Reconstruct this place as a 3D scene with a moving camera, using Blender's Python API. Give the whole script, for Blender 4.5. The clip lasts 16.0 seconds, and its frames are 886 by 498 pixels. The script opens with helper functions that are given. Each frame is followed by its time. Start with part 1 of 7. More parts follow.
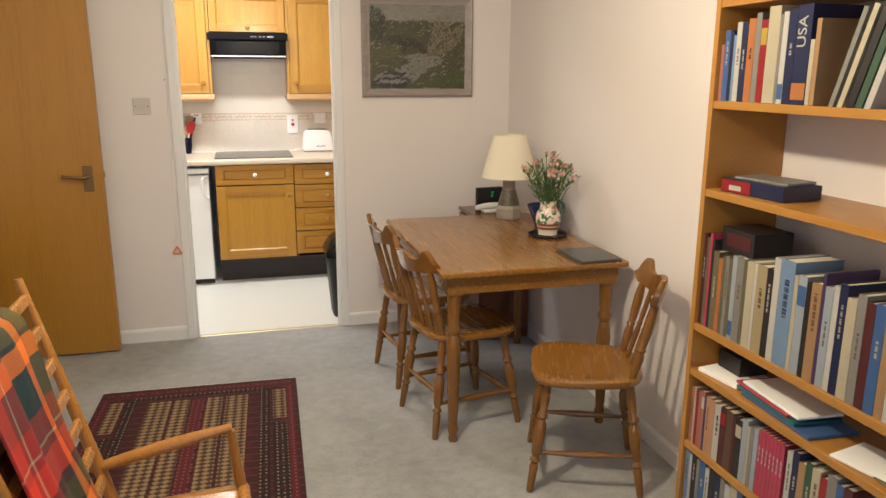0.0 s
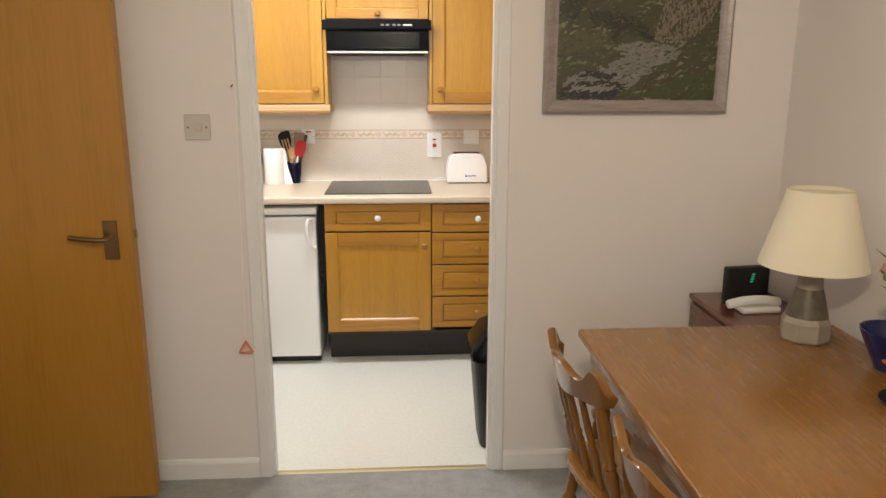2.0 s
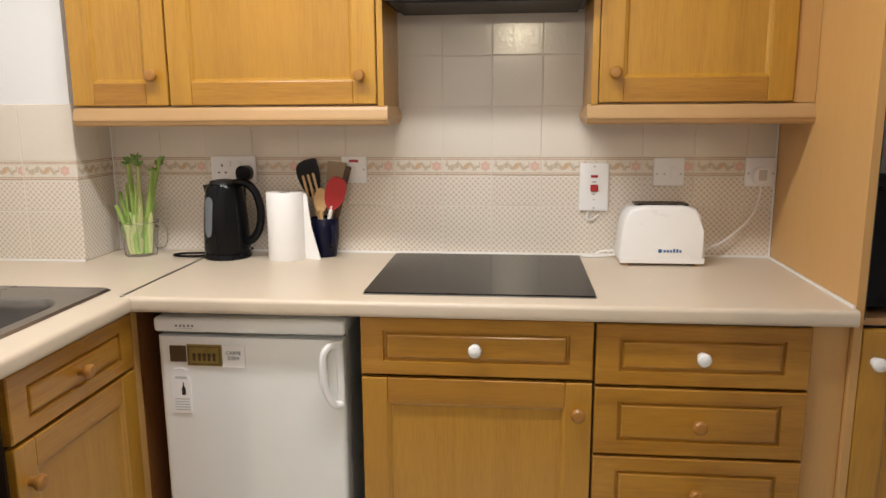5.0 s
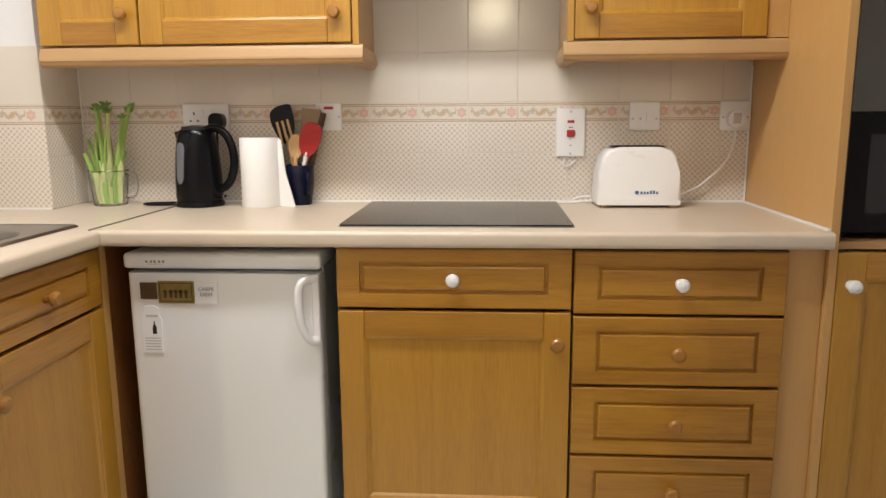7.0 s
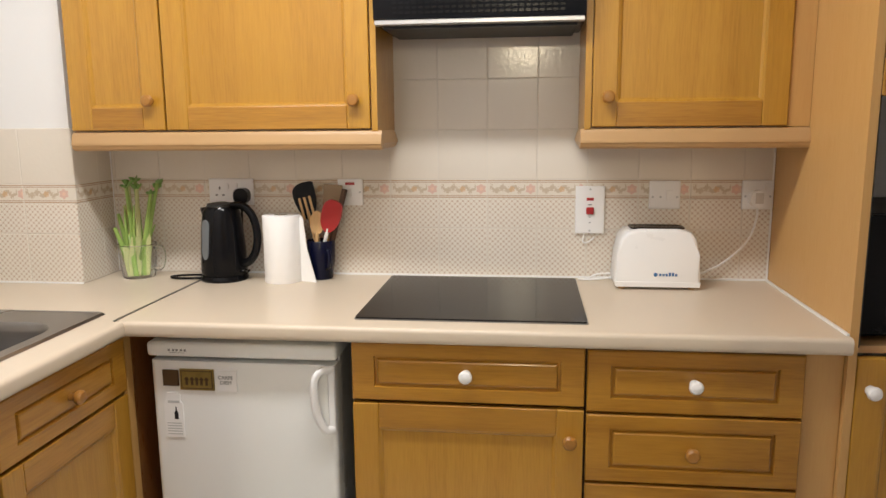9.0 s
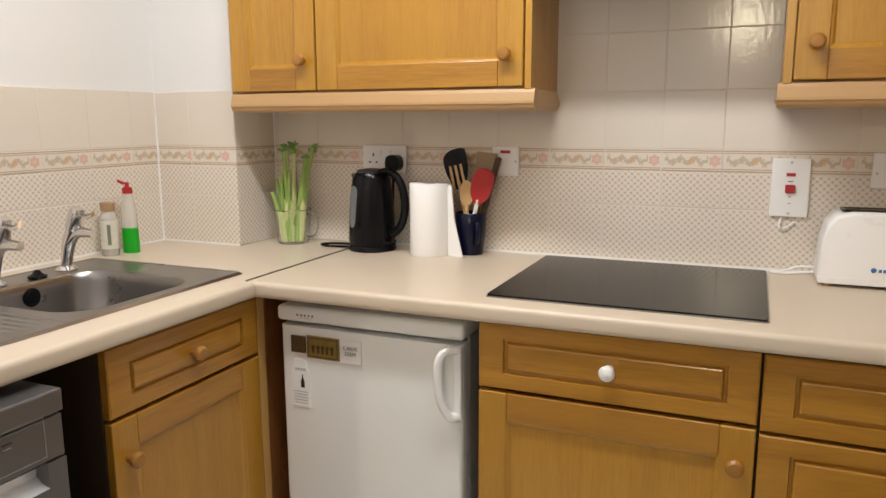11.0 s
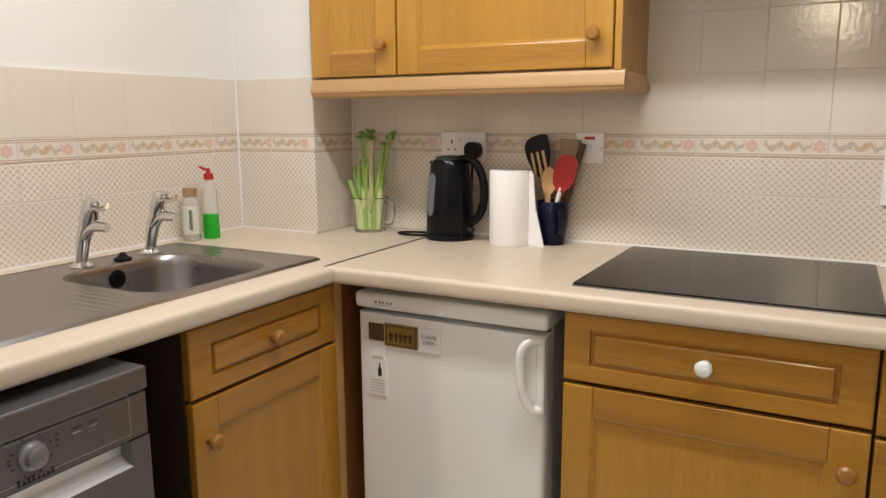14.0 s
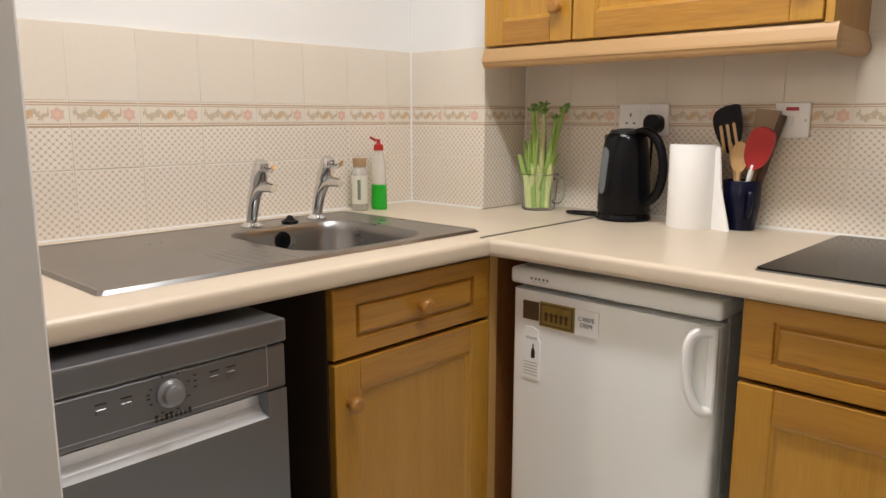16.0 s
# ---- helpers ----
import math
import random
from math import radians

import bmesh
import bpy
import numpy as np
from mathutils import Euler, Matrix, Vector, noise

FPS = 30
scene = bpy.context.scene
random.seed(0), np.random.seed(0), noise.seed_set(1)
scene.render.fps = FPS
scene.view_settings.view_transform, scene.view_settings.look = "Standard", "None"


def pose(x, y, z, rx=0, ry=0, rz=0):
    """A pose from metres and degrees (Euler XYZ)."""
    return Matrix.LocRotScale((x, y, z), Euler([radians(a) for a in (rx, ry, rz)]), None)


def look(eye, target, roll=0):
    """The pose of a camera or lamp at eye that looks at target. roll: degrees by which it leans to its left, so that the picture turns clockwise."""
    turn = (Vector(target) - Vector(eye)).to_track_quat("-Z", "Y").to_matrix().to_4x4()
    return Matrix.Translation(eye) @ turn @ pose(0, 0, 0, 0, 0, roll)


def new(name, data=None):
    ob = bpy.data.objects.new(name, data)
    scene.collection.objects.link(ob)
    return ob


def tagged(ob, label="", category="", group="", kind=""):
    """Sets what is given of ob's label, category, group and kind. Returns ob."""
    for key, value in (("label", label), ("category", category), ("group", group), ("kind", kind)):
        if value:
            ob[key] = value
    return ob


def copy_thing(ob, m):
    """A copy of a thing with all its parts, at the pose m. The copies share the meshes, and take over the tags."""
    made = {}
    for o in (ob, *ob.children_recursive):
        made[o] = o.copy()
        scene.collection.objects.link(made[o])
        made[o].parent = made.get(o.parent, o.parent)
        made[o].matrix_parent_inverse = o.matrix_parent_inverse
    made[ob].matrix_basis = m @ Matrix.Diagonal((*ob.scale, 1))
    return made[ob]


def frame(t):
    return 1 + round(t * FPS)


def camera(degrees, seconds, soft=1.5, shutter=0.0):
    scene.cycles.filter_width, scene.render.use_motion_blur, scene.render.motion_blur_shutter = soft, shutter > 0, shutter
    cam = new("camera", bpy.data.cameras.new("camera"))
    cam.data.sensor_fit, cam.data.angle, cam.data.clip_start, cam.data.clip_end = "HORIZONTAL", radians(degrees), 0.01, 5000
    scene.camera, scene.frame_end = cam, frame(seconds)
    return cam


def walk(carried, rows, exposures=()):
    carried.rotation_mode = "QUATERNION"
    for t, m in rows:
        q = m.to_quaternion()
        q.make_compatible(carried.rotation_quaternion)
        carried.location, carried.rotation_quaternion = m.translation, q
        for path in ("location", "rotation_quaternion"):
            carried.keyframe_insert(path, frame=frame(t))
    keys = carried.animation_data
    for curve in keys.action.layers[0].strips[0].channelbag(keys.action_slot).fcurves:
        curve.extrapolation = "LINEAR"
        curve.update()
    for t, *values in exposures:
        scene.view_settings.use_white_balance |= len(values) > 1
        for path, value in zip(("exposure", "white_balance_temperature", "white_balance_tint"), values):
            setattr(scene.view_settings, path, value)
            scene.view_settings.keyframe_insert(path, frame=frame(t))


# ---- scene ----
cam = camera(62.3, 16.0)
PATH = [
    (0, (0.388, 1.924, 1.492), (0.897, 3.803, 1.031), 0.2),
    (0.5, (0.469, 2.228, 1.481), (0.748, 4.154, 1.018), 0.2),
    (1, (0.518, 2.677, 1.466), (0.724, 4.612, 1.008), 0.1),
    (1.5, (0.55, 3.122, 1.495), (0.735, 5.06, 1.039), -0.0),
    (2, (0.552, 3.611, 1.491), (0.675, 5.555, 1.037), 0.1),
    (2.5, (0.582, 4.111, 1.473), (0.619, 6.06, 1.027), 0.0),
    (3, (0.553, 4.582, 1.471), (0.464, 6.53, 1.026), 0.1),
    (3.5, (0.522, 4.982, 1.467), (0.354, 6.929, 1.041), -0.3),
    (4, (0.538, 5.345, 1.44), (0.328, 7.293, 1.037), -0.5),
    (4.2, (0.545, 5.488, 1.428), (0.316, 7.436, 1.031), -0.5),
    (6.3, (0.541, 5.729, 1.185), (0.412, 7.694, 0.841), -0.3),
    (6.5, (0.544, 5.697, 1.175), (0.413, 7.663, 0.83), -0.4),
    (7, (0.542, 5.659, 1.161), (0.408, 7.623, 0.809), -0.4),
    (7.5, (0.544, 5.648, 1.2), (0.41, 7.612, 0.848), -0.4),
    (8, (0.554, 5.613, 1.348), (0.417, 7.58, 1.011), -0.4),
    (8.2, (0.556, 5.607, 1.374), (0.413, 7.573, 1.04), -0.4),
    (10.3, (0.683, 5.891, 1.333), (0.072, 7.763, 0.982), -0.5),
    (10.5, (0.689, 5.904, 1.322), (0.002, 7.75, 0.974), -0.4),
    (11, (0.691, 5.915, 1.28), (-0.08, 7.727, 0.933), -0.2),
    (11.5, (0.693, 5.917, 1.212), (-0.116, 7.713, 0.862), -0.1),
    (12, (0.687, 5.907, 1.168), (-0.121, 7.702, 0.814), -0.1),
    (12.5, (0.691, 5.904, 1.183), (-0.118, 7.699, 0.828), -0.2),
    (13, (0.694, 5.912, 1.24), (-0.124, 7.703, 0.89), -0.2),
    (13.5, (0.68, 5.922, 1.253), (-0.163, 7.702, 0.904), -0.3),
    (14, (0.639, 5.944, 1.244), (-0.295, 7.678, 0.895), -0.3),
    (14.5, (0.621, 5.987, 1.254), (-0.432, 7.652, 0.904), -0.3),
    (15, (0.63, 6.044, 1.233), (-0.56, 7.613, 0.887), -0.2),
    (15.5, (0.646, 6.055, 1.173), (-0.647, 7.539, 0.82), -0.0),
    (16, (0.645, 6.059, 1.173), (-0.706, 7.491, 0.818), 0.1),
]
# the phone's exposure settles as the bright kitchen fills the picture
EXPOSURES = [(0, -0.14), (0.5, -0.15), (1.0, -0.25), (1.5, -0.28), (2.0, -0.38), (2.5, -0.48), (3.0, -0.66), (3.5, -0.73), (4.2, -0.75), (6.3, -0.65), (8.2, -0.66), (10.3, -0.78), (11.0, -0.8), (14.0, -0.85), (16.0, -0.8)]
walk(cam, [(t, look(eye, target, roll)) for t, eye, target, roll in PATH], EXPOSURES)

# ---- light ----
world = bpy.data.worlds.new("world")
world.use_nodes = True
scene.world = world
sky = world.node_tree.nodes.new("ShaderNodeTexSky")
sky.sky_type, sky.sun_disc, sky.sun_elevation, sky.sun_rotation = "NISHITA", False, radians(35), radians(200)
world.node_tree.links.new(sky.outputs[0], world.node_tree.nodes["Background"].inputs[0])
world.node_tree.nodes["Background"].inputs[1].default_value = 0.1


def area_lamp(name, m, sx, sy, watts, colour):
    data = bpy.data.lights.new(name, "AREA")
    data.shape, data.size, data.size_y, data.energy, data.color = "RECTANGLE", sx, sy, watts, colour
    ob = new(name, data)
    ob.matrix_world = m
    return ob


def bulb_lamp(name, place, radius, watts, colour):
    data = bpy.data.lights.new(name, "POINT")
    data.shadow_soft_size, data.energy, data.color = radius, watts, colour
    ob = new(name, data)
    ob.location = place
    return ob


# kitchen strip light, living room pendant, daylight in the living room window
area_lamp("kitchen_light", pose(0.06, 6.88, 2.345), 1.2, 0.12, 41, (1.0, 0.985, 0.97))
bulb_lamp("pendant_light", (0.54, 3.65, 2.00), 0.04, 76, (1.0, 0.86, 0.61))
area_lamp("window_light", look((0.1, -0.52, 1.5), (0.1, 6, 1.1)), 2.0, 1.3, 18, (0.53, 0.70, 1.0))

# ---- materials ----
def node_material(name):
    m = bpy.data.materials.new(name)
    m.use_nodes = True
    t = m.node_tree
    return m, t, t.nodes["Principled BSDF"]


def nd(t, kind, *links, **props):
    n = t.nodes.new("ShaderNode" + kind)
    for k, v in props.items():
        setattr(n, k, v)
    for i, v in enumerate(links):
        if v is None:
            continue
        if isinstance(v, bpy.types.NodeSocket):
            t.links.new(v, n.inputs[i])
        else:
            n.inputs[i].default_value = v
    return n


def calc(t, op, a, b=None):
    return nd(t, "Math", a, b, operation=op).outputs[0]


def noise_of(t, vec, scale, detail=3.0, rough=0.55, distort=0.0):
    n = t.nodes.new("ShaderNodeTexNoise")
    t.links.new(vec, n.inputs["Vector"])
    n.inputs["Scale"].default_value, n.inputs["Detail"].default_value = scale, detail
    n.inputs["Roughness"].default_value, n.inputs["Distortion"].default_value = rough, distort
    return n.outputs["Fac"]


def blend(t, fac, a, b):
    n = t.nodes.new("ShaderNodeMix")
    n.data_type = "RGBA"
    for i, v in ((0, fac), (6, a), (7, b)):
        if isinstance(v, bpy.types.NodeSocket):
            t.links.new(v, n.inputs[i])
        else:
            n.inputs[i].default_value = (*v, 1) if isinstance(v, tuple) and len(v) == 3 else v
    return n.outputs[2]


def ramp(t, fac, stops):
    n = t.nodes.new("ShaderNodeValToRGB")
    t.links.new(fac, n.inputs[0])
    e = n.color_ramp.elements
    while len(e) < len(stops):
        e.new(0.5)
    for el, (p, c) in zip(e, stops):
        el.position, el.color = p, (*c, 1)
    return n.outputs[0]


def bumped(t, bsdf, height, strength, distance=0.002):
    n = t.nodes.new("ShaderNodeBump")
    n.inputs["Strength"].default_value, n.inputs["Distance"].default_value = strength, distance
    t.links.new(height, n.inputs["Height"])
    t.links.new(n.outputs[0], bsdf.inputs["Normal"])


def coords(t, kind="Object"):
    return t.nodes.new("ShaderNodeTexCoord").outputs[kind]


def shade(c, k):
    return tuple(min(1.0, v * k) for v in c)


def plain(name, colour, rough=0.5, metal=0.0, var=0.08, scale=6.0, bump=0.0, bscale=300.0, coat=0.0, each=0.0):
    m, t, b = node_material(name)
    v = coords(t)
    big = noise_of(t, v, scale, 4)
    fine = noise_of(t, v, bscale, 2)
    col = blend(t, big, shade(colour, 1 - var), shade(colour, 1 + var))
    col = blend(t, calc(t, "MULTIPLY", fine, var), col, shade(colour, 0.6))
    if each:
        r = t.nodes.new("ShaderNodeObjectInfo").outputs["Random"]
        col = blend(t, calc(t, "MULTIPLY", r, each), col, shade(colour, 0.75))
    t.links.new(col, b.inputs["Base Color"])
    ro = calc(t, "MULTIPLY_ADD", big, 0.16)
    ro.node.inputs[2].default_value = max(0.02, rough - 0.08)
    t.links.new(ro, b.inputs["Roughness"])
    b.inputs["Metallic"].default_value, b.inputs["Coat Weight"].default_value = metal, coat
    b.inputs["Coat Roughness"].default_value = 0.12
    if bump:
        bumped(t, b, fine, bump)
    return m


def wood(name, light, dark, axis=2, rough=0.38, coat=0.15, fineness=1.0, band=0.5, each=0.0, crisp=0.0):
    """Planed wood with its grain along one axis of the thing."""
    m, t, b = node_material(name)
    mp = t.nodes.new("ShaderNodeMapping")
    t.links.new(coords(t), mp.inputs["Vector"])
    s = [14.0 * fineness] * 3
    s[axis] = 0.9 * fineness
    mp.inputs["Scale"].default_value = s
    if each:
        r = t.nodes.new("ShaderNodeObjectInfo").outputs["Random"]
        cb = t.nodes.new("ShaderNodeCombineXYZ")
        for i in range(3):
            t.links.new(calc(t, "MULTIPLY", r, 9.0 + i), cb.inputs[i])
        t.links.new(cb.outputs[0], mp.inputs["Location"])
    wide = noise_of(t, mp.outputs[0], 1.0, 3, 0.5, 0.6)
    rings = calc(t, "FRACT", calc(t, "MULTIPLY", wide, 4.0))
    rings = calc(t, "ABSOLUTE", calc(t, "SUBTRACT", rings, 0.5))
    fine = noise_of(t, mp.outputs[0], 20.0, 3, 0.6)
    f = calc(t, "ADD", calc(t, "MULTIPLY", rings, band), calc(t, "MULTIPLY", fine, 0.75))
    col = ramp(t, f, [(0.12 + 0.1 * crisp, light), (0.5 - 0.05 * crisp, shade(tuple((a + c) / 2 for a, c in zip(light, dark)), 1.05)), (0.88 - 0.18 * crisp, dark)])
    if each:
        col = blend(t, calc(t, "MULTIPLY", r, 0.30), col, shade(dark, 1.0))
    t.links.new(col, b.inputs["Base Color"])
    ro = calc(t, "MULTIPLY_ADD", fine, 0.2)
    ro.node.inputs[2].default_value = rough - 0.1
    t.links.new(ro, b.inputs["Roughness"])
    b.inputs["Coat Weight"].default_value, b.inputs["Coat Roughness"].default_value = coat, 0.15
    bumped(t, b, fine, 0.03, 0.0006)
    return m


def tile_material(name, kind):
    """Glazed cream tile; its own corner is the origin, x along the wall and z up."""
    m, t, b = node_material(name)
    sep = t.nodes.new("ShaderNodeSeparateXYZ")
    v = coords(t)
    t.links.new(v, sep.inputs[0])
    u, w = sep.outputs[0], sep.outputs[2]
    cream = (0.80, 0.75, 0.665) if kind == "lattice" else (0.765, 0.705, 0.61)
    r = t.nodes.new("ShaderNodeObjectInfo").outputs["Random"]
    soft = noise_of(t, v, 14.0, 2)
    col = blend(t, calc(t, "ADD", calc(t, "MULTIPLY", soft, 0.4), calc(t, "MULTIPLY", r, 0.5)), shade(cream, 0.95), shade(cream, 1.03))
    if kind == "lattice":
        p = 0.0164
        fa = calc(t, "ABSOLUTE", calc(t, "SUBTRACT", calc(t, "FRACT", calc(t, "DIVIDE", calc(t, "ADD", u, w), p)), 0.5))
        fb = calc(t, "ABSOLUTE", calc(t, "SUBTRACT", calc(t, "FRACT", calc(t, "ADD", calc(t, "DIVIDE", calc(t, "SUBTRACT", u, w), p), 10.0)), 0.5))
        dot = calc(t, "LESS_THAN", calc(t, "MAXIMUM", fa, fb), 0.20)
        line = calc(t, "LESS_THAN", calc(t, "MINIMUM", fa, fb), 0.085)
        col = blend(t, calc(t, "MULTIPLY", line, 0.42), col, (0.62, 0.47, 0.34))
        col = blend(t, calc(t, "MULTIPLY", dot, 0.66), col, (0.50, 0.345, 0.25))
    if kind == "border":
        def spot(cu, cw, rad, petals=0.0):
            du, dw = calc(t, "SUBTRACT", u, cu), calc(t, "SUBTRACT", w, cw)
            d = calc(t, "SQRT", calc(t, "ADD", calc(t, "MULTIPLY", du, du), calc(t, "MULTIPLY", dw, dw)))
            if petals:
                a = calc(t, "ARCTAN2", dw, du)
                d = calc(t, "MULTIPLY", d, calc(t, "ADD", calc(t, "MULTIPLY", calc(t, "COSINE", calc(t, "MULTIPLY", a, petals)), 0.14), 1.0))
            return calc(t, "LESS_THAN", d, rad)
        tan, pink, amber, leaf = (0.50, 0.335, 0.215), (0.66, 0.29, 0.215), (0.66, 0.40, 0.19), (0.47, 0.35, 0.21)
        for z0, z1 in ((0.002, 0.0052), (0.0075, 0.0098), (0.0472, 0.0495), (0.0518, 0.0550)):
            band = calc(t, "MULTIPLY", calc(t, "GREATER_THAN", w, z0), calc(t, "LESS_THAN", w, z1))
            col = blend(t, calc(t, "MULTIPLY", band, 0.9), col, tan)
        wave = calc(t, "MULTIPLY", calc(t, "SINE", calc(t, "MULTIPLY", u, 175.0)), 0.0060)
        dist = calc(t, "ABSOLUTE", calc(t, "SUBTRACT", calc(t, "SUBTRACT", w, 0.0285), wave))
        wide = calc(t, "ADD", calc(t, "MULTIPLY", noise_of(t, v, 190.0, 2), 0.034), -0.0098)
        scroll = calc(t, "MULTIPLY", calc(t, "LESS_THAN", dist, wide), calc(t, "LESS_THAN", u, 0.112))
        scroll = calc(t, "MULTIPLY", scroll, calc(t, "GREATER_THAN", u, 0.008))
        col = blend(t, calc(t, "MULTIPLY", scroll, 0.60), col, leaf)
        col = blend(t, calc(t, "MULTIPLY", spot(0.073, 0.028, 0.0085, 5), 0.55), col, amber)
        col = blend(t, calc(t, "MULTIPLY", spot(0.128, 0.0285, 0.0135, 6), 0.50), col, pink)
        col = blend(t, calc(t, "MULTIPLY", spot(0.128, 0.0285, 0.0055, 5), 0.8), col, (0.80, 0.55, 0.42))
    t.links.new(col, b.inputs["Base Color"])
    b.inputs["Roughness"].default_value = 0.15
    b.inputs["Specular IOR Level"].default_value = 0.36
    bumped(t, b, noise_of(t, v, 90.0, 1), 0.14, 0.002)
    return m


OAK_V = wood("oak_upright_grain", (0.54, 0.287, 0.036), (0.37, 0.168, 0.015), 2, 0.32, 0.25, fineness=0.8, band=0.40, each=1.0, crisp=0.45)
OAK_H = wood("oak_level_grain", (0.52, 0.265, 0.034), (0.32, 0.135, 0.013), 0, 0.32, 0.25, fineness=0.8, band=0.55, each=1.0, crisp=0.45)
OAK_EDGE = plain("pale_oak_foil", (0.50, 0.305, 0.135), 0.4, var=0.05, scale=9)
OAK_SIDE = wood("pale_oak_panel", (0.62, 0.37, 0.135), (0.52, 0.285, 0.09), 2, band=0.25)
DOOR_OAK = wood("oak_veneer", (0.45, 0.222, 0.034), (0.345, 0.158, 0.020), 2, 0.34, 0.2, fineness=0.35, band=0.32, crisp=0.35)
KNOB_OAK = wood("turned_oak", (0.40, 0.185, 0.036), (0.30, 0.125, 0.02), 1, 0.35)
TABLE_W = wood("stained_table_wood", (0.255, 0.115, 0.022), (0.215, 0.091, 0.016), 1, 0.26, 0.35, fineness=0.3, band=0.08)
CHAIR_W = wood("honey_chair_wood", (0.225, 0.098, 0.018), (0.14, 0.056, 0.011), 2, 0.2, 0.5, band=0.3)
SHELF_W = wood("shelf_wood", (0.44, 0.215, 0.048), (0.33, 0.145, 0.028), 1, 0.4, 0.1, fineness=0.7, band=0.3)
ROCK_W = wood("rocker_wood", (0.40, 0.185, 0.040), (0.30, 0.125, 0.025), 2, 0.28, 0.4)
MAHOG = wood("dark_cabinet_wood", (0.19, 0.062, 0.028), (0.11, 0.034, 0.017), 1, 0.25, 0.4, band=0.4)
SIDE_W = wood("sideboard_wood", (0.30, 0.125, 0.036), (0.20, 0.075, 0.02), 2, 0.3, 0.3, band=0.45)
SPOON_W = wood("spoon_wood", (0.66, 0.44, 0.22), (0.52, 0.31, 0.13), 2, 0.55, 0.0)
WALL_W = plain("wall_paint", (0.80, 0.753, 0.746), 0.85, var=0.02, scale=1.3, bump=0.08, bscale=160)
KWALL = plain("kitchen_paint", (0.82, 0.815, 0.80), 0.8, var=0.02, scale=1.3, bump=0.06, bscale=160)
CEIL_M = plain("ceiling_paint", (0.83, 0.82, 0.80), 0.9, var=0.02, scale=1.5, bump=0.1, bscale=90)
GLOSS_W = plain("white_gloss_paint", (0.83, 0.83, 0.84), 0.32, var=0.02, scale=4, bump=0.03, bscale=60, coat=0.2)
GROUT = plain("grout", (0.72, 0.67, 0.59), 0.9, var=0.05, scale=20)
TILE_P = tile_material("plain_cream_tile", "plain")
TILE_L = tile_material("lattice_cream_tile", "lattice")
TILE_B = tile_material("flower_border_tile", "border")
WORKTOP = plain("cream_laminate", (0.665, 0.565, 0.44), 0.36, var=0.006, scale=2, bscale=700)
VINYL = plain("pale_vinyl", (0.80, 0.815, 0.765), 0.36, var=0.11, scale=60, bump=0.05, bscale=400)
BLACK_P = plain("black_plastic", (0.005, 0.005, 0.006), 0.2, var=0.1)
BLACK_P.node_tree.nodes["Principled BSDF"].inputs["Specular IOR Level"].default_value = 0.18
BLACK_S = plain("black_satin", (0.012, 0.0115, 0.0115), 0.5, var=0.1)
PLINTH_M = plain("dark_plinth", (0.022, 0.016, 0.014), 0.5, var=0.15)
# brown taken near to black, putting the shadow of the gaps into the colour
GAP_M = plain("gap_shade_brown", (0.055, 0.032, 0.016), 0.7, var=0.15)
HOB_M = plain("black_ceramic_glass", (0.007, 0.007, 0.008), 0.13, var=0.05)
HOB_M.node_tree.nodes["Principled BSDF"].inputs["Specular IOR Level"].default_value = 0.14
DARK_GLASS = plain("dark_glass", (0.014, 0.015, 0.017), 0.06, var=0.05)
FRIDGE_W = plain("white_enamel", (0.88, 0.89, 0.875), 0.3, var=0.004, scale=3, coat=0.1)
WHITE_P = plain("white_plastic", (0.88, 0.875, 0.865), 0.3, var=0.02, scale=9)
PAPER_W = plain("white_paper", (0.90, 0.895, 0.885), 0.9, var=0.02, bump=0.3, bscale=220)
STEEL = plain("brushed_steel", (0.32, 0.315, 0.31), 0.3, 1.0, var=0.05, scale=5, bump=0.02, bscale=500)
DISH_M = plain("silver_appliance_paint", (0.20, 0.20, 0.21), 0.36, 0.7, var=0.03, scale=4)
DISH_L = plain("silver_plastic", (0.58, 0.58, 0.58), 0.3, 0.6, var=0.03, scale=8)
CHROME = plain("chrome", (0.70, 0.70, 0.70), 0.10, 1.0, var=0.02)
PALE_BRASS = plain("pale_brass", (0.62, 0.55, 0.34), 0.4, 0.6, var=0.1, scale=30)
SWITCH_P = plain("aged_switch_plastic", (0.58, 0.545, 0.51), 0.4, var=0.03)
BRASS = plain("aged_brass", (0.42, 0.28, 0.11), 0.32, 1.0, var=0.12, scale=30)
BRONZE = plain("bronze_plate", (0.26, 0.165, 0.075), 0.35, 0.9, var=0.1, scale=30)
RED_P = plain("red_plastic", (0.42, 0.018, 0.020), 0.35, var=0.05)
ORANGE_P = plain("orange_plastic", (0.75, 0.22, 0.10), 0.4, var=0.05)
NAVY = plain("navy_glaze", (0.004, 0.005, 0.022), 0.18, var=0.15)
NAVY.node_tree.nodes["Principled BSDF"].inputs["Specular IOR Level"].default_value = 0.25
BLUE_G = plain("cobalt_glaze", (0.008, 0.016, 0.10), 0.15, var=0.15, coat=0.4)
CREAM_F = plain("cream_lampshade", (0.82, 0.75, 0.60), 0.85, var=0.02, bump=0.2, bscale=500)
PICFRAME = wood("silvered_frame_wood", (0.41, 0.36, 0.345), (0.23, 0.19, 0.18), 0, 0.35, 0.2)
GREY_INK = plain("grey_ink", (0.25, 0.25, 0.26), 0.6, var=0.05)
BLUE_INK = plain("blue_ink", (0.03, 0.14, 0.35), 0.5, var=0.05)
BROWN_M = plain("brown_magnet", (0.10, 0.058, 0.025), 0.5, var=0.2, scale=30)
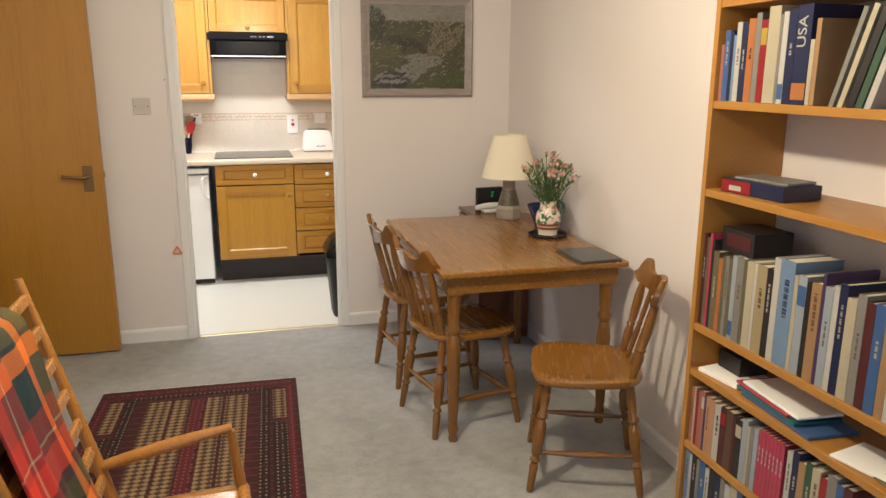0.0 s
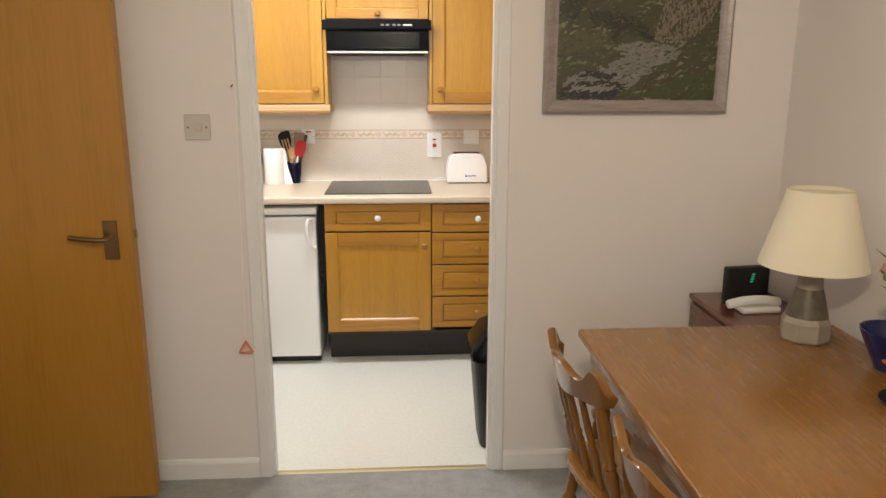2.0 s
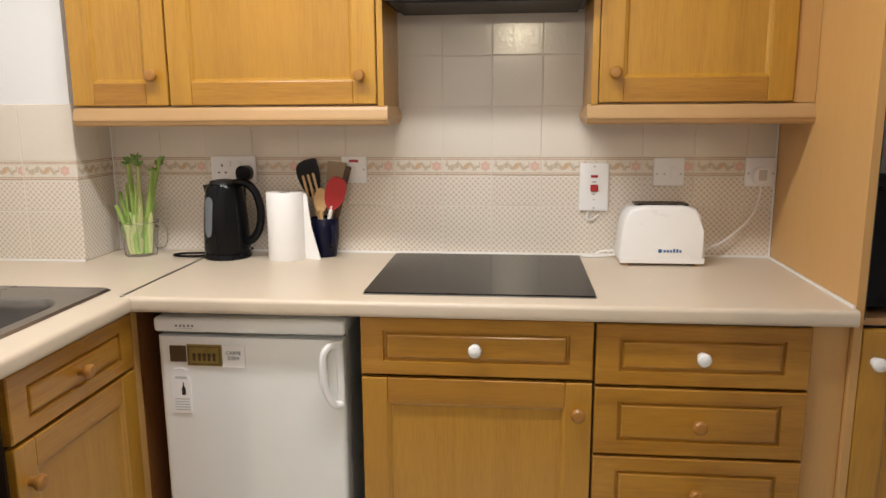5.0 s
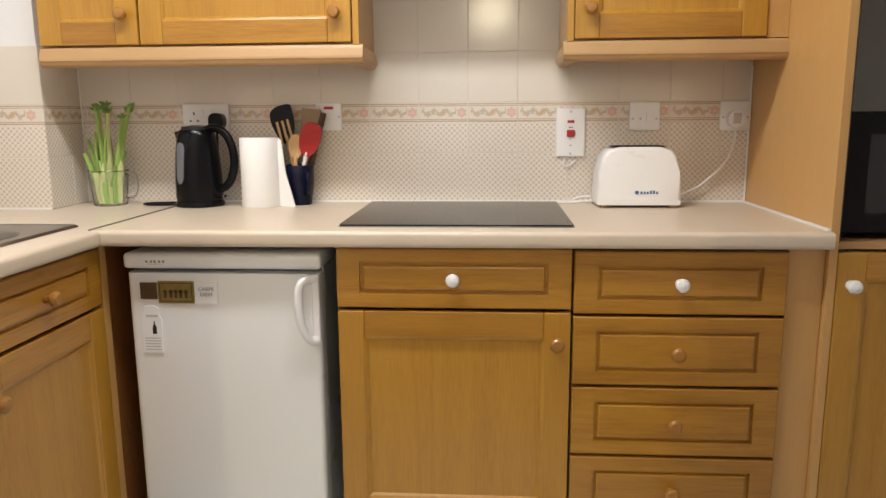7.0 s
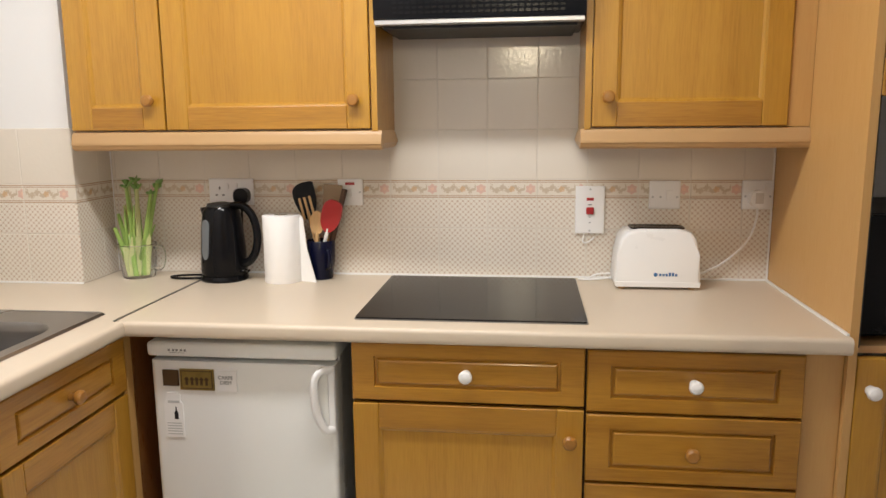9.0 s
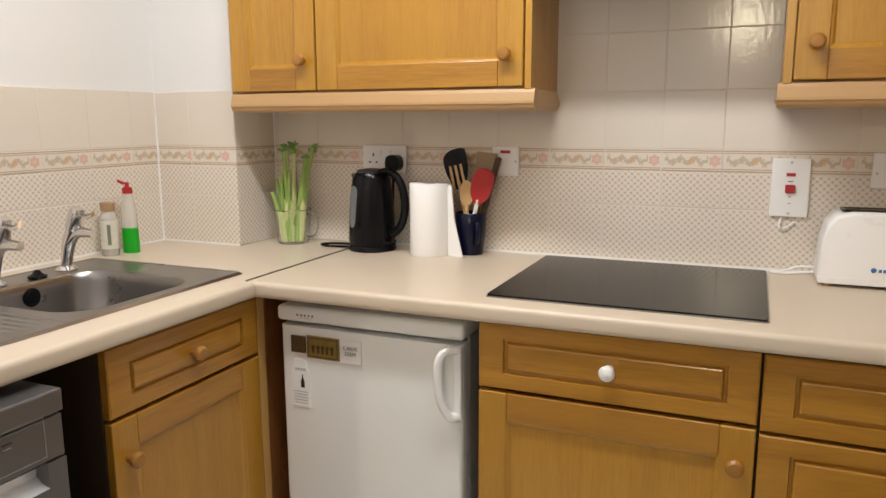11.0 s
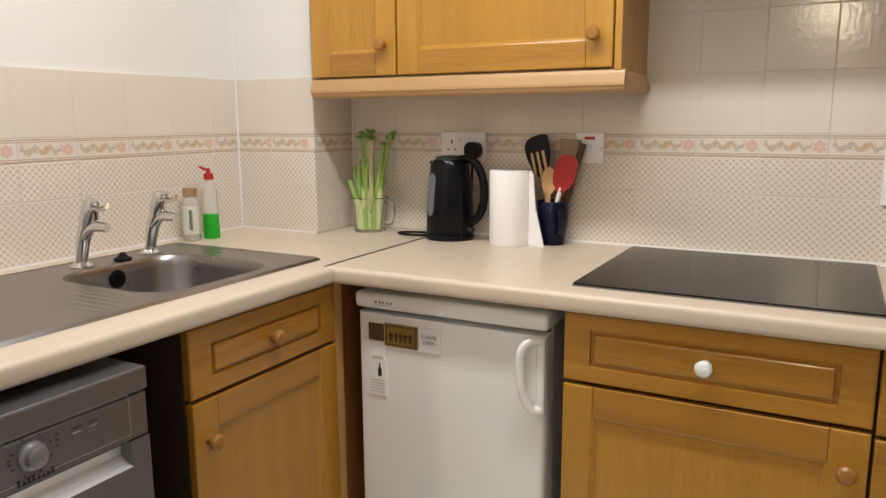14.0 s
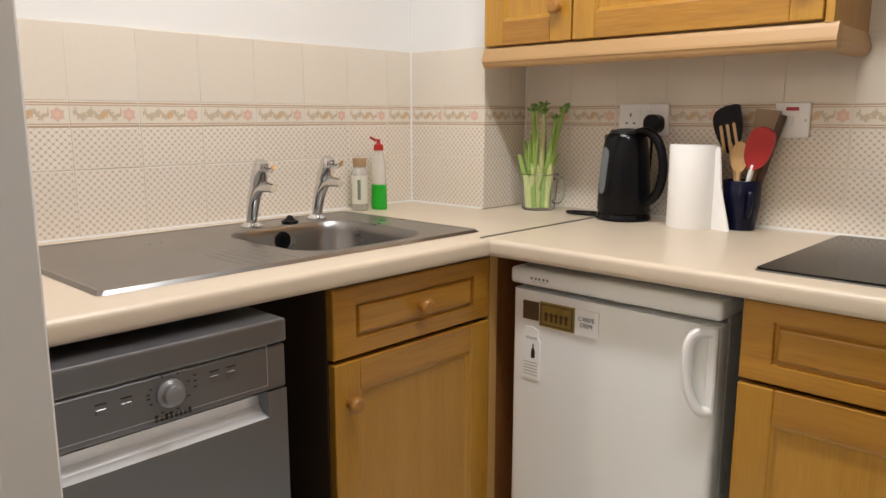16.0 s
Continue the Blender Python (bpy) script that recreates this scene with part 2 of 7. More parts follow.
GOLD_M = plain("gold_magnet", (0.36, 0.27, 0.085), 0.35, 0.5, var=0.35, scale=70)


def carpet_material():
    m, t, b = node_material("grey_carpet")
    v = coords(t)
    big, mid, fine = noise_of(t, v, 1.7, 5), noise_of(t, v, 16.0, 5, 0.7), noise_of(t, v, 130.0, 4, 0.8)
    f = calc(t, "ADD", calc(t, "ADD", calc(t, "MULTIPLY", big, 0.55), calc(t, "MULTIPLY", mid, 0.4)), calc(t, "MULTIPLY", fine, 0.45))
    t.links.new(ramp(t, f, [(0.45, (0.185, 0.188, 0.188)), (0.68, (0.325, 0.329, 0.327)), (0.92, (0.475, 0.478, 0.47))]), b.inputs["Base Color"])
    b.inputs["Roughness"].default_value = 0.95
    b.inputs["Sheen Weight"].default_value = 0.2
    bumped(t, b, calc(t, "ADD", fine, mid), 0.6, 0.004)
    return m


CARPET = carpet_material()


def glass_material(name, colour, rough=0.02):
    m, t, b = node_material(name)
    b.inputs["Base Color"].default_value = (*colour, 1)
    b.inputs["Roughness"].default_value, b.inputs["Transmission Weight"].default_value, b.inputs["IOR"].default_value = rough, 1.0, 1.45
    return m


GLASS = glass_material("clear_glass", (0.96, 0.98, 0.97))
THIN = glass_material("thin_clear_plastic", (0.97, 0.98, 0.97))
THIN.node_tree.nodes["Principled BSDF"].inputs["IOR"].default_value = 1.03
MILKY = glass_material("milky_clear_plastic", (0.93, 0.92, 0.88), 0.25)
MILKY.node_tree.nodes["Principled BSDF"].inputs["Transmission Weight"].default_value = 0.7
MILKY.node_tree.nodes["Principled BSDF"].inputs["IOR"].default_value = 1.12
GREEN_SOAP = glass_material("green_soap", (0.02, 0.55, 0.03), 0.05)
GREEN_SOAP.node_tree.nodes["Principled BSDF"].inputs["Transmission Weight"].default_value = 0.3

# ---- building helpers ----
def part(name, bm, material, parent=None, label="", smooth=False):
    """One mesh object from a bmesh, under a thing, a part or the setting."""
    bmesh.ops.recalc_face_normals(bm, faces=bm.faces)
    me = bpy.data.meshes.new(name)
    bm.to_mesh(me)
    bm.free()
    me.materials.append(material)
    if smooth:
        me.polygons.foreach_set("use_smooth", [True] * len(me.polygons))
        me.set_sharp_from_angle(angle=radians(38))
    ob = new(name, me)
    if parent is not None:
        ob.parent = parent
    if label:
        ob["label"] = label
    return ob


def thing(name, label, category, m=None, group=""):
    ob = new(name)
    ob.empty_display_size = 0.1
    if m is not None:
        ob.matrix_basis = m
    return tagged(ob, label, category, group)


def box(bm, x0, x1, y0, y1, z0, z1, bevel=0.0, seg=1):
    t = bm if not bevel else bmesh.new()
    vs = [t.verts.new((x, y, z)) for x in (x0, x1) for y in (y0, y1) for z in (z0, z1)]
    for f in ((0, 1, 3, 2), (4, 6, 7, 5), (0, 4, 5, 1), (2, 3, 7, 6), (0, 2, 6, 4), (1, 5, 7, 3)):
        t.faces.new([vs[i] for i in f])
    if bevel:
        bmesh.ops.bevel(t, geom=list(t.edges), offset=bevel, segments=seg, profile=0.5, affect="EDGES")
        join(bm, t)
    return bm


def join(bm, other, m=None):
    """Moves all of other into bm."""
    if m is not None:
        bmesh.ops.transform(other, matrix=m, verts=other.verts)
    remap = {v: bm.verts.new(v.co) for v in other.verts}
    for f in other.faces:
        bm.faces.new([remap[v] for v in f.verts])
    other.free()
    return bm


def B(*args, **kw):
    return box(bmesh.new(), *args, **kw)


def lathe(profile, seg=24, place=(0, 0, 0), bm=None, sx=1.0, sy=1.0):
    """A turned shape: pairs of radius and height."""
    bm = bm or bmesh.new()
    rings = []
    for r, z in profile:
        if r <= 1e-5:
            rings.append([bm.verts.new((place[0], place[1], place[2] + z))])
        else:
            rings.append([bm.verts.new((place[0] + sx * r * math.cos(2 * math.pi * i / seg), place[1] + sy * r * math.sin(2 * math.pi * i / seg), place[2] + z)) for i in range(seg)])
    for a, b in zip(rings, rings[1:]):
        for i in range(seg):
            j = (i + 1) % seg
            q = [a[i % len(a)], a[j % len(a)], b[j % len(b)], b[i % len(b)]]
            q = list(dict.fromkeys(q))
            if len(q) > 2:
                bm.faces.new(q)
    for ring, (r, z) in ((rings[0], profile[0]), (rings[-1], profile[-1])):
        if len(ring) > 2 and r > 1e-5 and profile[0] != profile[-1]:
            bm.faces.new(ring)
    return bm


def spindle(profile, a, b, seg=12, bm=None):
    """A turned shape laid from point a to point b; heights run from 0 to 1."""
    a, b = Vector(a), Vector(b)
    way = b - a
    m = Matrix.Translation(a) @ way.to_track_quat("Z", "Y").to_matrix().to_4x4()
    t = lathe([(r, z * way.length) for r, z in profile], seg)
    return join(bm or bmesh.new(), t, m)


def tube(points, radius, seg=8, bm=None, flat=1.0):
    """A round rod along points."""
    bm = bm or bmesh.new()
    pts = [Vector(p) for p in points]
    rings = []
    side = None
    for i, p in enumerate(pts):
        d = (pts[min(i + 1, len(pts) - 1)] - pts[max(i - 1, 0)]).normalized()
        if side is None:
            side = d.orthogonal().normalized()
        side = (side - d * side.dot(d)).normalized()
        up = d.cross(side)
        rad = radius[i] if isinstance(radius, (list, tuple)) else radius
        rings.append([bm.verts.new(p + side * math.cos(2 * math.pi * k / seg) * rad + up * math.sin(2 * math.pi * k / seg) * rad * flat) for k in range(seg)])
    for a, b in zip(rings, rings[1:]):
        for k in range(seg):
            bm.faces.new((a[k], a[(k + 1) % seg], b[(k + 1) % seg], b[k]))
    bm.faces.new(rings[0])
    bm.faces.new(rings[-1])
    return bm


def prism(outline, a, b, axis="y", bm=None):
    """A flat outline, in the two other axes in their order, drawn out from a to b along an axis."""
    bm = bm or bmesh.new()

    def at(p, d):
        return {"x": (d, p[0], p[1]), "y": (p[0], d, p[1]), "z": (p[0], p[1], d)}[axis]
    lo, hi = ([bm.verts.new(at(p, d)) for p in outline] for d in (a, b))
    n = len(outline)
    for i in range(n):
        bm.faces.new((lo[i], lo[(i + 1) % n], hi[(i + 1) % n], hi[i]))
    bm.faces.new(lo)
    bm.faces.new(hi)
    return bm


def arc(cx, cy, r, a0, a1, n=6, ry=None):
    return [(cx + r * math.cos(radians(a0 + (a1 - a0) * i / n)), cy + (ry or r) * math.sin(radians(a0 + (a1 - a0) * i / n))) for i in range(n + 1)]


def round_rect(x0, x1, y0, y1, r, n=5):
    return arc(x1 - r, y1 - r, r, 0, 90, n) + arc(x0 + r, y1 - r, r, 90, 180, n) + arc(x0 + r, y0 + r, r, 180, 270, n) + arc(x1 - r, y0 + r, r, 270, 360, n)


def curve_points(points, n=8):
    """A smooth line through points."""
    p = [Vector(points[0])] + [Vector(q) for q in points] + [Vector(points[-1])]
    out = []
    for i in range(1, len(p) - 2):
        a, b, c, d = p[i - 1:i + 3]
        for k in range(n):
            s = k / n
            out.append(0.5 * (2 * b + (c - a) * s + (2 * a - 5 * b + 4 * c - d) * s * s + (3 * b - a - 3 * c + d) * s ** 3))
    return out + [p[-2]]


def lettering(name, words, m, size, material, parent, label=""):
    data = bpy.data.curves.new(name, "FONT")
    data.body, data.size, data.align_x, data.align_y, data.extrude = words, size, "CENTER", "CENTER", 0.0004
    tmp = bpy.data.objects.new(name, data)
    scene.collection.objects.link(tmp)
    me = bpy.data.meshes.new_from_object(tmp.evaluated_get(bpy.context.evaluated_depsgraph_get()))
    bpy.data.objects.remove(tmp)
    me.materials.clear()
    me.materials.append(material)
    ob = new(name, me)
    ob.parent = parent
    ob.matrix_basis = m
    if label:
        ob["label"] = label
    return ob


def setting(name, bm, material, label, category, smooth=False):
    return tagged(part(name, bm, material, None, "", smooth), label, category, "", "structure")

# ---- the setting ----
RX0, RX1, RY0, WY, KY0, KY1 = -1.28, 1.955, -0.6, 6.200, 6.236, 7.873
KX0, KX1, TOP = -1.02, 1.92, 2.40
OX0, OX1, OTOP = 0.060, 0.905, 2.05

setting("floor_living_room", B(RX0 - 0.1, RX1 + 0.1, RY0 - 0.1, WY + 0.02, -0.12, 0.0), CARPET, "grey short-pile carpet with worn patches", "carpet")
setting("floor_kitchen", B(KX0 - 0.1, KX1 + 0.1, WY + 0.02, KY1 + 0.1, -0.12, 0.0), VINYL, "pale speckled cream vinyl floor", "vinyl floor")
setting("threshold_strip", prism([(WY + 0.002, 0.0), (WY + 0.032, 0.0), (WY + 0.026, 0.004), (WY + 0.008, 0.004)], OX0 + 0.017, OX1 - 0.017, "x"), PALE_BRASS, "thin brass threshold strip in the kitchen doorway", "threshold")
setting("ceiling_living_room", B(RX0 - 0.1, RX1 + 0.1, RY0 - 0.1, WY + 0.04, TOP, TOP + 0.1), CEIL_M, "white painted ceiling", "ceiling")
setting("ceiling_kitchen", B(KX0 - 0.1, KX1 + 0.1, WY + 0.04, KY1 + 0.1, TOP, TOP + 0.1), CEIL_M, "white painted kitchen ceiling", "ceiling")

# wall between the rooms, with the doorway through it
bm = B(RX0, OX0, WY, KY0, 0, TOP)
box(bm, OX1, RX1, WY, KY0, 0, TOP)
box(bm, OX0, OX1, WY, KY0, OTOP, TOP)
setting("wall_north", bm, WALL_W, "off-white painted wall with an open kitchen doorway", "wall")
setting("wall_east", B(RX1, RX1 + 0.1, RY0, KY0, 0, TOP), WALL_W, "off-white painted wall beside the dining table", "wall")
# west and south walls; the south one has a window
setting("wall_west", B(RX0 - 0.1, RX0, RY0, KY0, 0, TOP), WALL_W, "plain off-white painted wall", "wall")
bm = B(RX0 - 0.1, -0.9, RY0 - 0.1, RY0, 0, TOP)
box(bm, 1.1, RX1 + 0.1, RY0 - 0.1, RY0, 0, TOP)
box(bm, -0.9, 1.1, RY0 - 0.1, RY0, 0, 0.85)
box(bm, -0.9, 1.1, RY0 - 0.1, RY0, 2.15, TOP)
setting("wall_south", bm, WALL_W, "plain off-white wall with a window", "wall")
bm = B(-0.9, 1.1, RY0 - 0.08, RY0 - 0.03, 0.85, 0.9)
for x in (-0.9, 0.075, 1.05):
    box(bm, x, x + 0.05, RY0 - 0.08, RY0 - 0.03, 0.9, 2.1)
box(bm, -0.9, 1.1, RY0 - 0.08, RY0 - 0.03, 2.1, 2.15)
setting("window_1", bm, GLOSS_W, "white painted window frame", "window")

# kitchen walls, the boxed-in corner
setting("wall_kitchen_north", B(KX0 - 0.1, KX1 + 0.1, KY1, KY1 + 0.1, 0, TOP), KWALL, "white painted kitchen wall with cream tiles", "wall")
setting("wall_kitchen_west", B(KX0 - 0.1, KX0, KY0, KY1, 0, TOP), KWALL, "white painted kitchen wall tiled above the worktop", "wall")
setting("wall_kitchen_east", B(KX1, KX1 + 0.1, KY0, KY1, 0, TOP), KWALL, "white painted kitchen wall", "wall")
setting("wall_corner_boxing", B(KX0, -0.724, 7.679, KY1, 0, TOP), KWALL, "boxed-in pipe corner, tiled and painted white", "wall")

# doorway lining and architraves
bm = B(OX0, OX0 + 0.016, WY - 0.004, KY0 + 0.002, 0, OTOP, bevel=0.002)
box(bm, OX1 - 0.016, OX1, WY - 0.004, KY0 + 0.002, 0, OTOP, bevel=0.002)
box(bm, OX0 + 0.016, OX1 - 0.016, WY - 0.004, KY0 + 0.002, OTOP - 0.016, OTOP, bevel=0.002)
setting("trim_doorway_lining", bm, GLOSS_W, "white gloss doorway lining", "door frame")


def architrave(x0, x1):
    flip = x0 > x1
    prof = [(0, 0), (0.0, -0.007), (0.004, -0.011), (0.040, -0.014), (0.045, -0.011), (0.046, 0)]
    s = -1 if flip else 1
    return prism([(x0 + s * px, WY + py) for px, py in prof], 0, OTOP + 0.05, "z")


setting("trim_architrave_1", architrave(OX0 - 0.044, OX0), GLOSS_W, "white moulded architrave beside the doorway", "door frame")
setting("trim_architrave_2", architrave(OX1 + 0.044, OX1), GLOSS_W, "white moulded architrave beside the doorway", "door frame")
bm = B(OX0 - 0.044, OX1 + 0.044, WY - 0.014, WY, OTOP, OTOP + 0.046)
setting("trim_architrave_3", bm, GLOSS_W, "white architrave over the doorway", "door frame")


def skirting(name, a, b, along, at, side):
    prof = [(at, 0), (at + side * 0.014, 0), (at + side * 0.014, 0.062), (at + side * 0.010, 0.072), (at + side * 0.004, 0.078), (at, 0.078)]
    setting(name, prism(prof, a, b, along), GLOSS_W, "white gloss skirting board", "skirting board")


skirting("baseboard_1", RX0, OX0 - 0.045, "x", WY, -1)
skirting("baseboard_2", OX1 + 0.045, RX1, "x", WY, -1)
skirting("baseboard_3", RY0, WY - 0.015, "y", RX1, -1)
skirting("baseboard_4", RY0, WY - 0.015, "y", RX0, 1)

# ---- kitchen units ----
def rect_ring(bm, x0, x1, z0, z1, w, y0, y1):
    """A flat frame of width w, from y0 (front) to y1."""
    box(bm, x0, x0 + w, y0, y1, z0, z1)
    box(bm, x1 - w, x1, y0, y1, z0, z1)
    box(bm, x0 + w, x1 - w, y0, y1, z0, z0 + w)
    box(bm, x0 + w, x1 - w, y0, y1, z1 - w, z1)
    return bm


def knob(parent, x, z, white=False, y=-0.02):
    prof = [(0.0, -0.0), (0.009, 0.0), (0.008, 0.008), (0.011, 0.013), (0.0165, 0.019), (0.0165, 0.026), (0.012, 0.031), (0.0, 0.033)]
    if white:
        prof = [(0.0, 0.0), (0.011, 0.0), (0.009, 0.007), (0.009, 0.011), (0.0145, 0.017), (0.0162, 0.024), (0.013, 0.031), (0.005, 0.0345), (0.0, 0.035)]
    bm = lathe(prof, 20)
    bmesh.ops.transform(bm, matrix=pose(x, y, z, 90), verts=bm.verts)
    part("knob", bm, WHITE_P if white else KNOB_OAK, parent, "white ceramic knob" if white else "", True)


def nested(loops, back):
    """A connected slab from nested rectangles (x0, x1, z0, z1, y), outermost first, closed at the back."""
    bm = bmesh.new()
    x0, x1, z0, z1, _ = loops[0]
    rings = [[bm.verts.new(p) for p in ((a, y, c), (b, y, c), (b, y, d), (a, y, d))] for a, b, c, d, y in [(x0, x1, z0, z1, back)] + loops]
    for r, q in zip(rings, rings[1:]):
        for n in range(4):
            bm.faces.new((r[n], r[(n + 1) % 4], q[(n + 1) % 4], q[n]))
    bm.faces.new(rings[0])
    bm.faces.new(rings[-1])
    return bm


def inset(x0, x1, z0, z1, dx, dz, y):
    return (x0 + dx, x1 - dx, z0 + dz, z1 - dz, y)


def frame_door(parent, x0, x1, z0, z1, knob_at=None, white=False, w=0.062):
    """A frame-and-panel door, 20 mm thick, its face at y = -0.02."""
    t = -0.02
    a = (x0 + w, x1 - w, z0 + w, z1 - w)
    loops = [inset(*a, -0.002, -0.002, t + 0.002), inset(*a, 0.004, 0.004, t + 0.004), inset(*a, 0.009, 0.009, t + 0.0095), inset(*a, 0.013, 0.013, t + 0.0095)]
    d = part("door", nested(loops, -0.001), OAK_V, parent)
    for q0, q1 in ((x0, x0 + w), (x1 - w, x1)):
        part("stile", B(q0, q1, t, 0, z0, z1, bevel=0.003, seg=2), OAK_V, d)
    for q0, q1 in ((z0, z0 + w), (z1 - w, z1)):
        part("rail", B(x0 + w, x1 - w, t + 0.0003, 0, q0, q1, bevel=0.0025, seg=2), OAK_H, d)
    if knob_at:
        knob(d, knob_at[0], knob_at[1], white)
    return d


def drawer_front(parent, x0, x1, z0, z1, white=False):
    """A slab drawer front with a routed groove round its middle."""
    t, ex, ez, g = -0.02, 0.053, 0.033, 0.010
    q = (x0, x1, z0, z1)
    loops = [inset(*q, 0, 0, t + 0.003), inset(*q, 0.003, 0.003, t), inset(*q, ex, ez, t), inset(*q, ex + 0.0015, ez + 0.0015, t + 0.008),
             inset(*q, ex + g - 0.003, ez + g - 0.003, t + 0.008), inset(*q, ex + g, ez + g, t + 0.001), inset(*q, ex + g + 0.003, ez + g + 0.003, t)]
    d = part("drawer", nested(loops, 0), OAK_H, parent)
    knob(d, (x0 + x1) / 2, (z0 + z1) / 2, white)
    return d


def carcass(parent, w, z0, z1, depth, material, top=True):
    part("side_board", B(0, 0.016, 0.001, depth, z0, z1), material, parent)
    part("side_board", B(w - 0.016, w, 0.001, depth, z0, z1), material, parent)
    part("base_board", B(0.016, w - 0.016, 0.001, depth, z0, z0 + 0.016), material, parent)
    if top:
        part("top_board", B(0.016, w - 0.016, 0.001, depth, z1 - 0.016, z1), material, parent)
    part("back_board", B(0.016, w - 0.016, depth - 0.006, depth, z0 + 0.016, z1 - 0.016), material, parent)


def plinth(parent, w):
    part("plinth", B(0, w, 0.105, 0.12, 0, 0.165), PLINTH_M, parent, "dark plinth board")


FY = 7.32
u = thing("base_cabinet", "oak base cabinet with one drawer over a panelled door", "kitchen cabinet", pose(0.180, FY, 0), "kitchen units")
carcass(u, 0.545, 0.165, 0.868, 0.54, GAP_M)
plinth(u, 0.546)
drawer_front(u, 0.002, 0.543, 0.727, 0.868, True)
frame_door(u, 0.002, 0.543, 0.187, 0.719, (0.511, 0.648))

u = thing("drawer_cabinet", "oak base cabinet with four drawers", "kitchen cabinet", pose(0.7265, FY, 0), "kitchen units")
carcass(u, 0.475, 0.165, 0.868, 0.54, GAP_M)
plinth(u, 0.555)
for i, (z0, z1) in enumerate(((0.718, 0.863), (0.548, 0.711), (0.376, 0.541), (0.203, 0.369))):
    drawer_front(u, 0.002, 0.473, z0, z1, i == 0)
part("filler_panel", B(0.476, 0.556, -0.004, 0.012, 0.165, 0.868), OAK_SIDE, u)

u = thing("sink_cabinet", "oak base cabinet under the sink, drawer over door", "kitchen cabinet", pose(-0.405, 6.858, 0, 0, 0, 90), "kitchen units")
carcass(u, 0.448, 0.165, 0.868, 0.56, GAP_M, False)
plinth(u, 0.50)
drawer_front(u, 0.002, 0.446, 0.728, 0.863)
frame_door(u, 0.002, 0.446, 0.187, 0.720, (0.036, 0.640))
part("filler_panel", B(0.449, 0.476, -0.018, 0.012, 0.165, 0.868), OAK_SIDE, u)
part("side_panel", B(0.476, 0.49, -0.012, 0.05, 0.0, 0.868), SIDE_W, u)
part("return_panel", B(0.49, 0.97, -0.013, 0.003, 0.0, 0.868), SIDE_W, u)

# tall housing with the microwave
u = thing("tall_cabinet", "tall oak housing unit with microwave niche and white knobs", "kitchen cabinet", pose(1.284, FY, 0), "kitchen units")
part("side_panel", B(0, 0.018, -0.019, KY1 - FY, 0, 2.12), OAK_SIDE, u)
part("side_panel", B(0.612, 0.63, -0.019, KY1 - FY, 0, 2.12), OAK_SIDE, u)
for z in (0.868, 1.49):
    part("shelf", B(0.018, 0.612, 0.0, 0.53, z, z + 0.016), OAK_EDGE, u)
part("back_panel", B(0.018, 0.612, 0.51, 0.53, 0.884, 1.49), KWALL, u)
for x in (0.018, 0.608):
    part("niche_lining", B(x, x + 0.004, -0.016, 0.51, 0.884, 1.49), BLACK_S, u)
frame_door(u, 0.020, 0.610, 0.187, 0.862, (0.05, 0.79), True)
frame_door(u, 0.020, 0.610, 1.502, 2.118, (0.062, 1.57), True)
part("fascia", B(0.020, 0.610, -0.02, 0.0, 1.418, 1.494, bevel=0.002), OAK_H, u)
plinth(u, 0.63)

u = thing("microwave", "black microwave oven in the tall unit niche", "microwave", pose(1.312, 7.35, 0.884))
part("body", B(0, 0.49, 0.02, 0.38, 0.012, 0.285, bevel=0.004), BLACK_S, u)
part("door", B(0.002, 0.37, 0, 0.02, 0.014, 0.283, bevel=0.004, seg=2), BLACK_P, u)
part("window", B(0.06, 0.33, -0.002, 0.001, 0.06, 0.235), DARK_GLASS, u)
part("control_panel", B(0.374, 0.488, 0, 0.02, 0.014, 0.283, bevel=0.003), BLACK_P, u)
for x in (0.04, 0.45):
    part("foot", lathe([(0.0, 0), (0.012, 0), (0.012, 0.012), (0, 0.012)], 12, (x, 0.06, 0)), BLACK_S, u)
    part("foot", lathe([(0.0, 0), (0.012, 0), (0.012, 0.012), (0, 0.012)], 12, (x, 0.33, 0)), BLACK_S, u)

# wall cabinets
WYF = 7.637


def pelmet(parent, x0, x1, z1, right_return=0, left_return=0, depth=0.22):
    prof = [(-0.012, 0), (-0.0165, -0.003), (-0.020, -0.010), (-0.0262, -0.030), (-0.0268, -0.036), (-0.0245, -0.0385)] + arc(-0.010, -0.0385, 0.0135, 190, 262, 5) + [(0.006, -0.052), (0.006, 0)]
    bm = prism([(py, z1 + pz) for py, pz in prof], x0, x1, "x")
    if right_return:
        prism([(x1 - 0.026 - py, z1 + pz) for py, pz in prof], 0.006, depth, "y", bm)
    if left_return:
        prism([(x0 + 0.026 + py, z1 + pz) for py, pz in prof], 0.006, depth, "y", bm)
    part("pelmet", bm, OAK_EDGE, parent, "pale moulded light pelmet")


u = thing("wall_cabinet", "oak wall cabinet with two panelled doors and pale pelmet", "kitchen cabinet", pose(-0.676, WYF, 0), "kitchen units")
carcass(u, 0.852, 1.356, 2.07, 0.232, OAK_EDGE)
frame_door(u, 0.002, 0.276, 1.358, 2.068, (0.240, 1.437))
frame_door(u, 0.281, 0.848, 1.358, 2.068, (0.808, 1.432))
part("side_panel", B(0.8525, 0.868, -0.018, 0.234, 1.352, 2.07), OAK_V, u)
pelmet(u, 0.0, 0.878, 1.354, right_return=1)

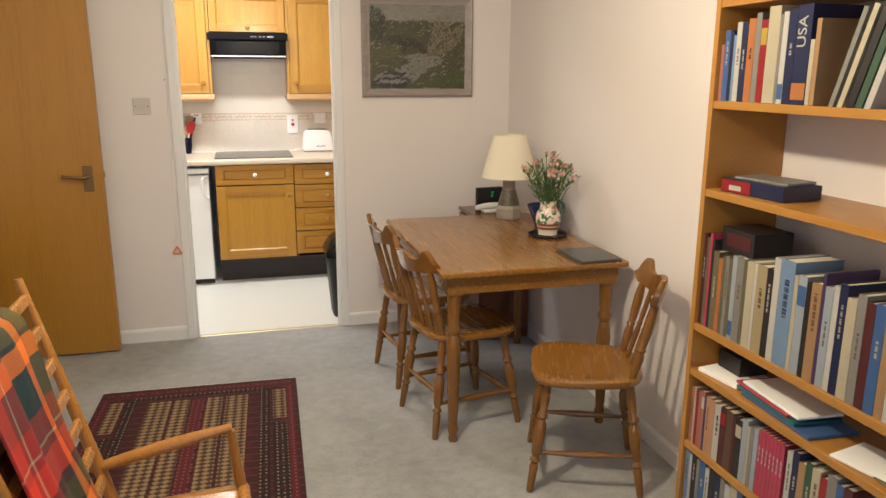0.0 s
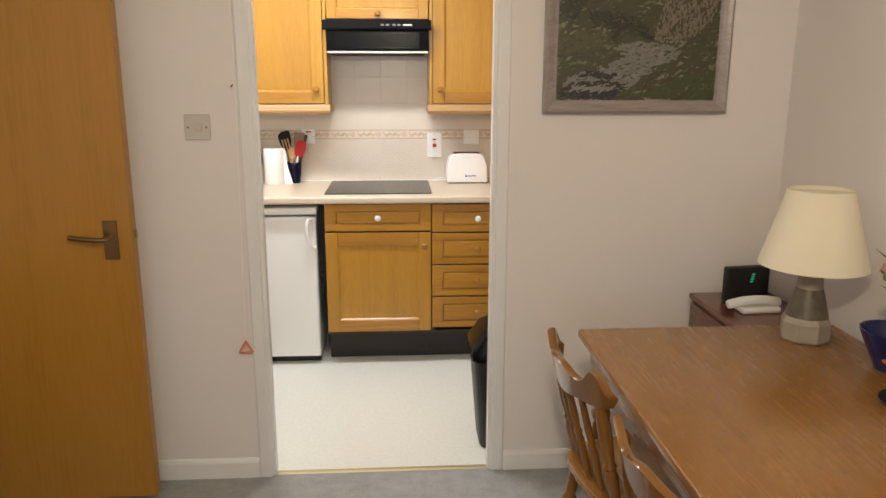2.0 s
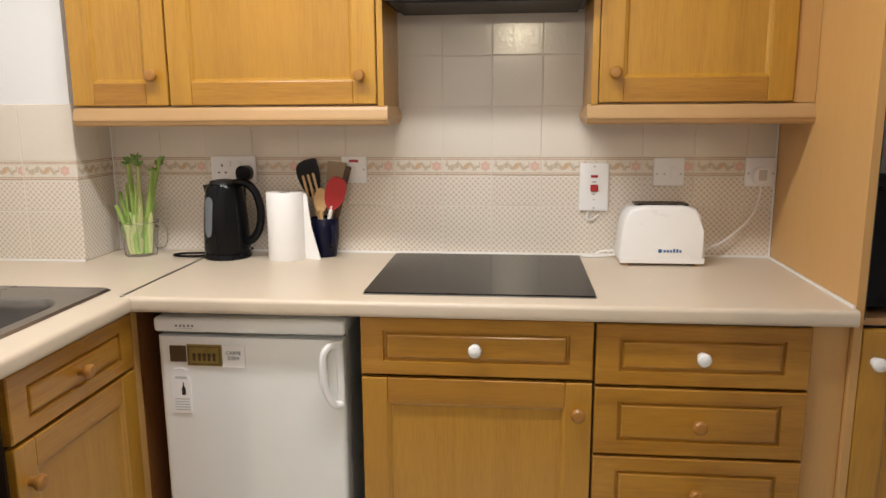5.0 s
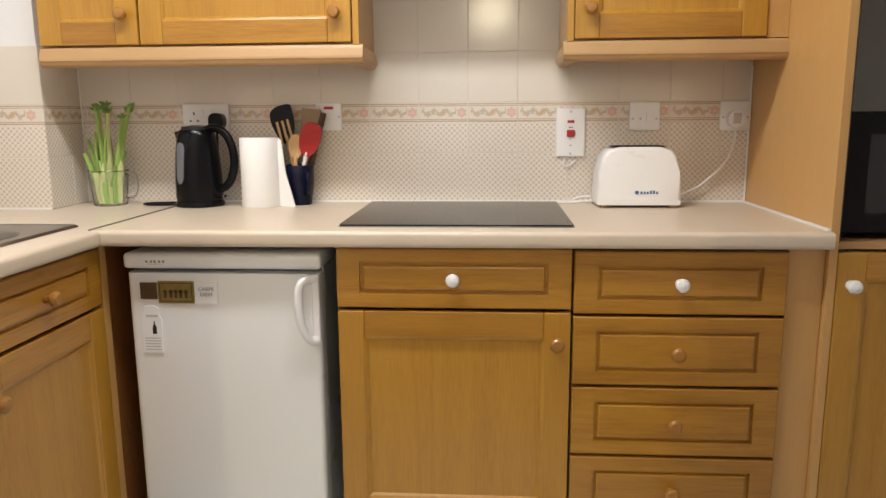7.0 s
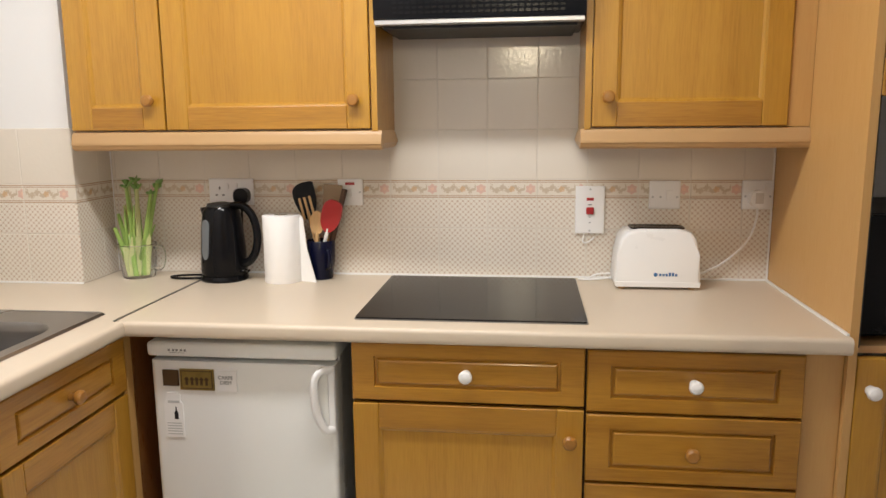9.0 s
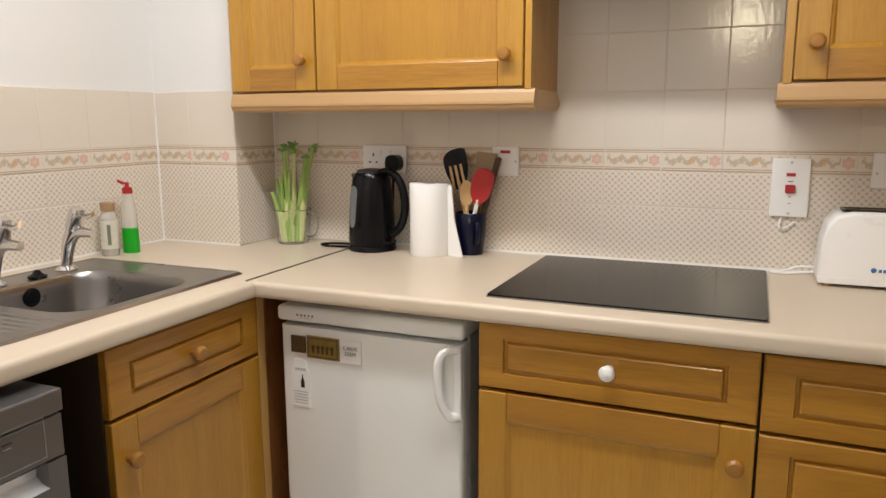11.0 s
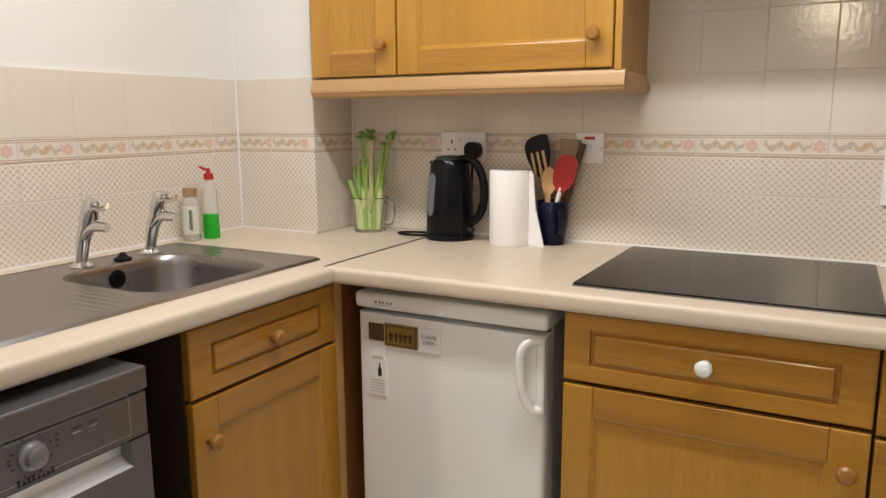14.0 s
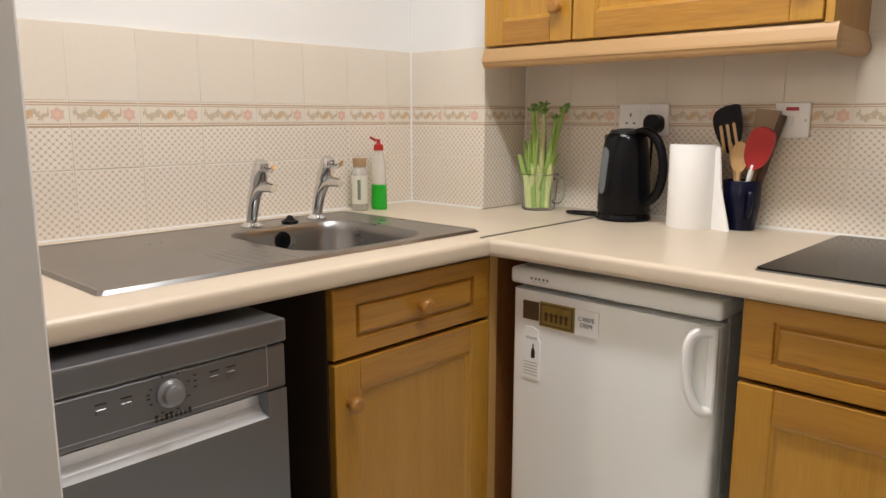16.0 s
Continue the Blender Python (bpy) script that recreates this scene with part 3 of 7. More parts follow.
u = thing("wall_cabinet", "oak wall cabinet with one panelled door and pale pelmet", "kitchen cabinet", pose(0.748, WYF, 0), "kitchen units")
carcass(u, 0.482, 1.356, 2.07, 0.232, OAK_EDGE)
frame_door(u, 0.002, 0.480, 1.358, 2.068, (0.040, 1.432))
part("side_panel", B(-0.017, -0.001, -0.018, 0.234, 1.352, 2.07), OAK_V, u)
part("filler_panel", B(0.4825, 0.535, -0.012, 0.002, 1.356, 2.07), OAK_SIDE, u)
pelmet(u, -0.026, 0.56, 1.354, left_return=1)

u = thing("hood_cabinet", "short oak wall cabinet above the cooker hood", "kitchen cabinet", pose(0.194, WYF, 0), "kitchen units")
carcass(u, 0.534, 1.79, 2.07, 0.232, OAK_EDGE)
frame_door(u, 0.002, 0.532, 1.792, 2.068, (0.267, 1.82), w=0.05)

# cooker hood
u = thing("cooker_hood", "black cooker hood with a slotted grille and silver lip", "cooker hood", pose(0.194, 7.58, 1.62))
w = 0.534
body = bmesh.new()
prof = [(0.03, 0.0), (0.0, 0.012), (-0.012, 0.105), (-0.004, 0.118), (0.0, 0.16), (0.29, 0.165), (0.29, 0.0)]
prism(prof, 0.001, w - 0.001, "x", body)
part("body", body, BLACK_P, u)
bm = prism([(-0.0125, 0.112), (-0.022, 0.120), (-0.016, 0.163), (0.0, 0.163), (-0.003, 0.112)], -0.016, w + 0.012, "x")
part("control_fascia", bm, BLACK_P, u)
bm = bmesh.new()
for x in (0.285, 0.31, 0.345, 0.37):
    box(bm, x, x + 0.016, -0.0225, -0.015, 0.134, 0.142)
part("switch", bm, GREY_INK, u)["kind"] = "stuff"
part("maker_mark", B(0.40, 0.445, -0.0215, -0.015, 0.135, 0.141), WHITE_P, u, "pale maker's mark")
for r in range(7):
    z = 0.022 + r * 0.012
    yy = -0.0009 - (z - 0.012) * 0.129
    bm = bmesh.new()
    for i in range(26):
        box(bm, 0.05 + i * 0.0168, 0.062 + i * 0.0168, yy - 0.0015, yy + 0.01, z, z + 0.0065)
    part("slat", bm, BLACK_P, u)
part("lip", B(0.004, w - 0.004, -0.008, 0.02, -0.004, 0.008, bevel=0.002), DISH_L, u, "silver front lip")
part("filter", B(0.02, w - 0.02, 0.03, 0.27, -0.010, -0.001), BLACK_S, u)

# worktops
def nosing(r=0.011, n=5):
    return arc(0.0 + r, 0.91 - r, r, 180, 90, n), arc(0.0 + r, 0.872 + r, r, 270, 180, n)


up, lo = nosing()
wt = tagged(part("worktop", B(-0.388, 1.283, 7.3032, KY1 - 0.001, 0.872, 0.91), WORKTOP), "cream laminate worktop with rounded front edge", "worktop")
part("front_edge", prism([(7.275 + a, z) for a, z in lo + up] + [(7.303, 0.91), (7.303, 0.872)], -0.388, 1.283, "x"), WORKTOP, wt, "", True)
# sink run: one slab with the bowl cut out of it, and its rounded front edge
SX0, SX1, SY0, SY1 = -0.838, -0.478, 6.878, 7.242
bm = bmesh.new()
out = [(-0.390, KY0 + 0.001), (-0.390, KY1 - 0.001), (-0.7235, KY1 - 0.001), (-0.7235, 7.678), (KX0 + 0.001, 7.678), (KX0 + 0.001, KY0 + 0.001)]
cut = [(SX0, SY0), (SX1, SY0), (SX1, SY1), (SX0, SY1)]
for z in (0.872, 0.91):
    loops = [[bm.verts.new((x, y, z)) for x, y in l] for l in (out, cut)]
    es = [bm.edges.new((l[i], l[(i + 1) % len(l)])) for l in loops for i in range(len(l))]
    bmesh.ops.triangle_fill(bm, use_beauty=True, edges=es)
    if z > 0.9:
        for l, k in zip(loops, low):
            for i in range(len(l)):
                bm.faces.new((l[i], l[(i + 1) % len(l)], k[(i + 1) % len(l)], k[i]))
    low = loops
wt = tagged(part("worktop", bm, WORKTOP), "cream laminate worktop with an inset steel sink", "worktop")
part("front_edge", prism([(-0.362 - a, z) for a, z in lo + up] + [(-0.3902, 0.91), (-0.3902, 0.872)], KY0 + 0.001, 7.274, "y"), WORKTOP, wt, "", True)
tagged(part("joint_strip", B(-0.392, -0.386, 7.276, KY1 - 0.002, 0.902, 0.9125, bevel=0.001), STEEL), "narrow metal joint strip between the worktops", "trim", "", "structure")
bm = B(-0.386, 1.282, KY1 - 0.011, KY1 - 0.0085, 0.9102, 0.916)
box(bm, KX0 + 0.008, KX0 + 0.013, KY0 + 0.002, 7.671, 0.9102, 0.9145)
box(bm, KX0 + 0.008, -0.716, 7.6665, 7.671, 0.9102, 0.9145)
box(bm, KX0 + 0.008, KX0 + 0.0115, 7.667, 7.671, 0.9145, 1.366)
box(bm, -0.7165, -0.7135, KY1 - 0.0115, KY1 - 0.008, 0.912, 1.35)
box(bm, 1.2765, 1.2825, 7.300, KY1 - 0.0105, 0.9102, 0.9155)
box(bm, 1.2785, 1.2828, KY1 - 0.0125, KY1 - 0.0085, 0.916, 1.30)
tagged(part("sealant_bead", bm, WHITE_P), "white sealant bead behind the worktop", "trim", "", "structure")

# hob
u = thing("hob", "black ceramic glass hob set in the worktop", "hob", pose(0.182, 7.345, 0.9102))
bm = prism(round_rect(0, 0.548, 0, 0.488, 0.008), 0.0, 0.006, "z")
part("glass_top", bm, HOB_M, u)
part("rim", prism(round_rect(-0.0025, 0.5505, -0.0025, 0.4905, 0.009), -0.0001, 0.0025, "z"), STEEL, u, "thin metal rim under the glass")

# fridge
u = thing("fridge", "white under-counter fridge with magnets on its door", "fridge", pose(-0.335, 7.32, 0))
part("body", B(0.004, 0.471, 0.045, 0.53, 0.035, 0.815, bevel=0.006, seg=2), FRIDGE_W, u)
dbm = prism([(0.004, 0.045)] + [(x, y) for x, y in arc(0.018, 0.014, 0.014, 180, 270, 4)] + [(x, y) for x, y in arc(0.457, 0.014, 0.014, 270, 360, 4)] + [(0.471, 0.045)], 0.05, 0.801, "z")
dr = part("door", dbm, FRIDGE_W, u, "", True)
part("worktop_lid", B(-0.002, 0.476, -0.004, 0.53, 0.812, 0.850, bevel=0.010, seg=3), FRIDGE_W, u, "", True)
part("seal", B(0.008, 0.467, 0.041, 0.05, 0.801, 0.8125), GREY_INK, u)
h = curve_points([(0.460, 0.0, 0.792), (0.440, -0.016, 0.790), (0.428, -0.026, 0.770), (0.427, -0.028, 0.725), (0.433, -0.026, 0.680), (0.448, -0.016, 0.645), (0.462, 0.0, 0.640)], 6)
part("handle", tube(h, 0.0095, 10, flat=1.15), WHITE_P, dr, "white curved plastic handle", True)
part("handle_mount", B(0.452, 0.4705, -0.004, 0.01, 0.632, 0.80, bevel=0.003), WHITE_P, dr)
bm = bmesh.new()
for i, x in enumerate((0.055, 0.066, 0.075, 0.086, 0.096)):
    box(bm, x, x + 0.0055, -0.0044, -0.0035, 0.8275, 0.833)
box(bm, 0.058, 0.098, -0.0044, -0.0035, 0.8235, 0.8243)
part("maker_mark", bm, GREY_INK, u, "small grey maker's mark")
part("base_grille", B(0.012, 0.463, 0.06, 0.10, 0, 0.036), BLACK_S, u, "dark base strip")

def magnet(name, x0, x1, z0, z1, material, label):
    u = thing(name, label, "fridge magnet", pose(-0.335, 7.32, 0), "fridge magnets")
    return u, part("plate", B(x0, x1, -0.004, 0.0, z0, z1, bevel=0.0008), material, u)


magnet("square_magnet", 0.036, 0.077, 0.738, 0.779, BROWN_M, "small square dark brown fridge magnet")
u, p = magnet("picture_magnet", 0.080, 0.168, 0.729, 0.783, GOLD_M, "gold rectangular picture magnet on the fridge")
bm = rect_ring(bmesh.new(), 0.084, 0.164, 0.733, 0.779, 0.002, -0.0046, -0.003)
for x in (0.098, 0.112, 0.124, 0.136, 0.149):
    box(bm, x - 0.003, x + 0.003, -0.0046, -0.003, 0.742, 0.762)
    box(bm, x - 0.005, x + 0.005, -0.0046, -0.003, 0.755, 0.759)
part("relief", bm, BROWN_M, u)
u, p = magnet("motto_magnet", 0.1695, 0.226, 0.727, 0.783, PAPER_W, "white square magnet lettered CARPE DIEM")
lettering("lettering", "CARPE\nDIEM", pose(0.198, -0.0045, 0.757, 90), 0.0130, GREY_INK, u)
u = thing("bottle_magnet", "white label-shaped magnet with a dark bottle", "fridge magnet", pose(-0.335, 7.32, 0), "fridge magnets")
bm = prism([(0.034, 0.606), (0.082, 0.604), (0.083, 0.69), (0.076, 0.70), (0.078, 0.715), (0.064, 0.722), (0.044, 0.720), (0.040, 0.706), (0.034, 0.69)], -0.003, 0.0, "y")
part("plate", bm, WHITE_P, u)
bm = prism([(0.060, 0.652), (0.070, 0.652), (0.070, 0.668), (0.0665, 0.676), (0.0665, 0.684), (0.0635, 0.684), (0.0635, 0.676), (0.060, 0.668)], -0.0036, -0.002, "y")
part("bottle_print", bm, BLACK_S, u)
bm = bmesh.new()
for i in range(5):
    box(bm, 0.040, 0.078, -0.0035, -0.002, 0.612 + i * 0.007, 0.6145 + i * 0.007)
box(bm, 0.045, 0.075, -0.0035, -0.002, 0.694, 0.700)
part("print_lines", bm, plain("faint_ink", (0.55, 0.55, 0.54), 0.6), u)["kind"] = "stuff"

# dishwasher
u = thing("dishwasher", "silver slimline dishwasher with a control dial", "dishwasher", pose(-0.334, 6.300, 0, 0, 0, 90))
# body in the gap brown, so the shade beside the machine is coloured in
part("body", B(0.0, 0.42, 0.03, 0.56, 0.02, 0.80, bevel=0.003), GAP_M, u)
part("top_cover", B(-0.001, 0.421, -0.004, 0.56, 0.813, 0.852, bevel=0.004, seg=2), DISH_M, u)
part("control_panel", B(0.0, 0.42, 0.0, 0.045, 0.735, 0.809, bevel=0.003), DISH_M, u)
dr = part("door", prism([(0.0, 0.09), (0.42, 0.09), (0.42, 0.733), (0.385, 0.733), (0.385, 0.690), (0.045, 0.690), (0.045, 0.733), (0.0, 0.733)], 0.0, 0.03, "y"), DISH_M, u)
part("inner_panel_line", rect_ring(bmesh.new(), 0.03, 0.385, 0.745, 0.813, 0.0008, -0.0008, 0.002), DISH_L, u)
# scooped handle; its paler silver has the ceiling light painted in
bm = prism([(0.003, 0.733), (0.028, 0.722), (0.030, 0.705), (0.018, 0.695), (0.0, 0.690), (0.034, 0.690), (0.034, 0.733)], 0.045, 0.385, "x")
part("handle_recess", bm, plain("lit_silver_plastic", (0.86, 0.87, 0.89), 0.3, 0.4, var=0.03), dr, "scooped silver handle recess with ceiling light in its colour")
bm = lathe([(0.0, 0.0), (0.0215, 0.0), (0.021, 0.005), (0.016, 0.009), (0.015, 0.017), (0.0125, 0.019), (0.0, 0.0195)], 28, (0, 0, 0))
bmesh.ops.transform(bm, matrix=pose(0.221, 0, 0.779, 90), verts=bm.verts)
dl = part("dial", bm, plain("dial_silver", (0.27, 0.27, 0.28), 0.35, 0.6), u, "silver programme dial", True)
for x, z in ((0.115, 0.783), (0.150, 0.783), (0.284, 0.787), (0.312, 0.787)):
    part("button", B(x, x + 0.015, -0.0015, 0.002, z - 0.008, z, bevel=0.001), DISH_M, u)
bm = bmesh.new()
for x, z in ((0.115, 0.789), (0.150, 0.789), (0.284, 0.793), (0.312, 0.793), (0.258, 0.795), (0.258, 0.786), (0.258, 0.777), (0.186, 0.783), (0.186, 0.777)):
    box(bm, x, x + (0.016 if x not in (0.258, 0.186) else 0.005), -0.0008, 0.002, z, z + 0.002)
for i in range(8):
    a = radians(20 + i * 45)
    box(bm, 0.221 + 0.031 * math.cos(a) - 0.002, 0.221 + 0.031 * math.cos(a) + 0.002, -0.0008, 0.002, 0.779 + 0.029 * math.sin(a) - 0.001, 0.779 + 0.029 * math.sin(a) + 0.001)
part("panel_print", bm, BLACK_S, u)["kind"] = "stuff"
bm = bmesh.new()
for i, (x, hh) in enumerate(((0.196, 0.010), (0.204, 0.006), (0.211, 0.009), (0.218, 0.010), (0.226, 0.006), (0.233, 0.006), (0.240, 0.006), (0.247, 0.009))):
    box(bm, x, x + 0.0048, -0.0008, 0.002, 0.7405, 0.7405 + hh)
part("maker_mark", bm, BLACK_S, u, "dark maker's mark below the dial")

# ---- sink ----
u = thing("sink", "stainless steel inset sink with ribbed drainer", "sink", pose(0, 0, 0.9105))
bm = bmesh.new()
X0, X1, Y0, Y1 = -0.945, -0.447, 6.474, 7.345


def loop_on(bm, pts, z):
    return [bm.verts.new((x, y, z)) for x, y in pts]


outer = loop_on(bm, round_rect(X0, X1, Y0, Y1, 0.012, 4), 0.0)
ridge = loop_on(bm, round_rect(X0 + 0.006, X1 - 0.006, Y0 + 0.006, Y1 - 0.006, 0.012, 4), 0.006)
inner = loop_on(bm, round_rect(X0 + 0.014, X1 - 0.014, Y0 + 0.014, Y1 - 0.014, 0.012, 4), 0.004)
for a, b in ((outer, ridge), (ridge, inner)):
    for i in range(len(a)):
        bm.faces.new((a[i], a[(i + 1) % len(a)], b[(i + 1) % len(b)], b[i]))
# deck with the bowl opening: strips around the bowl's square
DX0, DX1, DY0, DY1 = X0 + 0.014, X1 - 0.014, Y0 + 0.014, Y1 - 0.014
BX0, BX1, BY0, BY1 = -0.832, -0.486, 6.886, 7.235
deck = bmesh.new()
rim = loop_on(deck, round_rect(DX0, DX1, DY0, DY1, 0.012, 4), 0.004)
hole = loop_on(deck, round_rect(BX0, BX1, BY0, BY1, 0.085, 8), 0.004)
es = [deck.edges.new((l[i], l[(i + 1) % len(l)])) for l in (rim, hole) for i in range(len(l))]
bmesh.ops.triangle_fill(deck, use_beauty=True, edges=es)
join(bm, deck)
part("deck", bm, STEEL, u)
bm = bmesh.new()
rings = [loop_on(bm, round_rect(BX0 + d, BX1 - d, BY0 + d, BY1 - d, max(0.02, 0.085 - d * 0.4), 8), z) for d, z in ((0, 0.0042), (0.004, 0.0), (0.008, -0.02), (0.014, -0.11), (0.03, -0.135), (0.06, -0.142))]
for a, b in zip(rings, rings[1:]):
    for i in range(len(a)):
        bm.faces.new((a[i], a[(i + 1) % len(a)], b[(i + 1) % len(b)], b[i]))
bm.faces.new(rings[-1])
part("bowl", bm, STEEL, u, "", True)
for i in range(6):
    y = 6.745 + 0.021 * i
    rib = lathe([(0.0, 0.0016), (0.5, 0.0013), (0.85, 0.0005), (1.0, -0.0004)], 20, sx=0.085 + 0.006 * i, sy=0.0065)
    part("drainer_rib", rib, STEEL, u, "", True).location = (-0.56, y, 0.0041)
part("waste_ring", lathe([(0.0, 0.001), (0.03, 0.001), (0.036, 0.004), (0.042, 0.0)], 24, (-0.62, 7.12, -0.1415)), CHROME, u)
bm = lathe([(0.0, 0), (0.022, 0), (0.022, 0.003), (0.014, 0.005), (0.0, 0.005)], 20)
bmesh.ops.transform(bm, matrix=pose(-0.8235, 7.055, -0.030, 0, 90), verts=bm.verts)
part("overflow", bm, BLACK_P, u, "black round overflow grate")
part("plug", lathe([(0.0, 0), (0.02, 0), (0.022, 0.006), (0.012, 0.011), (0.005, 0.02), (0, 0.02)], 18, (-0.855, 7.100, 0.004)), BLACK_P, u, "black rubber sink plug", True)


def tap(place):
    u = thing("tap", "chrome pillar tap with a lever handle", "tap", Matrix.Translation(place) @ pose(0, 0, 0, 0, 0, 0), "pillar taps")
    part("base", lathe([(0, 0), (0.026, 0), (0.026, 0.004), (0.019, 0.009), (0.016, 0.012), (0, 0.012)], 24), CHROME, u, "", True)
    stem = curve_points([(0, 0, 0.01), (0.006, 0, 0.04), (0.018, 0, 0.075), (0.036, 0, 0.105)], 5)
    part("stem", tube(stem, [0.0125 + 0.0055 * i / 15 for i in range(len(stem))], 14), CHROME, u, "", True)
    sp = curve_points([(0.020, 0, 0.076), (0.046, 0, 0.096), (0.072, 0, 0.099), (0.100, 0, 0.098)], 5)
    part("spout", tube(sp, [0.017 - 0.006 * i / 15 for i in range(len(sp))], 12, flat=0.8), CHROME, u, "", True)
    part("head", spindle([(0.0, 0), (0.019, 0.0), (0.0205, 0.1), (0.018, 0.85), (0.014, 1.0), (0, 1.0)], (0.035, 0, 0.104), (0.055, 0, 0.158), 18), CHROME, u, "", True)
    lv = curve_points([(0.050, 0, 0.142), (0.072, 0, 0.138), (0.088, 0, 0.139), (0.104, 0, 0.146)], 5)
    part("lever", tube(lv, [0.0055 + 0.004 * i / 15 for i in range(len(lv))], 10, flat=0.5), CHROME, u, "", True)
    return u


t1 = tap((-0.868, 7.000, 0.9145))
copy_thing(t1, pose(-0.872, 7.195, 0.9145))

# ---- on the worktop and walls of the kitchen ----
CT = 0.9102


def wall_plate(name, label, category, x0, x1, z0, z1, group="wall plates"):
    u = thing(name, label, category, pose((x0 + x1) / 2, KY1 - 0.008, (z0 + z1) / 2), group)
    w, h = (x1 - x0) / 2, (z1 - z0) / 2
    part("face_plate", B(-w, w, -0.009, 0, -h, h, bevel=0.003, seg=2), WHITE_P, u)
    return u


def screws(u, pts, y=-0.0096):
    for x, z in pts:
        bm = lathe([(0, 0), (0.0035, 0), (0.003, 0.001), (0, 0.001)], 10)
        bmesh.ops.transform(bm, matrix=pose(x, y + 0.0006, z, 90), verts=bm.verts)
        part("screw", bm, DISH_L, u)


def pin_holes(u, cx):
    for x, z, a, b in ((cx, 0.012, 0.002, 0.0045), (cx - 0.011, -0.010, 0.0035, 0.002), (cx + 0.011, -0.010, 0.0035, 0.002)):
        part("pin_slot", B(x - a, x + a, -0.0094, -0.008, z - b, z + b), BLACK_S, u)


def plug_top(u, cx, cz, material, label):
    p = prism(round_rect(-0.023, 0.023, -0.025, 0.023, 0.020), -0.038, -0.009, "y")
    bmesh.ops.translate(p, verts=p.verts, vec=(cx, 0, cz))
    return part("plug", p, material, u, label)


u = wall_plate("double_socket", "white double wall socket with a black plug", "socket", -0.395, -0.252, 1.126, 1.208)
pin_holes(u, -0.036)
for x in (-0.012, 0.018):
    part("rocker_switch", B(x - 0.005, x + 0.005, -0.0125, -0.008, 0.008, 0.026, bevel=0.001), WHITE_P, u)
plug_top(u, 0.040, -0.010, BLACK_P, "black kettle plug")
u = wall_plate("fused_spur", "white fused switch with a red indicator", "switch", 0.014, 0.092, 1.126, 1.207)
part("indicator", B(-0.014, 0.014, -0.0105, -0.008, 0.022, 0.030), RED_P, u, "red neon indicator")
part("rocker_switch", B(-0.008, 0.004, -0.0125, -0.008, -0.012, 0.010, bevel=0.001), WHITE_P, u)
screws(u, ((-0.030, 0), (0.030, 0)))
u = wall_plate("cooker_switch", "white upright cooker switch with a red rocker", "switch", 0.728, 0.812, 1.046, 1.186)
part("indicator", B(-0.010, 0.010, -0.0105, -0.008, 0.028, 0.036), RED_P, u, "red neon indicator")
part("rocker_switch", B(-0.011, 0.011, -0.016, -0.008, -0.012, 0.008, bevel=0.002), RED_P, u, "red rocker switch")
bm = B(-0.006, 0.006, -0.0096, -0.008, 0.014, 0.017)
box(bm, -0.003, 0.003, -0.0096, -0.008, -0.022, -0.020)
box(bm, -0.003, 0.003, -0.0096, -0.008, -0.038, -0.036)
part("print", bm, GREY_INK, u)["kind"] = "stuff"
screws(u, ((0, 0.061), (0, -0.061)))
u = wall_plate("switch_plate", "plain white isolator switch plate", "switch", 0.938, 1.026, 1.120, 1.202)
part("rocker_switch", B(0.004, 0.022, -0.0125, -0.008, -0.014, 0.014, bevel=0.001), WHITE_P, u)
screws(u, ((-0.034, -0.006), (0.034, -0.006), (-0.012, -0.006)))
u = wall_plate("single_socket", "white single socket with the toaster plug", "socket", 1.196, 1.283, 1.120, 1.203)
part("rocker_switch", B(0.016, 0.026, -0.0125, -0.008, 0.016, 0.034, bevel=0.001), WHITE_P, u)
pl = plug_top(u, -0.004, -0.008, WHITE_P, "white toaster plug")
part("fuse_label", B(-0.014, 0.008, -0.0386, -0.037, -0.022, 0.008), SWITCH_P, pl)
screws(u, ((-0.034, -0.004), (0.034, -0.004)))
u = thing("niche_socket", "white socket in the microwave niche", "socket", pose(1.40, FY + 0.509, 1.22), "wall plates")
part("face_plate", B(-0.073, 0.073, -0.009, 0, -0.04, 0.04, bevel=0.003), WHITE_P, u)
plug_top(u, 0.03, -0.008, BLACK_P, "black microwave plug")


def cable(name, label, pts, r, material):
    return tagged(part(name, tube(curve_points(pts, 8), r, 8), material, None, "", True), label, "cable")


cable("toaster_cable", "thin white toaster cable", [(1.235, 7.845, 1.135), (1.236, 7.842, 1.10), (1.215, 7.845, 1.03), (1.15, 7.845, 0.965), (1.09, 7.84, 0.935), (1.055, 7.825, 0.925)], 0.0032, WHITE_P)
cable("loose_cable", "loop of thin white cable behind the toaster", [(0.85, 7.84, 0.93), (0.80, 7.845, 0.928), (0.765, 7.84, 0.9145), (0.74, 7.835, 0.9140), (0.78, 7.83, 0.9140), (0.85, 7.835, 0.922)], 0.003, WHITE_P)
cable("switch_tail", "short white cord end below the cooker switch", [(0.755, 7.862, 1.046), (0.752, 7.858, 1.022), (0.765, 7.858, 1.02), (0.785, 7.860, 1.034)], 0.002, WHITE_P)
cable("kettle_cable", "black kettle cable lying on the worktop", [(-0.335, 7.80, 0.917), (-0.40, 7.80, 0.9155), (-0.46, 7.79, 0.9155), (-0.49, 7.765, 0.9155), (-0.46, 7.745, 0.9155), (-0.40, 7.75, 0.9155), (-0.34, 7.77, 0.9165)], 0.0035, BLACK_P)
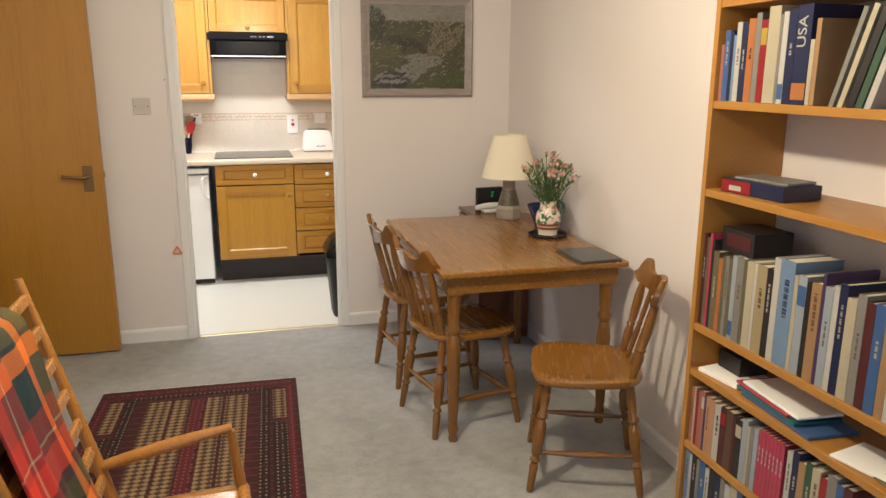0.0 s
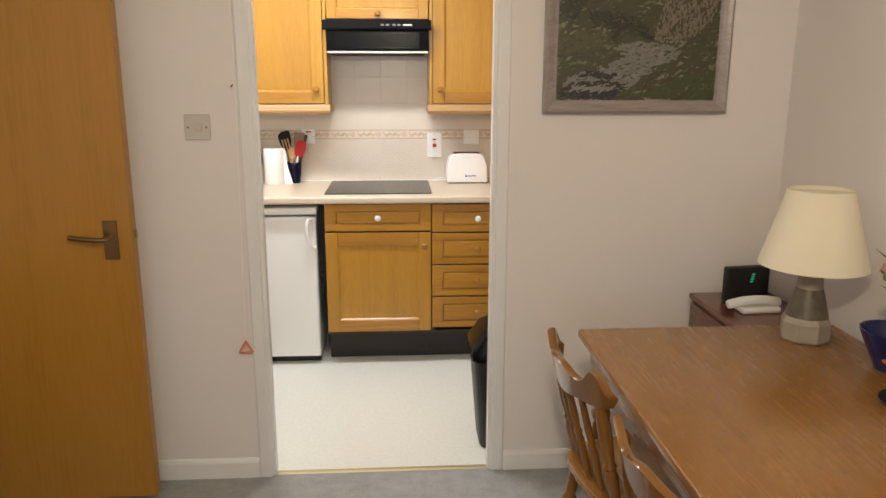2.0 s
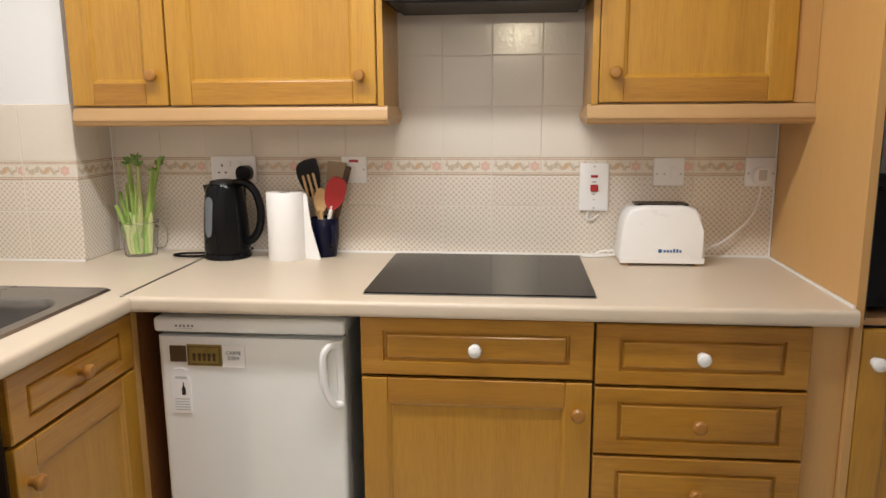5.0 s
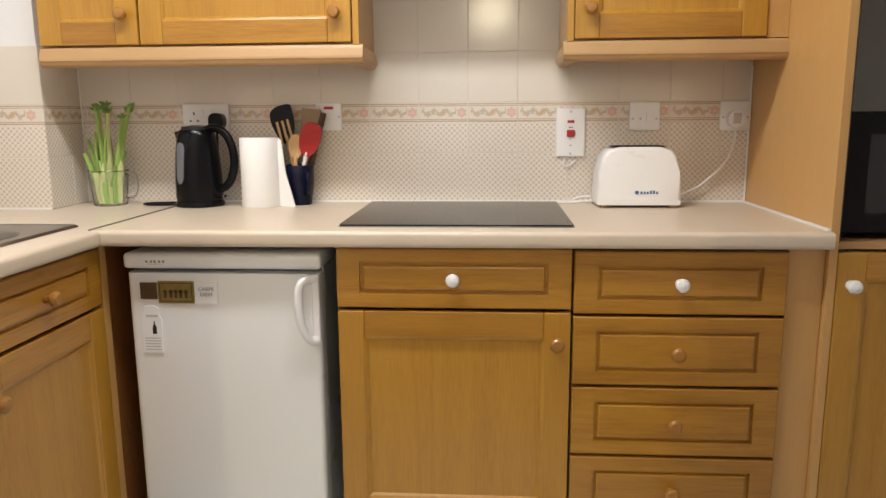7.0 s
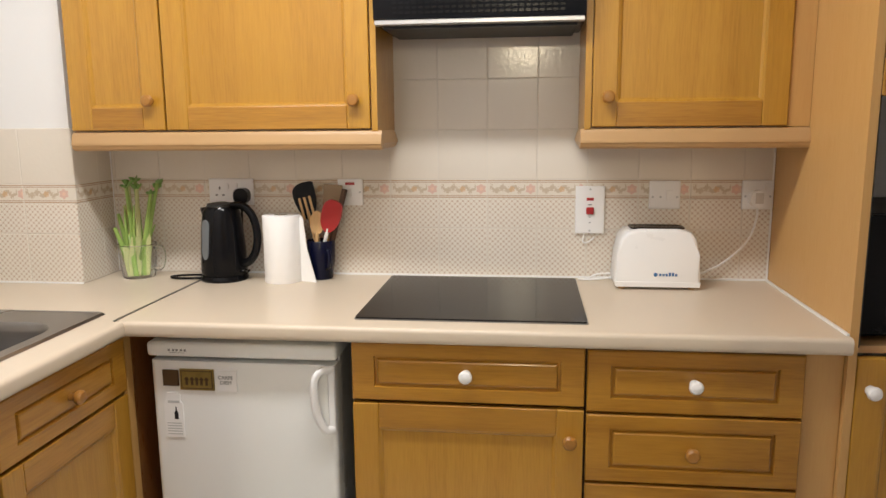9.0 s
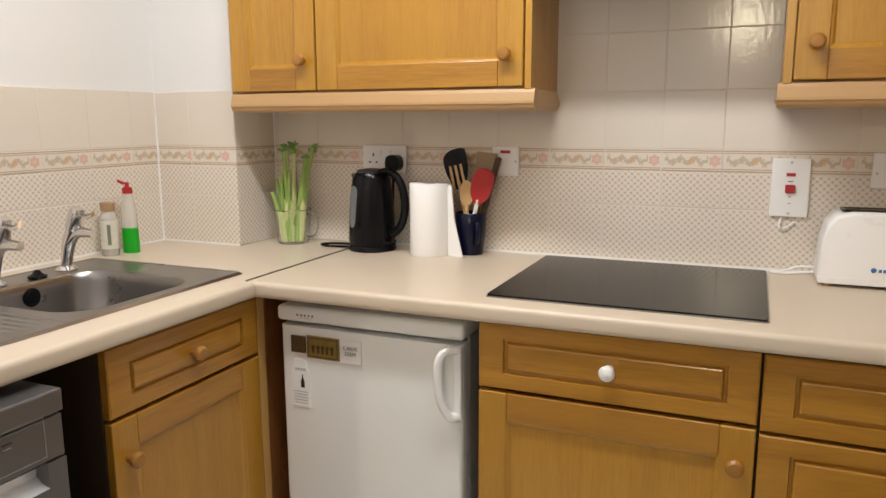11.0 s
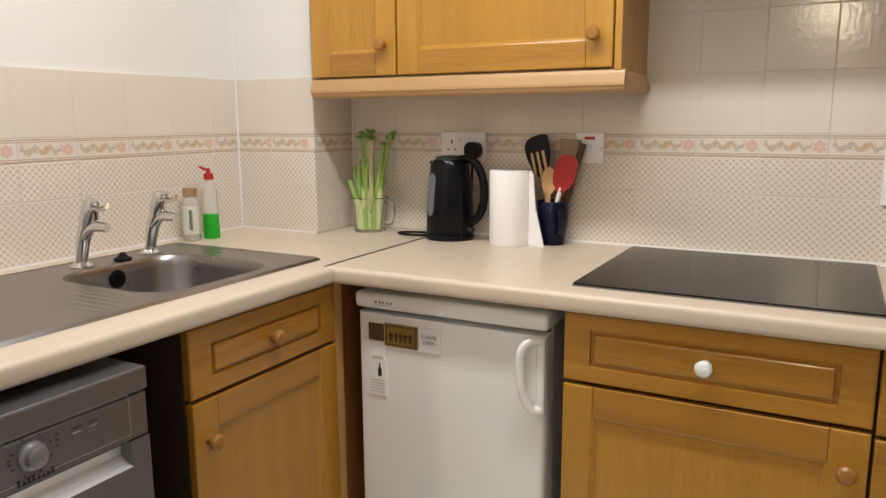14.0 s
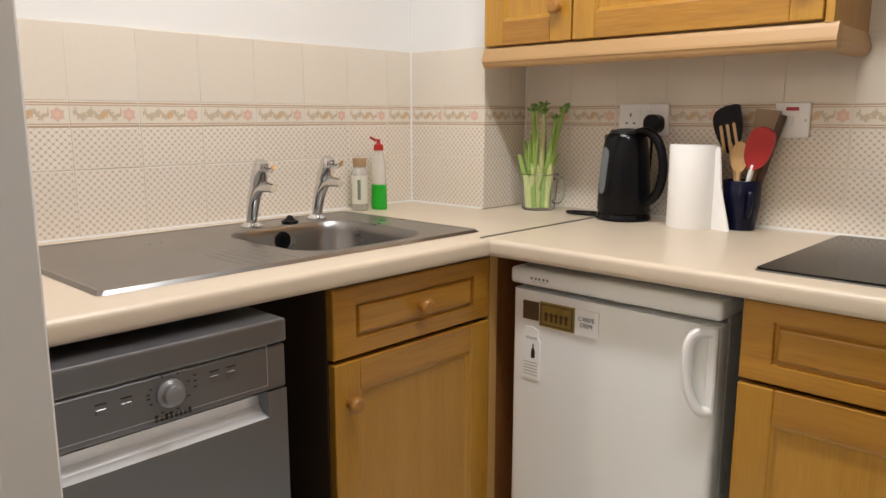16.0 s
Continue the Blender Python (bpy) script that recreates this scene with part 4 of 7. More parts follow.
cable("kettle_lead", "black lead from the kettle plug", [(-0.284, 7.835, 1.135), (-0.284, 7.835, 1.09), (-0.29, 7.84, 1.0), (-0.295, 7.838, 0.93)], 0.0035, BLACK_P)

# kettle
u = thing("kettle", "black plastic jug kettle with a water window", "kettle", pose(-0.322, 7.772, CT, 0, 0, -6))
part("power_base", lathe([(0, 0), (0.069, 0), (0.071, 0.006), (0.067, 0.016), (0.0, 0.018)], 36), BLACK_P, u, "", True)
part("body", lathe([(0.0, 0.018), (0.065, 0.018), (0.068, 0.03), (0.066, 0.09), (0.061, 0.16), (0.054, 0.208), (0.045, 0.222), (0.0, 0.222)], 36), BLACK_P, u, "", True)
part("lid", lathe([(0.0, 0.221), (0.042, 0.221), (0.040, 0.230), (0.018, 0.234), (0.0, 0.235)], 28), BLACK_S, u, "", True)
sp = bmesh.new()
vs = [sp.verts.new(p) for p in ((-0.045, -0.020, 0.165), (-0.045, 0.020, 0.165), (-0.040, -0.024, 0.220), (-0.040, 0.024, 0.220), (-0.070, 0.0, 0.216), (-0.060, 0.0, 0.175))]
for f in ((0, 1, 5), (2, 4, 3), (0, 5, 4, 2), (1, 3, 4, 5), (0, 2, 3, 1)):
    sp.faces.new([vs[i] for i in f])
part("spout", sp, BLACK_P, u)
hp = curve_points([(0.036, -0.004, 0.222), (0.072, -0.006, 0.225), (0.104, -0.007, 0.195), (0.117, -0.007, 0.14), (0.108, -0.006, 0.088), (0.086, -0.005, 0.058), (0.060, -0.003, 0.05)], 7)
part("handle", tube(hp, 0.0115, 12, flat=1.2), BLACK_P, u, "", True)
win = bmesh.new()
pts = arc(0, 0.165, 0.016, 0, 180, 8, 0.022) + arc(0, 0.09, 0.014, 180, 360, 8, 0.022)
vs = []
for px, pz in pts:
    rr = 0.0678 - max(0, pz - 0.09) * 0.075
    ang = radians(-113) + px / rr
    vs.append(win.verts.new((rr * math.cos(ang), rr * math.sin(ang), pz)))
win.faces.new(vs)
ex = bmesh.ops.extrude_face_region(win, geom=list(win.faces))
bmesh.ops.translate(win, verts=[v for v in ex["geom"] if isinstance(v, bmesh.types.BMVert)], vec=(0.003 * math.cos(radians(62)), 0.003 * math.sin(radians(62)), 0))
part("water_window", win, plain("smoky_window", (0.16, 0.18, 0.20), 0.15, var=0.1), u, "translucent grey water window")
part("switch", B(0.062, 0.088, -0.022, -0.006, 0.026, 0.034, bevel=0.002), GLASS, u)

# kitchen roll
u = thing("kitchen_roll", "white kitchen roll standing on the worktop", "kitchen roll", pose(-0.133, 7.758, CT))
part("paper", lathe([(0.021, 0.0), (0.0535, 0.0), (0.055, 0.004), (0.0543, 0.10), (0.055, 0.196), (0.0535, 0.199), (0.021, 0.199), (0.021, 0.0)], 40), PAPER_W, u, "", True)
part("core", lathe([(0.0195, 0.002), (0.021, 0.002), (0.021, 0.197), (0.0195, 0.197), (0.0195, 0.002)], 24), plain("cardboard", (0.42, 0.32, 0.22), 0.9), u)
bm = prism([(0.0, 0.0), (0.052, 0.0), (0.048, 0.012), (0.022, 0.10), (0.012, 0.19), (0.004, 0.197), (0.0, 0.19)], -0.002, 0.002, "y")
bmesh.ops.transform(bm, matrix=pose(0.0555, 0.0, 0.0, 0, 0, -18), verts=bm.verts)
part("loose_sheet", bm, PAPER_W, u)

# mug with utensils
u = thing("utensil_mug", "navy blue glazed mug holding cooking utensils", "mug", pose(-0.030, 7.808, CT, 0, 0, -42))
part("cup", lathe([(0, 0), (0.033, 0), (0.034, 0.004), (0.042, 0.06), (0.043, 0.114), (0.041, 0.117), (0.039, 0.114), (0.038, 0.06), (0.031, 0.008), (0, 0.008)], 30), NAVY, u, "", True)
part("handle", tube(curve_points([(0.039, -0.006, 0.095), (0.056, -0.010, 0.092), (0.063, -0.011, 0.07), (0.055, -0.010, 0.044), (0.038, -0.006, 0.034)], 6), 0.006, 10), NAVY, u, "", True)


def rounded(pts, n=4):
    """A closed outline smoothed through its points."""
    k = len(pts)
    out = curve_points([(*pts[i % k], 0) for i in range(-1, k + 2)], n)
    return [(p.x, p.y) for p in out[n:n + n * k]]


def utensil(name, label, foot, top, handle_r, handle_mat, head=None, head_mat=None, handle_part="handle"):
    t = thing(name, label, "cooking utensil", pose(-0.030, 7.808, CT + 0.010), "utensils")
    a, b = Vector(foot), Vector(top)
    part(handle_part, tube([a, a.lerp(b, 0.5), b], [handle_r * 0.85, handle_r, handle_r], 10), handle_mat, t, "", True)
    if head is not None:
        z = (b - a).normalized()
        yax = Vector((0, 1, 0))
        xax = yax.cross(z).normalized()
        m = Matrix((xax, z.cross(xax), z)).transposed().to_4x4()
        m.translation = b
        bmesh.ops.transform(head, matrix=m, verts=head.verts)
        part("head", head, head_mat, t)
    return t


fork = prism(rounded([(-0.013, -0.02), (0.013, -0.02), (0.032, 0.025), (0.035, 0.070), (0.030, 0.086), (-0.010, 0.086), (-0.032, 0.068), (-0.031, 0.025)]), -0.003, 0.003, "y")
t = utensil("spatula", "wooden-handled black slotted spatula", (0.012, -0.012, 0), (-0.034, -0.004, 0.193), 0.006, SPOON_W, fork, BLACK_P)
for k in (-0.016, 0.0, 0.016):
    bm = prism(round_rect(k - 0.0035, k + 0.0035, -0.022, 0.045, 0.003, 3), -0.0045, -0.002, "y")
    d = Vector((-0.046, 0.008, 0.185)).normalized()
    xa = Vector((0, 1, 0)).cross(d).normalized()
    m = Matrix((xa, d.cross(xa), d)).transposed().to_4x4()
    m.translation = Vector((-0.034, -0.004, 0.193))
    bmesh.ops.transform(bm, matrix=m, verts=bm.verts)
    part("tine", bm, SPOON_W, t)


def oval_head(w, h, thick=0.004):
    return prism([(w * math.cos(a), h * (0.75 + math.sin(a))) for a in [2 * math.pi * i / 18 for i in range(18)]], -thick, thick, "y")


utensil("wooden_spoon", "pale wooden spoon in the mug", (-0.010, -0.015, 0), (-0.004, -0.020, 0.135), 0.006, SPOON_W, oval_head(0.021, 0.036), SPOON_W)
red = prism(rounded([(-0.009, -0.01), (0.009, -0.01), (0.028, 0.016), (0.032, 0.056), (0.024, 0.083), (-0.009, 0.088), (-0.026, 0.064), (-0.025, 0.016)]), -0.005, 0.005, "y")
utensil("red_spatula", "red silicone spatula with a clear handle", (-0.010, -0.006, 0), (0.030, -0.024, 0.146), 0.006, WHITE_P, red, RED_P)
tan = prism([(-0.010, -0.01), (0.010, -0.01), (0.026, 0.02), (0.028, 0.085), (-0.028, 0.085), (-0.026, 0.02)], -0.004, 0.004, "y")
utensil("wooden_turner", "flat brown wooden turner", (0.006, 0.02, 0), (0.026, 0.030, 0.186), 0.006, SPOON_W, tan, plain("dull_wood", (0.36, 0.26, 0.16), 0.7))
utensil("dark_handled_brush", "dark brown wooden utensil handle", (0.004, 0.010, 0), (0.074, 0.018, 0.258), 0.0088, plain("dark_utensil_wood", (0.09, 0.045, 0.025), 0.5))

# celery in a glass jug
u = thing("glass_jug", "clear glass jug of water", "glass jug", pose(-0.604, 7.785, CT))
g = part("jug", lathe([(0, 0), (0.045, 0), (0.048, 0.004), (0.056, 0.10), (0.0575, 0.104), (0.054, 0.102), (0.046, 0.008), (0, 0.007)], 32), GLASS, u, "", True)
g.visible_shadow = False
part("handle", tube(curve_points([(0.054, 0, 0.092), (0.078, 0, 0.092), (0.084, 0, 0.06), (0.074, 0, 0.03), (0.05, 0, 0.026)], 6), 0.006, 10), GLASS, u, "", True)
CEL = plain("celery_green", (0.30, 0.45, 0.10), 0.4, var=0.25, scale=18)
CEL_L = plain("celery_pale", (0.64, 0.66, 0.30), 0.4, var=0.2, scale=18)
CEL_D = plain("celery_leaf", (0.20, 0.36, 0.08), 0.5, var=0.3, scale=30)
u = thing("celery", "bunch of green celery stalks standing in the jug", "vegetable", pose(-0.604, 7.785, CT + 0.010))
rnd = random.Random(5)
for i, (x, y, tx, ty, h) in enumerate(((-0.01, 0.0, -0.020, 0.01, 0.275), (0.008, 0.01, -0.002, 0.02, 0.285), (0.0, -0.012, -0.010, -0.02, 0.27), (0.004, 0.0, 0.010, 0.005, 0.262), (0.018, 0.0, 0.080, 0.0, 0.280), (0.022, -0.01, 0.062, -0.012, 0.250), (0.016, 0.008, 0.070, 0.01, 0.265), (-0.024, 0.0, -0.054, 0.0, 0.185), (-0.018, -0.016, -0.058, -0.02, 0.145), (-0.02, 0.01, -0.040, 0.015, 0.21))):
    pts = curve_points([(x, y, 0), (x + (tx - x) * 0.4, y + (ty - y) * 0.4, h * 0.5), (tx, ty, h)], 5)
    st = part("stalk", tube(pts, [0.0105 - 0.006 * k / len(pts) for k in range(len(pts))], 8, flat=0.6), CEL if i % 3 else CEL_L, u, "", True)
    if h > 0.24:
        for k in range(5):
            a, r = rnd.random() * 6.28, 0.018
            p = Vector((tx, ty, h))
            q = p + Vector((r * math.cos(a), r * math.sin(a), 0.004 + 0.012 * rnd.random()))
            part("leaf", tube([p, p.lerp(q, 0.5), q], [0.004, 0.007, 0.002], 6, flat=0.4), CEL_D, st)
for i in range(18):
    a, q = i * 2.4, 0.008 + 0.024 * rnd.random()
    x, y, h = q * math.cos(a), q * math.sin(a), rnd.uniform(0.055, 0.135)
    dx, dy = rnd.uniform(-0.022, 0.022), rnd.uniform(-0.022, 0.022)
    lim = 0.040
    tx, ty = max(-lim, min(lim, x * 1.3 + dx)), max(-lim, min(lim, y * 1.3 + dy))
    pts = curve_points([(x, y, 0.0), (x * 1.15, y * 1.15, h * 0.4), ((x * 1.2 + tx) / 2 + 0.004, (y * 1.2 + ty) / 2, h * 0.75), (tx, ty, h)], 4)
    wide = rnd.uniform(0.006, 0.0115)
    part("heart_leaf", tube(pts, [wide * (0.55 + 0.9 * math.sin(math.pi * min(0.97, 0.15 + 0.85 * k / (len(pts) - 1)))) * 0.85 for k in range(len(pts))], 7, flat=0.3), (CEL_L, CEL_L, CEL)[i % 3], u, "", True)
for i in range(7):
    a = i * 0.9 + 0.4
    x, y = 0.024 * math.cos(a), 0.024 * math.sin(a)
    pts = curve_points([(x, y, 0), (x * 1.2, y * 1.2, 0.08), (x * 1.9 + 0.012, y * 1.6, rnd.uniform(0.15, 0.23))], 5)
    part("stalk", tube(pts, [0.006 - 0.004 * k / len(pts) for k in range(len(pts))], 7, flat=0.6), CEL, u, "", True)

# toaster
u = thing("toaster", "white plastic two-slot toaster", "toaster", pose(0.948, 7.79, CT))
prof = [(-0.113, 0.014), (-0.117, 0.03), (-0.110, 0.10), (-0.102, 0.140), (-0.086, 0.160), (-0.055, 0.168), (0.055, 0.168), (0.086, 0.160), (0.102, 0.140), (0.110, 0.10), (0.117, 0.03), (0.113, 0.014)]
body = prism(prof, -0.068, 0.055, "y")
bmesh.ops.bevel(body, geom=[e for e in body.edges if len({round(v.co.y, 4) for v in e.verts}) == 1], offset=0.010, segments=3, profile=0.5, affect="EDGES")
part("body", body, WHITE_P, u, "", True)
part("base_band", prism([(-0.113, 0.008), (-0.1155, 0.022), (0.1155, 0.022), (0.113, 0.008)], -0.070, 0.057, "y"), WHITE_P, u)
bm = prism(round_rect(-0.074, 0.074, -0.046, 0.034, 0.018), 0.1665, 0.1698, "z")
sl = part("slot_plate", bm, BLACK_P, u)
for y in (-0.028, 0.014):
    part("slot", B(-0.066, 0.066, y - 0.008, y + 0.008, 0.1699, 0.1706), GAP_M, sl)
for x in (-0.095, 0.095):
    part("foot", lathe([(0, 0), (0.009, 0), (0.009, 0.010), (0, 0.010)], 12, (x, -0.05, 0)), OAK_EDGE, u)
    part("foot", lathe([(0, 0), (0.009, 0), (0.009, 0.010), (0, 0.010)], 12, (x, 0.04, 0)), OAK_EDGE, u)
bm = lathe([(0, 0), (0.0055, 0), (0.0055, 0.001), (0, 0.001)], 14)
bmesh.ops.transform(bm, matrix=pose(-0.006, -0.0685, 0.043, 90), verts=bm.verts)
part("maker_mark", bm, BLUE_INK, u, "small blue maker's mark")
bm = bmesh.new()
for i in range(6):
    box(bm, 0.004 + i * 0.0085, 0.0095 + i * 0.0085, -0.0692, -0.066, 0.039, 0.0455 + (0.003 if i in (3, 4) else 0))
part("maker_word", bm, BLUE_INK, u)

# bottles by the sink
u = thing("soap_jar", "clear glass jar with a cork lid and pale label", "bottle", pose(-0.955, 7.410, CT))
part("jar", lathe([(0, 0), (0.021, 0), (0.023, 0.003), (0.023, 0.108), (0.017, 0.118), (0.017, 0.124), (0, 0.124)], 24), MILKY, u, "", True)
part("cork", lathe([(0, 0.1245), (0.0185, 0.1245), (0.0195, 0.148), (0, 0.148)], 20), plain("cork", (0.42, 0.27, 0.14), 0.9, var=0.3, scale=60, bump=0.4, bscale=90), u)
part("label", lathe([(0.0234, 0.02), (0.0234, 0.10)], 24), plain("pale_label", (0.70, 0.68, 0.58), 0.7, var=0.12, scale=60), u)
bm = B(-0.0045, 0.0045, -0.0002, 0.0012, 0.032, 0.088)
bmesh.ops.transform(bm, matrix=pose(0.017, -0.0172, 0, 0, 0, 45), verts=bm.verts)
part("label_print", bm, plain("green_ink", (0.16, 0.20, 0.13), 0.7), u)
u = thing("washing_up_liquid", "clear bottle half full of green washing-up liquid, red cap", "bottle", pose(-0.938, 7.468, CT))
part("liquid", lathe([(0, 0), (0.0255, 0.0), (0.0265, 0.01), (0.0248, 0.072), (0, 0.072)], 24, sy=0.75), GREEN_SOAP, u, "green liquid", True)
part("bottle", lathe([(0.0, 0.0722), (0.0248, 0.0722), (0.0245, 0.08), (0.023, 0.13), (0.016, 0.158), (0.012, 0.168), (0, 0.168)], 24, sy=0.75), MILKY, u, "", True)
part("cap", lathe([(0, 0.1685), (0.0145, 0.1685), (0.0135, 0.184), (0.006, 0.188), (0.005, 0.200), (0, 0.200)], 18), RED_P, u, "red flip cap", True)
bm = B(-0.022, 0.000, -0.009, 0.009, -0.003, 0.004, bevel=0.002)
bmesh.ops.transform(bm, matrix=pose(-0.004, -0.004, 0.195, 0, 28, 45), verts=bm.verts)
part("flip_top", bm, RED_P, u, "open red flip lid")

# waste bin
u = thing("waste_bin", "black plastic swing bin beside the doorway", "bin", pose(0.990, 6.45, 0))
bm = bmesh.new()
rings = [loop_on(bm, round_rect(-a, a, -b, b, 0.04, 5), z) for a, b, z in ((0.105, 0.095, 0.0), (0.11, 0.10, 0.01), (0.140, 0.130, 0.40), (0.145, 0.135, 0.405))]
for a, b in zip(rings, rings[1:]):
    for i in range(len(a)):
        bm.faces.new((a[i], a[(i + 1) % len(a)], b[(i + 1) % len(b)], b[i]))
bm.faces.new(rings[0])
bm.faces.new(rings[-1])
part("body", bm, BLACK_S, u, "", True)
bm = bmesh.new()
rings = [loop_on(bm, round_rect(-a, a, -b, b, r, 5), z) for a, b, z, r in ((0.150, 0.140, 0.395, 0.04), (0.151, 0.141, 0.42, 0.04), (0.142, 0.132, 0.445, 0.045), (0.105, 0.115, 0.505, 0.05), (0.05, 0.10, 0.535, 0.045))]
for a, b in zip(rings, rings[1:]):
    for i in range(len(a)):
        bm.faces.new((a[i], a[(i + 1) % len(a)], b[(i + 1) % len(b)], b[i]))
bm.faces.new(rings[0])
bm.faces.new(rings[-1])
lid = part("lid", bm, BLACK_P, u, "", True)

# ---- living room: door, wall fittings ----
u = thing("door", "open oak veneer door with a bronze lever handle", "door", pose(-1.20, 6.06, 0.012))
DW = 0.868
part("leaf", B(0, DW, 0, 0.040, 0, 2.0, bevel=0.0015), DOOR_OAK, u)
part("edge_lipping", B(DW + 0.0002, DW + 0.0022, 0.001, 0.039, 0.001, 1.999), SHELF_W, u)
part("handle_plate", B(DW - 0.092, DW - 0.044, -0.006, 0.0, 0.886, 1.018, bevel=0.002), BRONZE, u, "bronze handle back plate")
part("lever_handle", tube(curve_points([(DW - 0.068, -0.005, 0.962), (DW - 0.068, -0.040, 0.962), (DW - 0.085, -0.050, 0.962), (DW - 0.13, -0.052, 0.965), (DW - 0.185, -0.050, 0.972)], 6), 0.0085, 12), BRONZE, u, "bronze lever", True)
part("latch_plate", B(DW + 0.0022, DW + 0.0036, 0.009, 0.031, 0.93, 1.01), BRASS, u)
part("latch_bolt", prism([(0.014, 0.955), (0.026, 0.955), (0.026, 0.985), (0.014, 0.985)], DW + 0.0036, DW + 0.010, "x"), BRASS, u, "brass latch bolt")
for z in (0.25, 1.0, 1.75):
    part("hinge", lathe([(0, 0), (0.006, 0), (0.006, 0.09), (0, 0.09)], 12, (-0.006, 0.044, z)), BRASS, u)
setting("trim_door_frame", B(RX0, RX0 + 0.07, 6.105, 6.19, 0, 2.06, bevel=0.004), GLOSS_W, "white door frame behind the open door", "door frame")

u = thing("light_switch", "aged white single light switch on the wall", "light switch", pose(-0.127, WY, 1.326))
part("face_plate", B(-0.0435, 0.0435, -0.009, 0, -0.0435, 0.0435, bevel=0.003, seg=2), SWITCH_P, u)
part("rocker_switch", B(-0.002, 0.016, -0.0135, -0.008, -0.013, 0.013, bevel=0.0015), SWITCH_P, u)
part("rocker_surround", rect_ring(bmesh.new(), -0.017, 0.018, -0.0155, 0.0155, 0.0012, -0.0098, -0.008), SWITCH_P, u)
for x in (-0.031, 0.031):
    bm = lathe([(0, 0), (0.0038, 0), (0.0032, 0.001), (0, 0.001)], 10)
    bmesh.ops.transform(bm, matrix=pose(x, -0.0092, 0, 90), verts=bm.verts)
    part("screw", bm, BRONZE, u, "dark screw head")

u = thing("pull_cord", "emergency pull cord with an orange triangle handle", "pull cord", pose(0.006, WY - 0.020, 0))
part("cord", tube([(0.012, 0, TOP), (0.005, 0, 1.45), (-0.012, 0, 0.56)], 0.0016, 6), WHITE_P, u)
tri = [(-0.012, 0.553), (0.012, 0.512), (-0.036, 0.512)]
for i in range(3):
    a, b = tri[i], tri[(i + 1) % 3]
    part("handle_bar", tube([(a[0], 0, a[1]), (b[0], 0, b[1])], 0.0042, 8), ORANGE_P, u, "orange plastic bar")
part("ceiling_rose", lathe([(0, TOP - 0.03), (0.03, TOP - 0.03), (0.035, TOP - 0.001), (0, TOP - 0.001)], 20, (0.012, 0, 0)), WHITE_P, u)
u = thing("cord_hook", "small brass cord hook on the wall", "hook", pose(-0.005, WY, 1.462))
part("hook", tube(curve_points([(0, 0, 0), (0, -0.010, 0), (0.004, -0.014, 0.003), (0.007, -0.011, 0.007)], 5), 0.0022, 8), BRONZE, u, "", True)

# ---- painting ----
u = thing("framed_painting", "framed landscape painting of a stone bridge over a stream", "painting", pose(1.062, WY, 1.370))
PW, PH, FW = 0.655, 0.56, 0.046
prof = [(0.0, 0.0), (0.0, -0.022), (0.010, -0.030), (0.022, -0.024), (0.036, -0.016), (0.046, -0.014), (0.046, 0.0)]


def mitred():
    bm = bmesh.new()
    rings = [[bm.verts.new(p) for p in ((d, y, d), (PW - d, y, d), (PW - d, y, PH - d), (d, y, PH - d))] for d, y in prof]
    for a, b in zip(rings, rings[1:] + rings[:1]):
        for n in range(4):
            bm.faces.new((a[n], a[(n + 1) % 4], b[(n + 1) % 4], b[n]))
    return bm


part("frame", mitred(), PICFRAME, u, "silvered wooden picture frame")


def canvas_material():
    m, t, b = node_material("oil_paint_landscape")
    v = coords(t)
    sep = t.nodes.new("ShaderNodeSeparateXYZ")
    t.links.new(v, sep.inputs[0])
    n1, n2 = noise_of(t, v, 9.0, 5, 0.65, 1.2), noise_of(t, v, 38.0, 4, 0.7, 0.8)
    f = calc(t, "ADD", calc(t, "MULTIPLY", n1, 0.7), calc(t, "MULTIPLY", n2, 0.35))
    ground = ramp(t, f, [(0.30, (0.03, 0.032, 0.018)), (0.45, (0.09, 0.10, 0.04)), (0.56, (0.20, 0.19, 0.11)), (0.70, (0.36, 0.33, 0.24))])
    skyc = ramp(t, f, [(0.3, (0.20, 0.19, 0.17)), (0.7, (0.36, 0.34, 0.30))])
    h = calc(t, "ADD", sep.outputs[2], calc(t, "MULTIPLY", n1, 0.12))
    t.links.new(blend(t, calc(t, "GREATER_THAN", h, 0.47), ground, skyc), b.inputs["Base Color"])
    b.inputs["Roughness"].default_value = 0.45
    bumped(t, b, n2, 0.5, 0.003)
    return m


part("canvas", B(FW - 0.004, PW - FW + 0.004, -0.010, -0.004, FW - 0.004, PH - FW + 0.004), canvas_material(), u)


def inside(x, z, pts):
    odd = False
    for (ax, az), (bx, bz) in zip(pts, pts[1:] + pts[:1]):
        if (az > z) != (bz > z) and x < ax + (z - az) / (bz - az) * (bx - ax):
            odd = not odd
    return odd


stroke_depth = iter(range(100000))


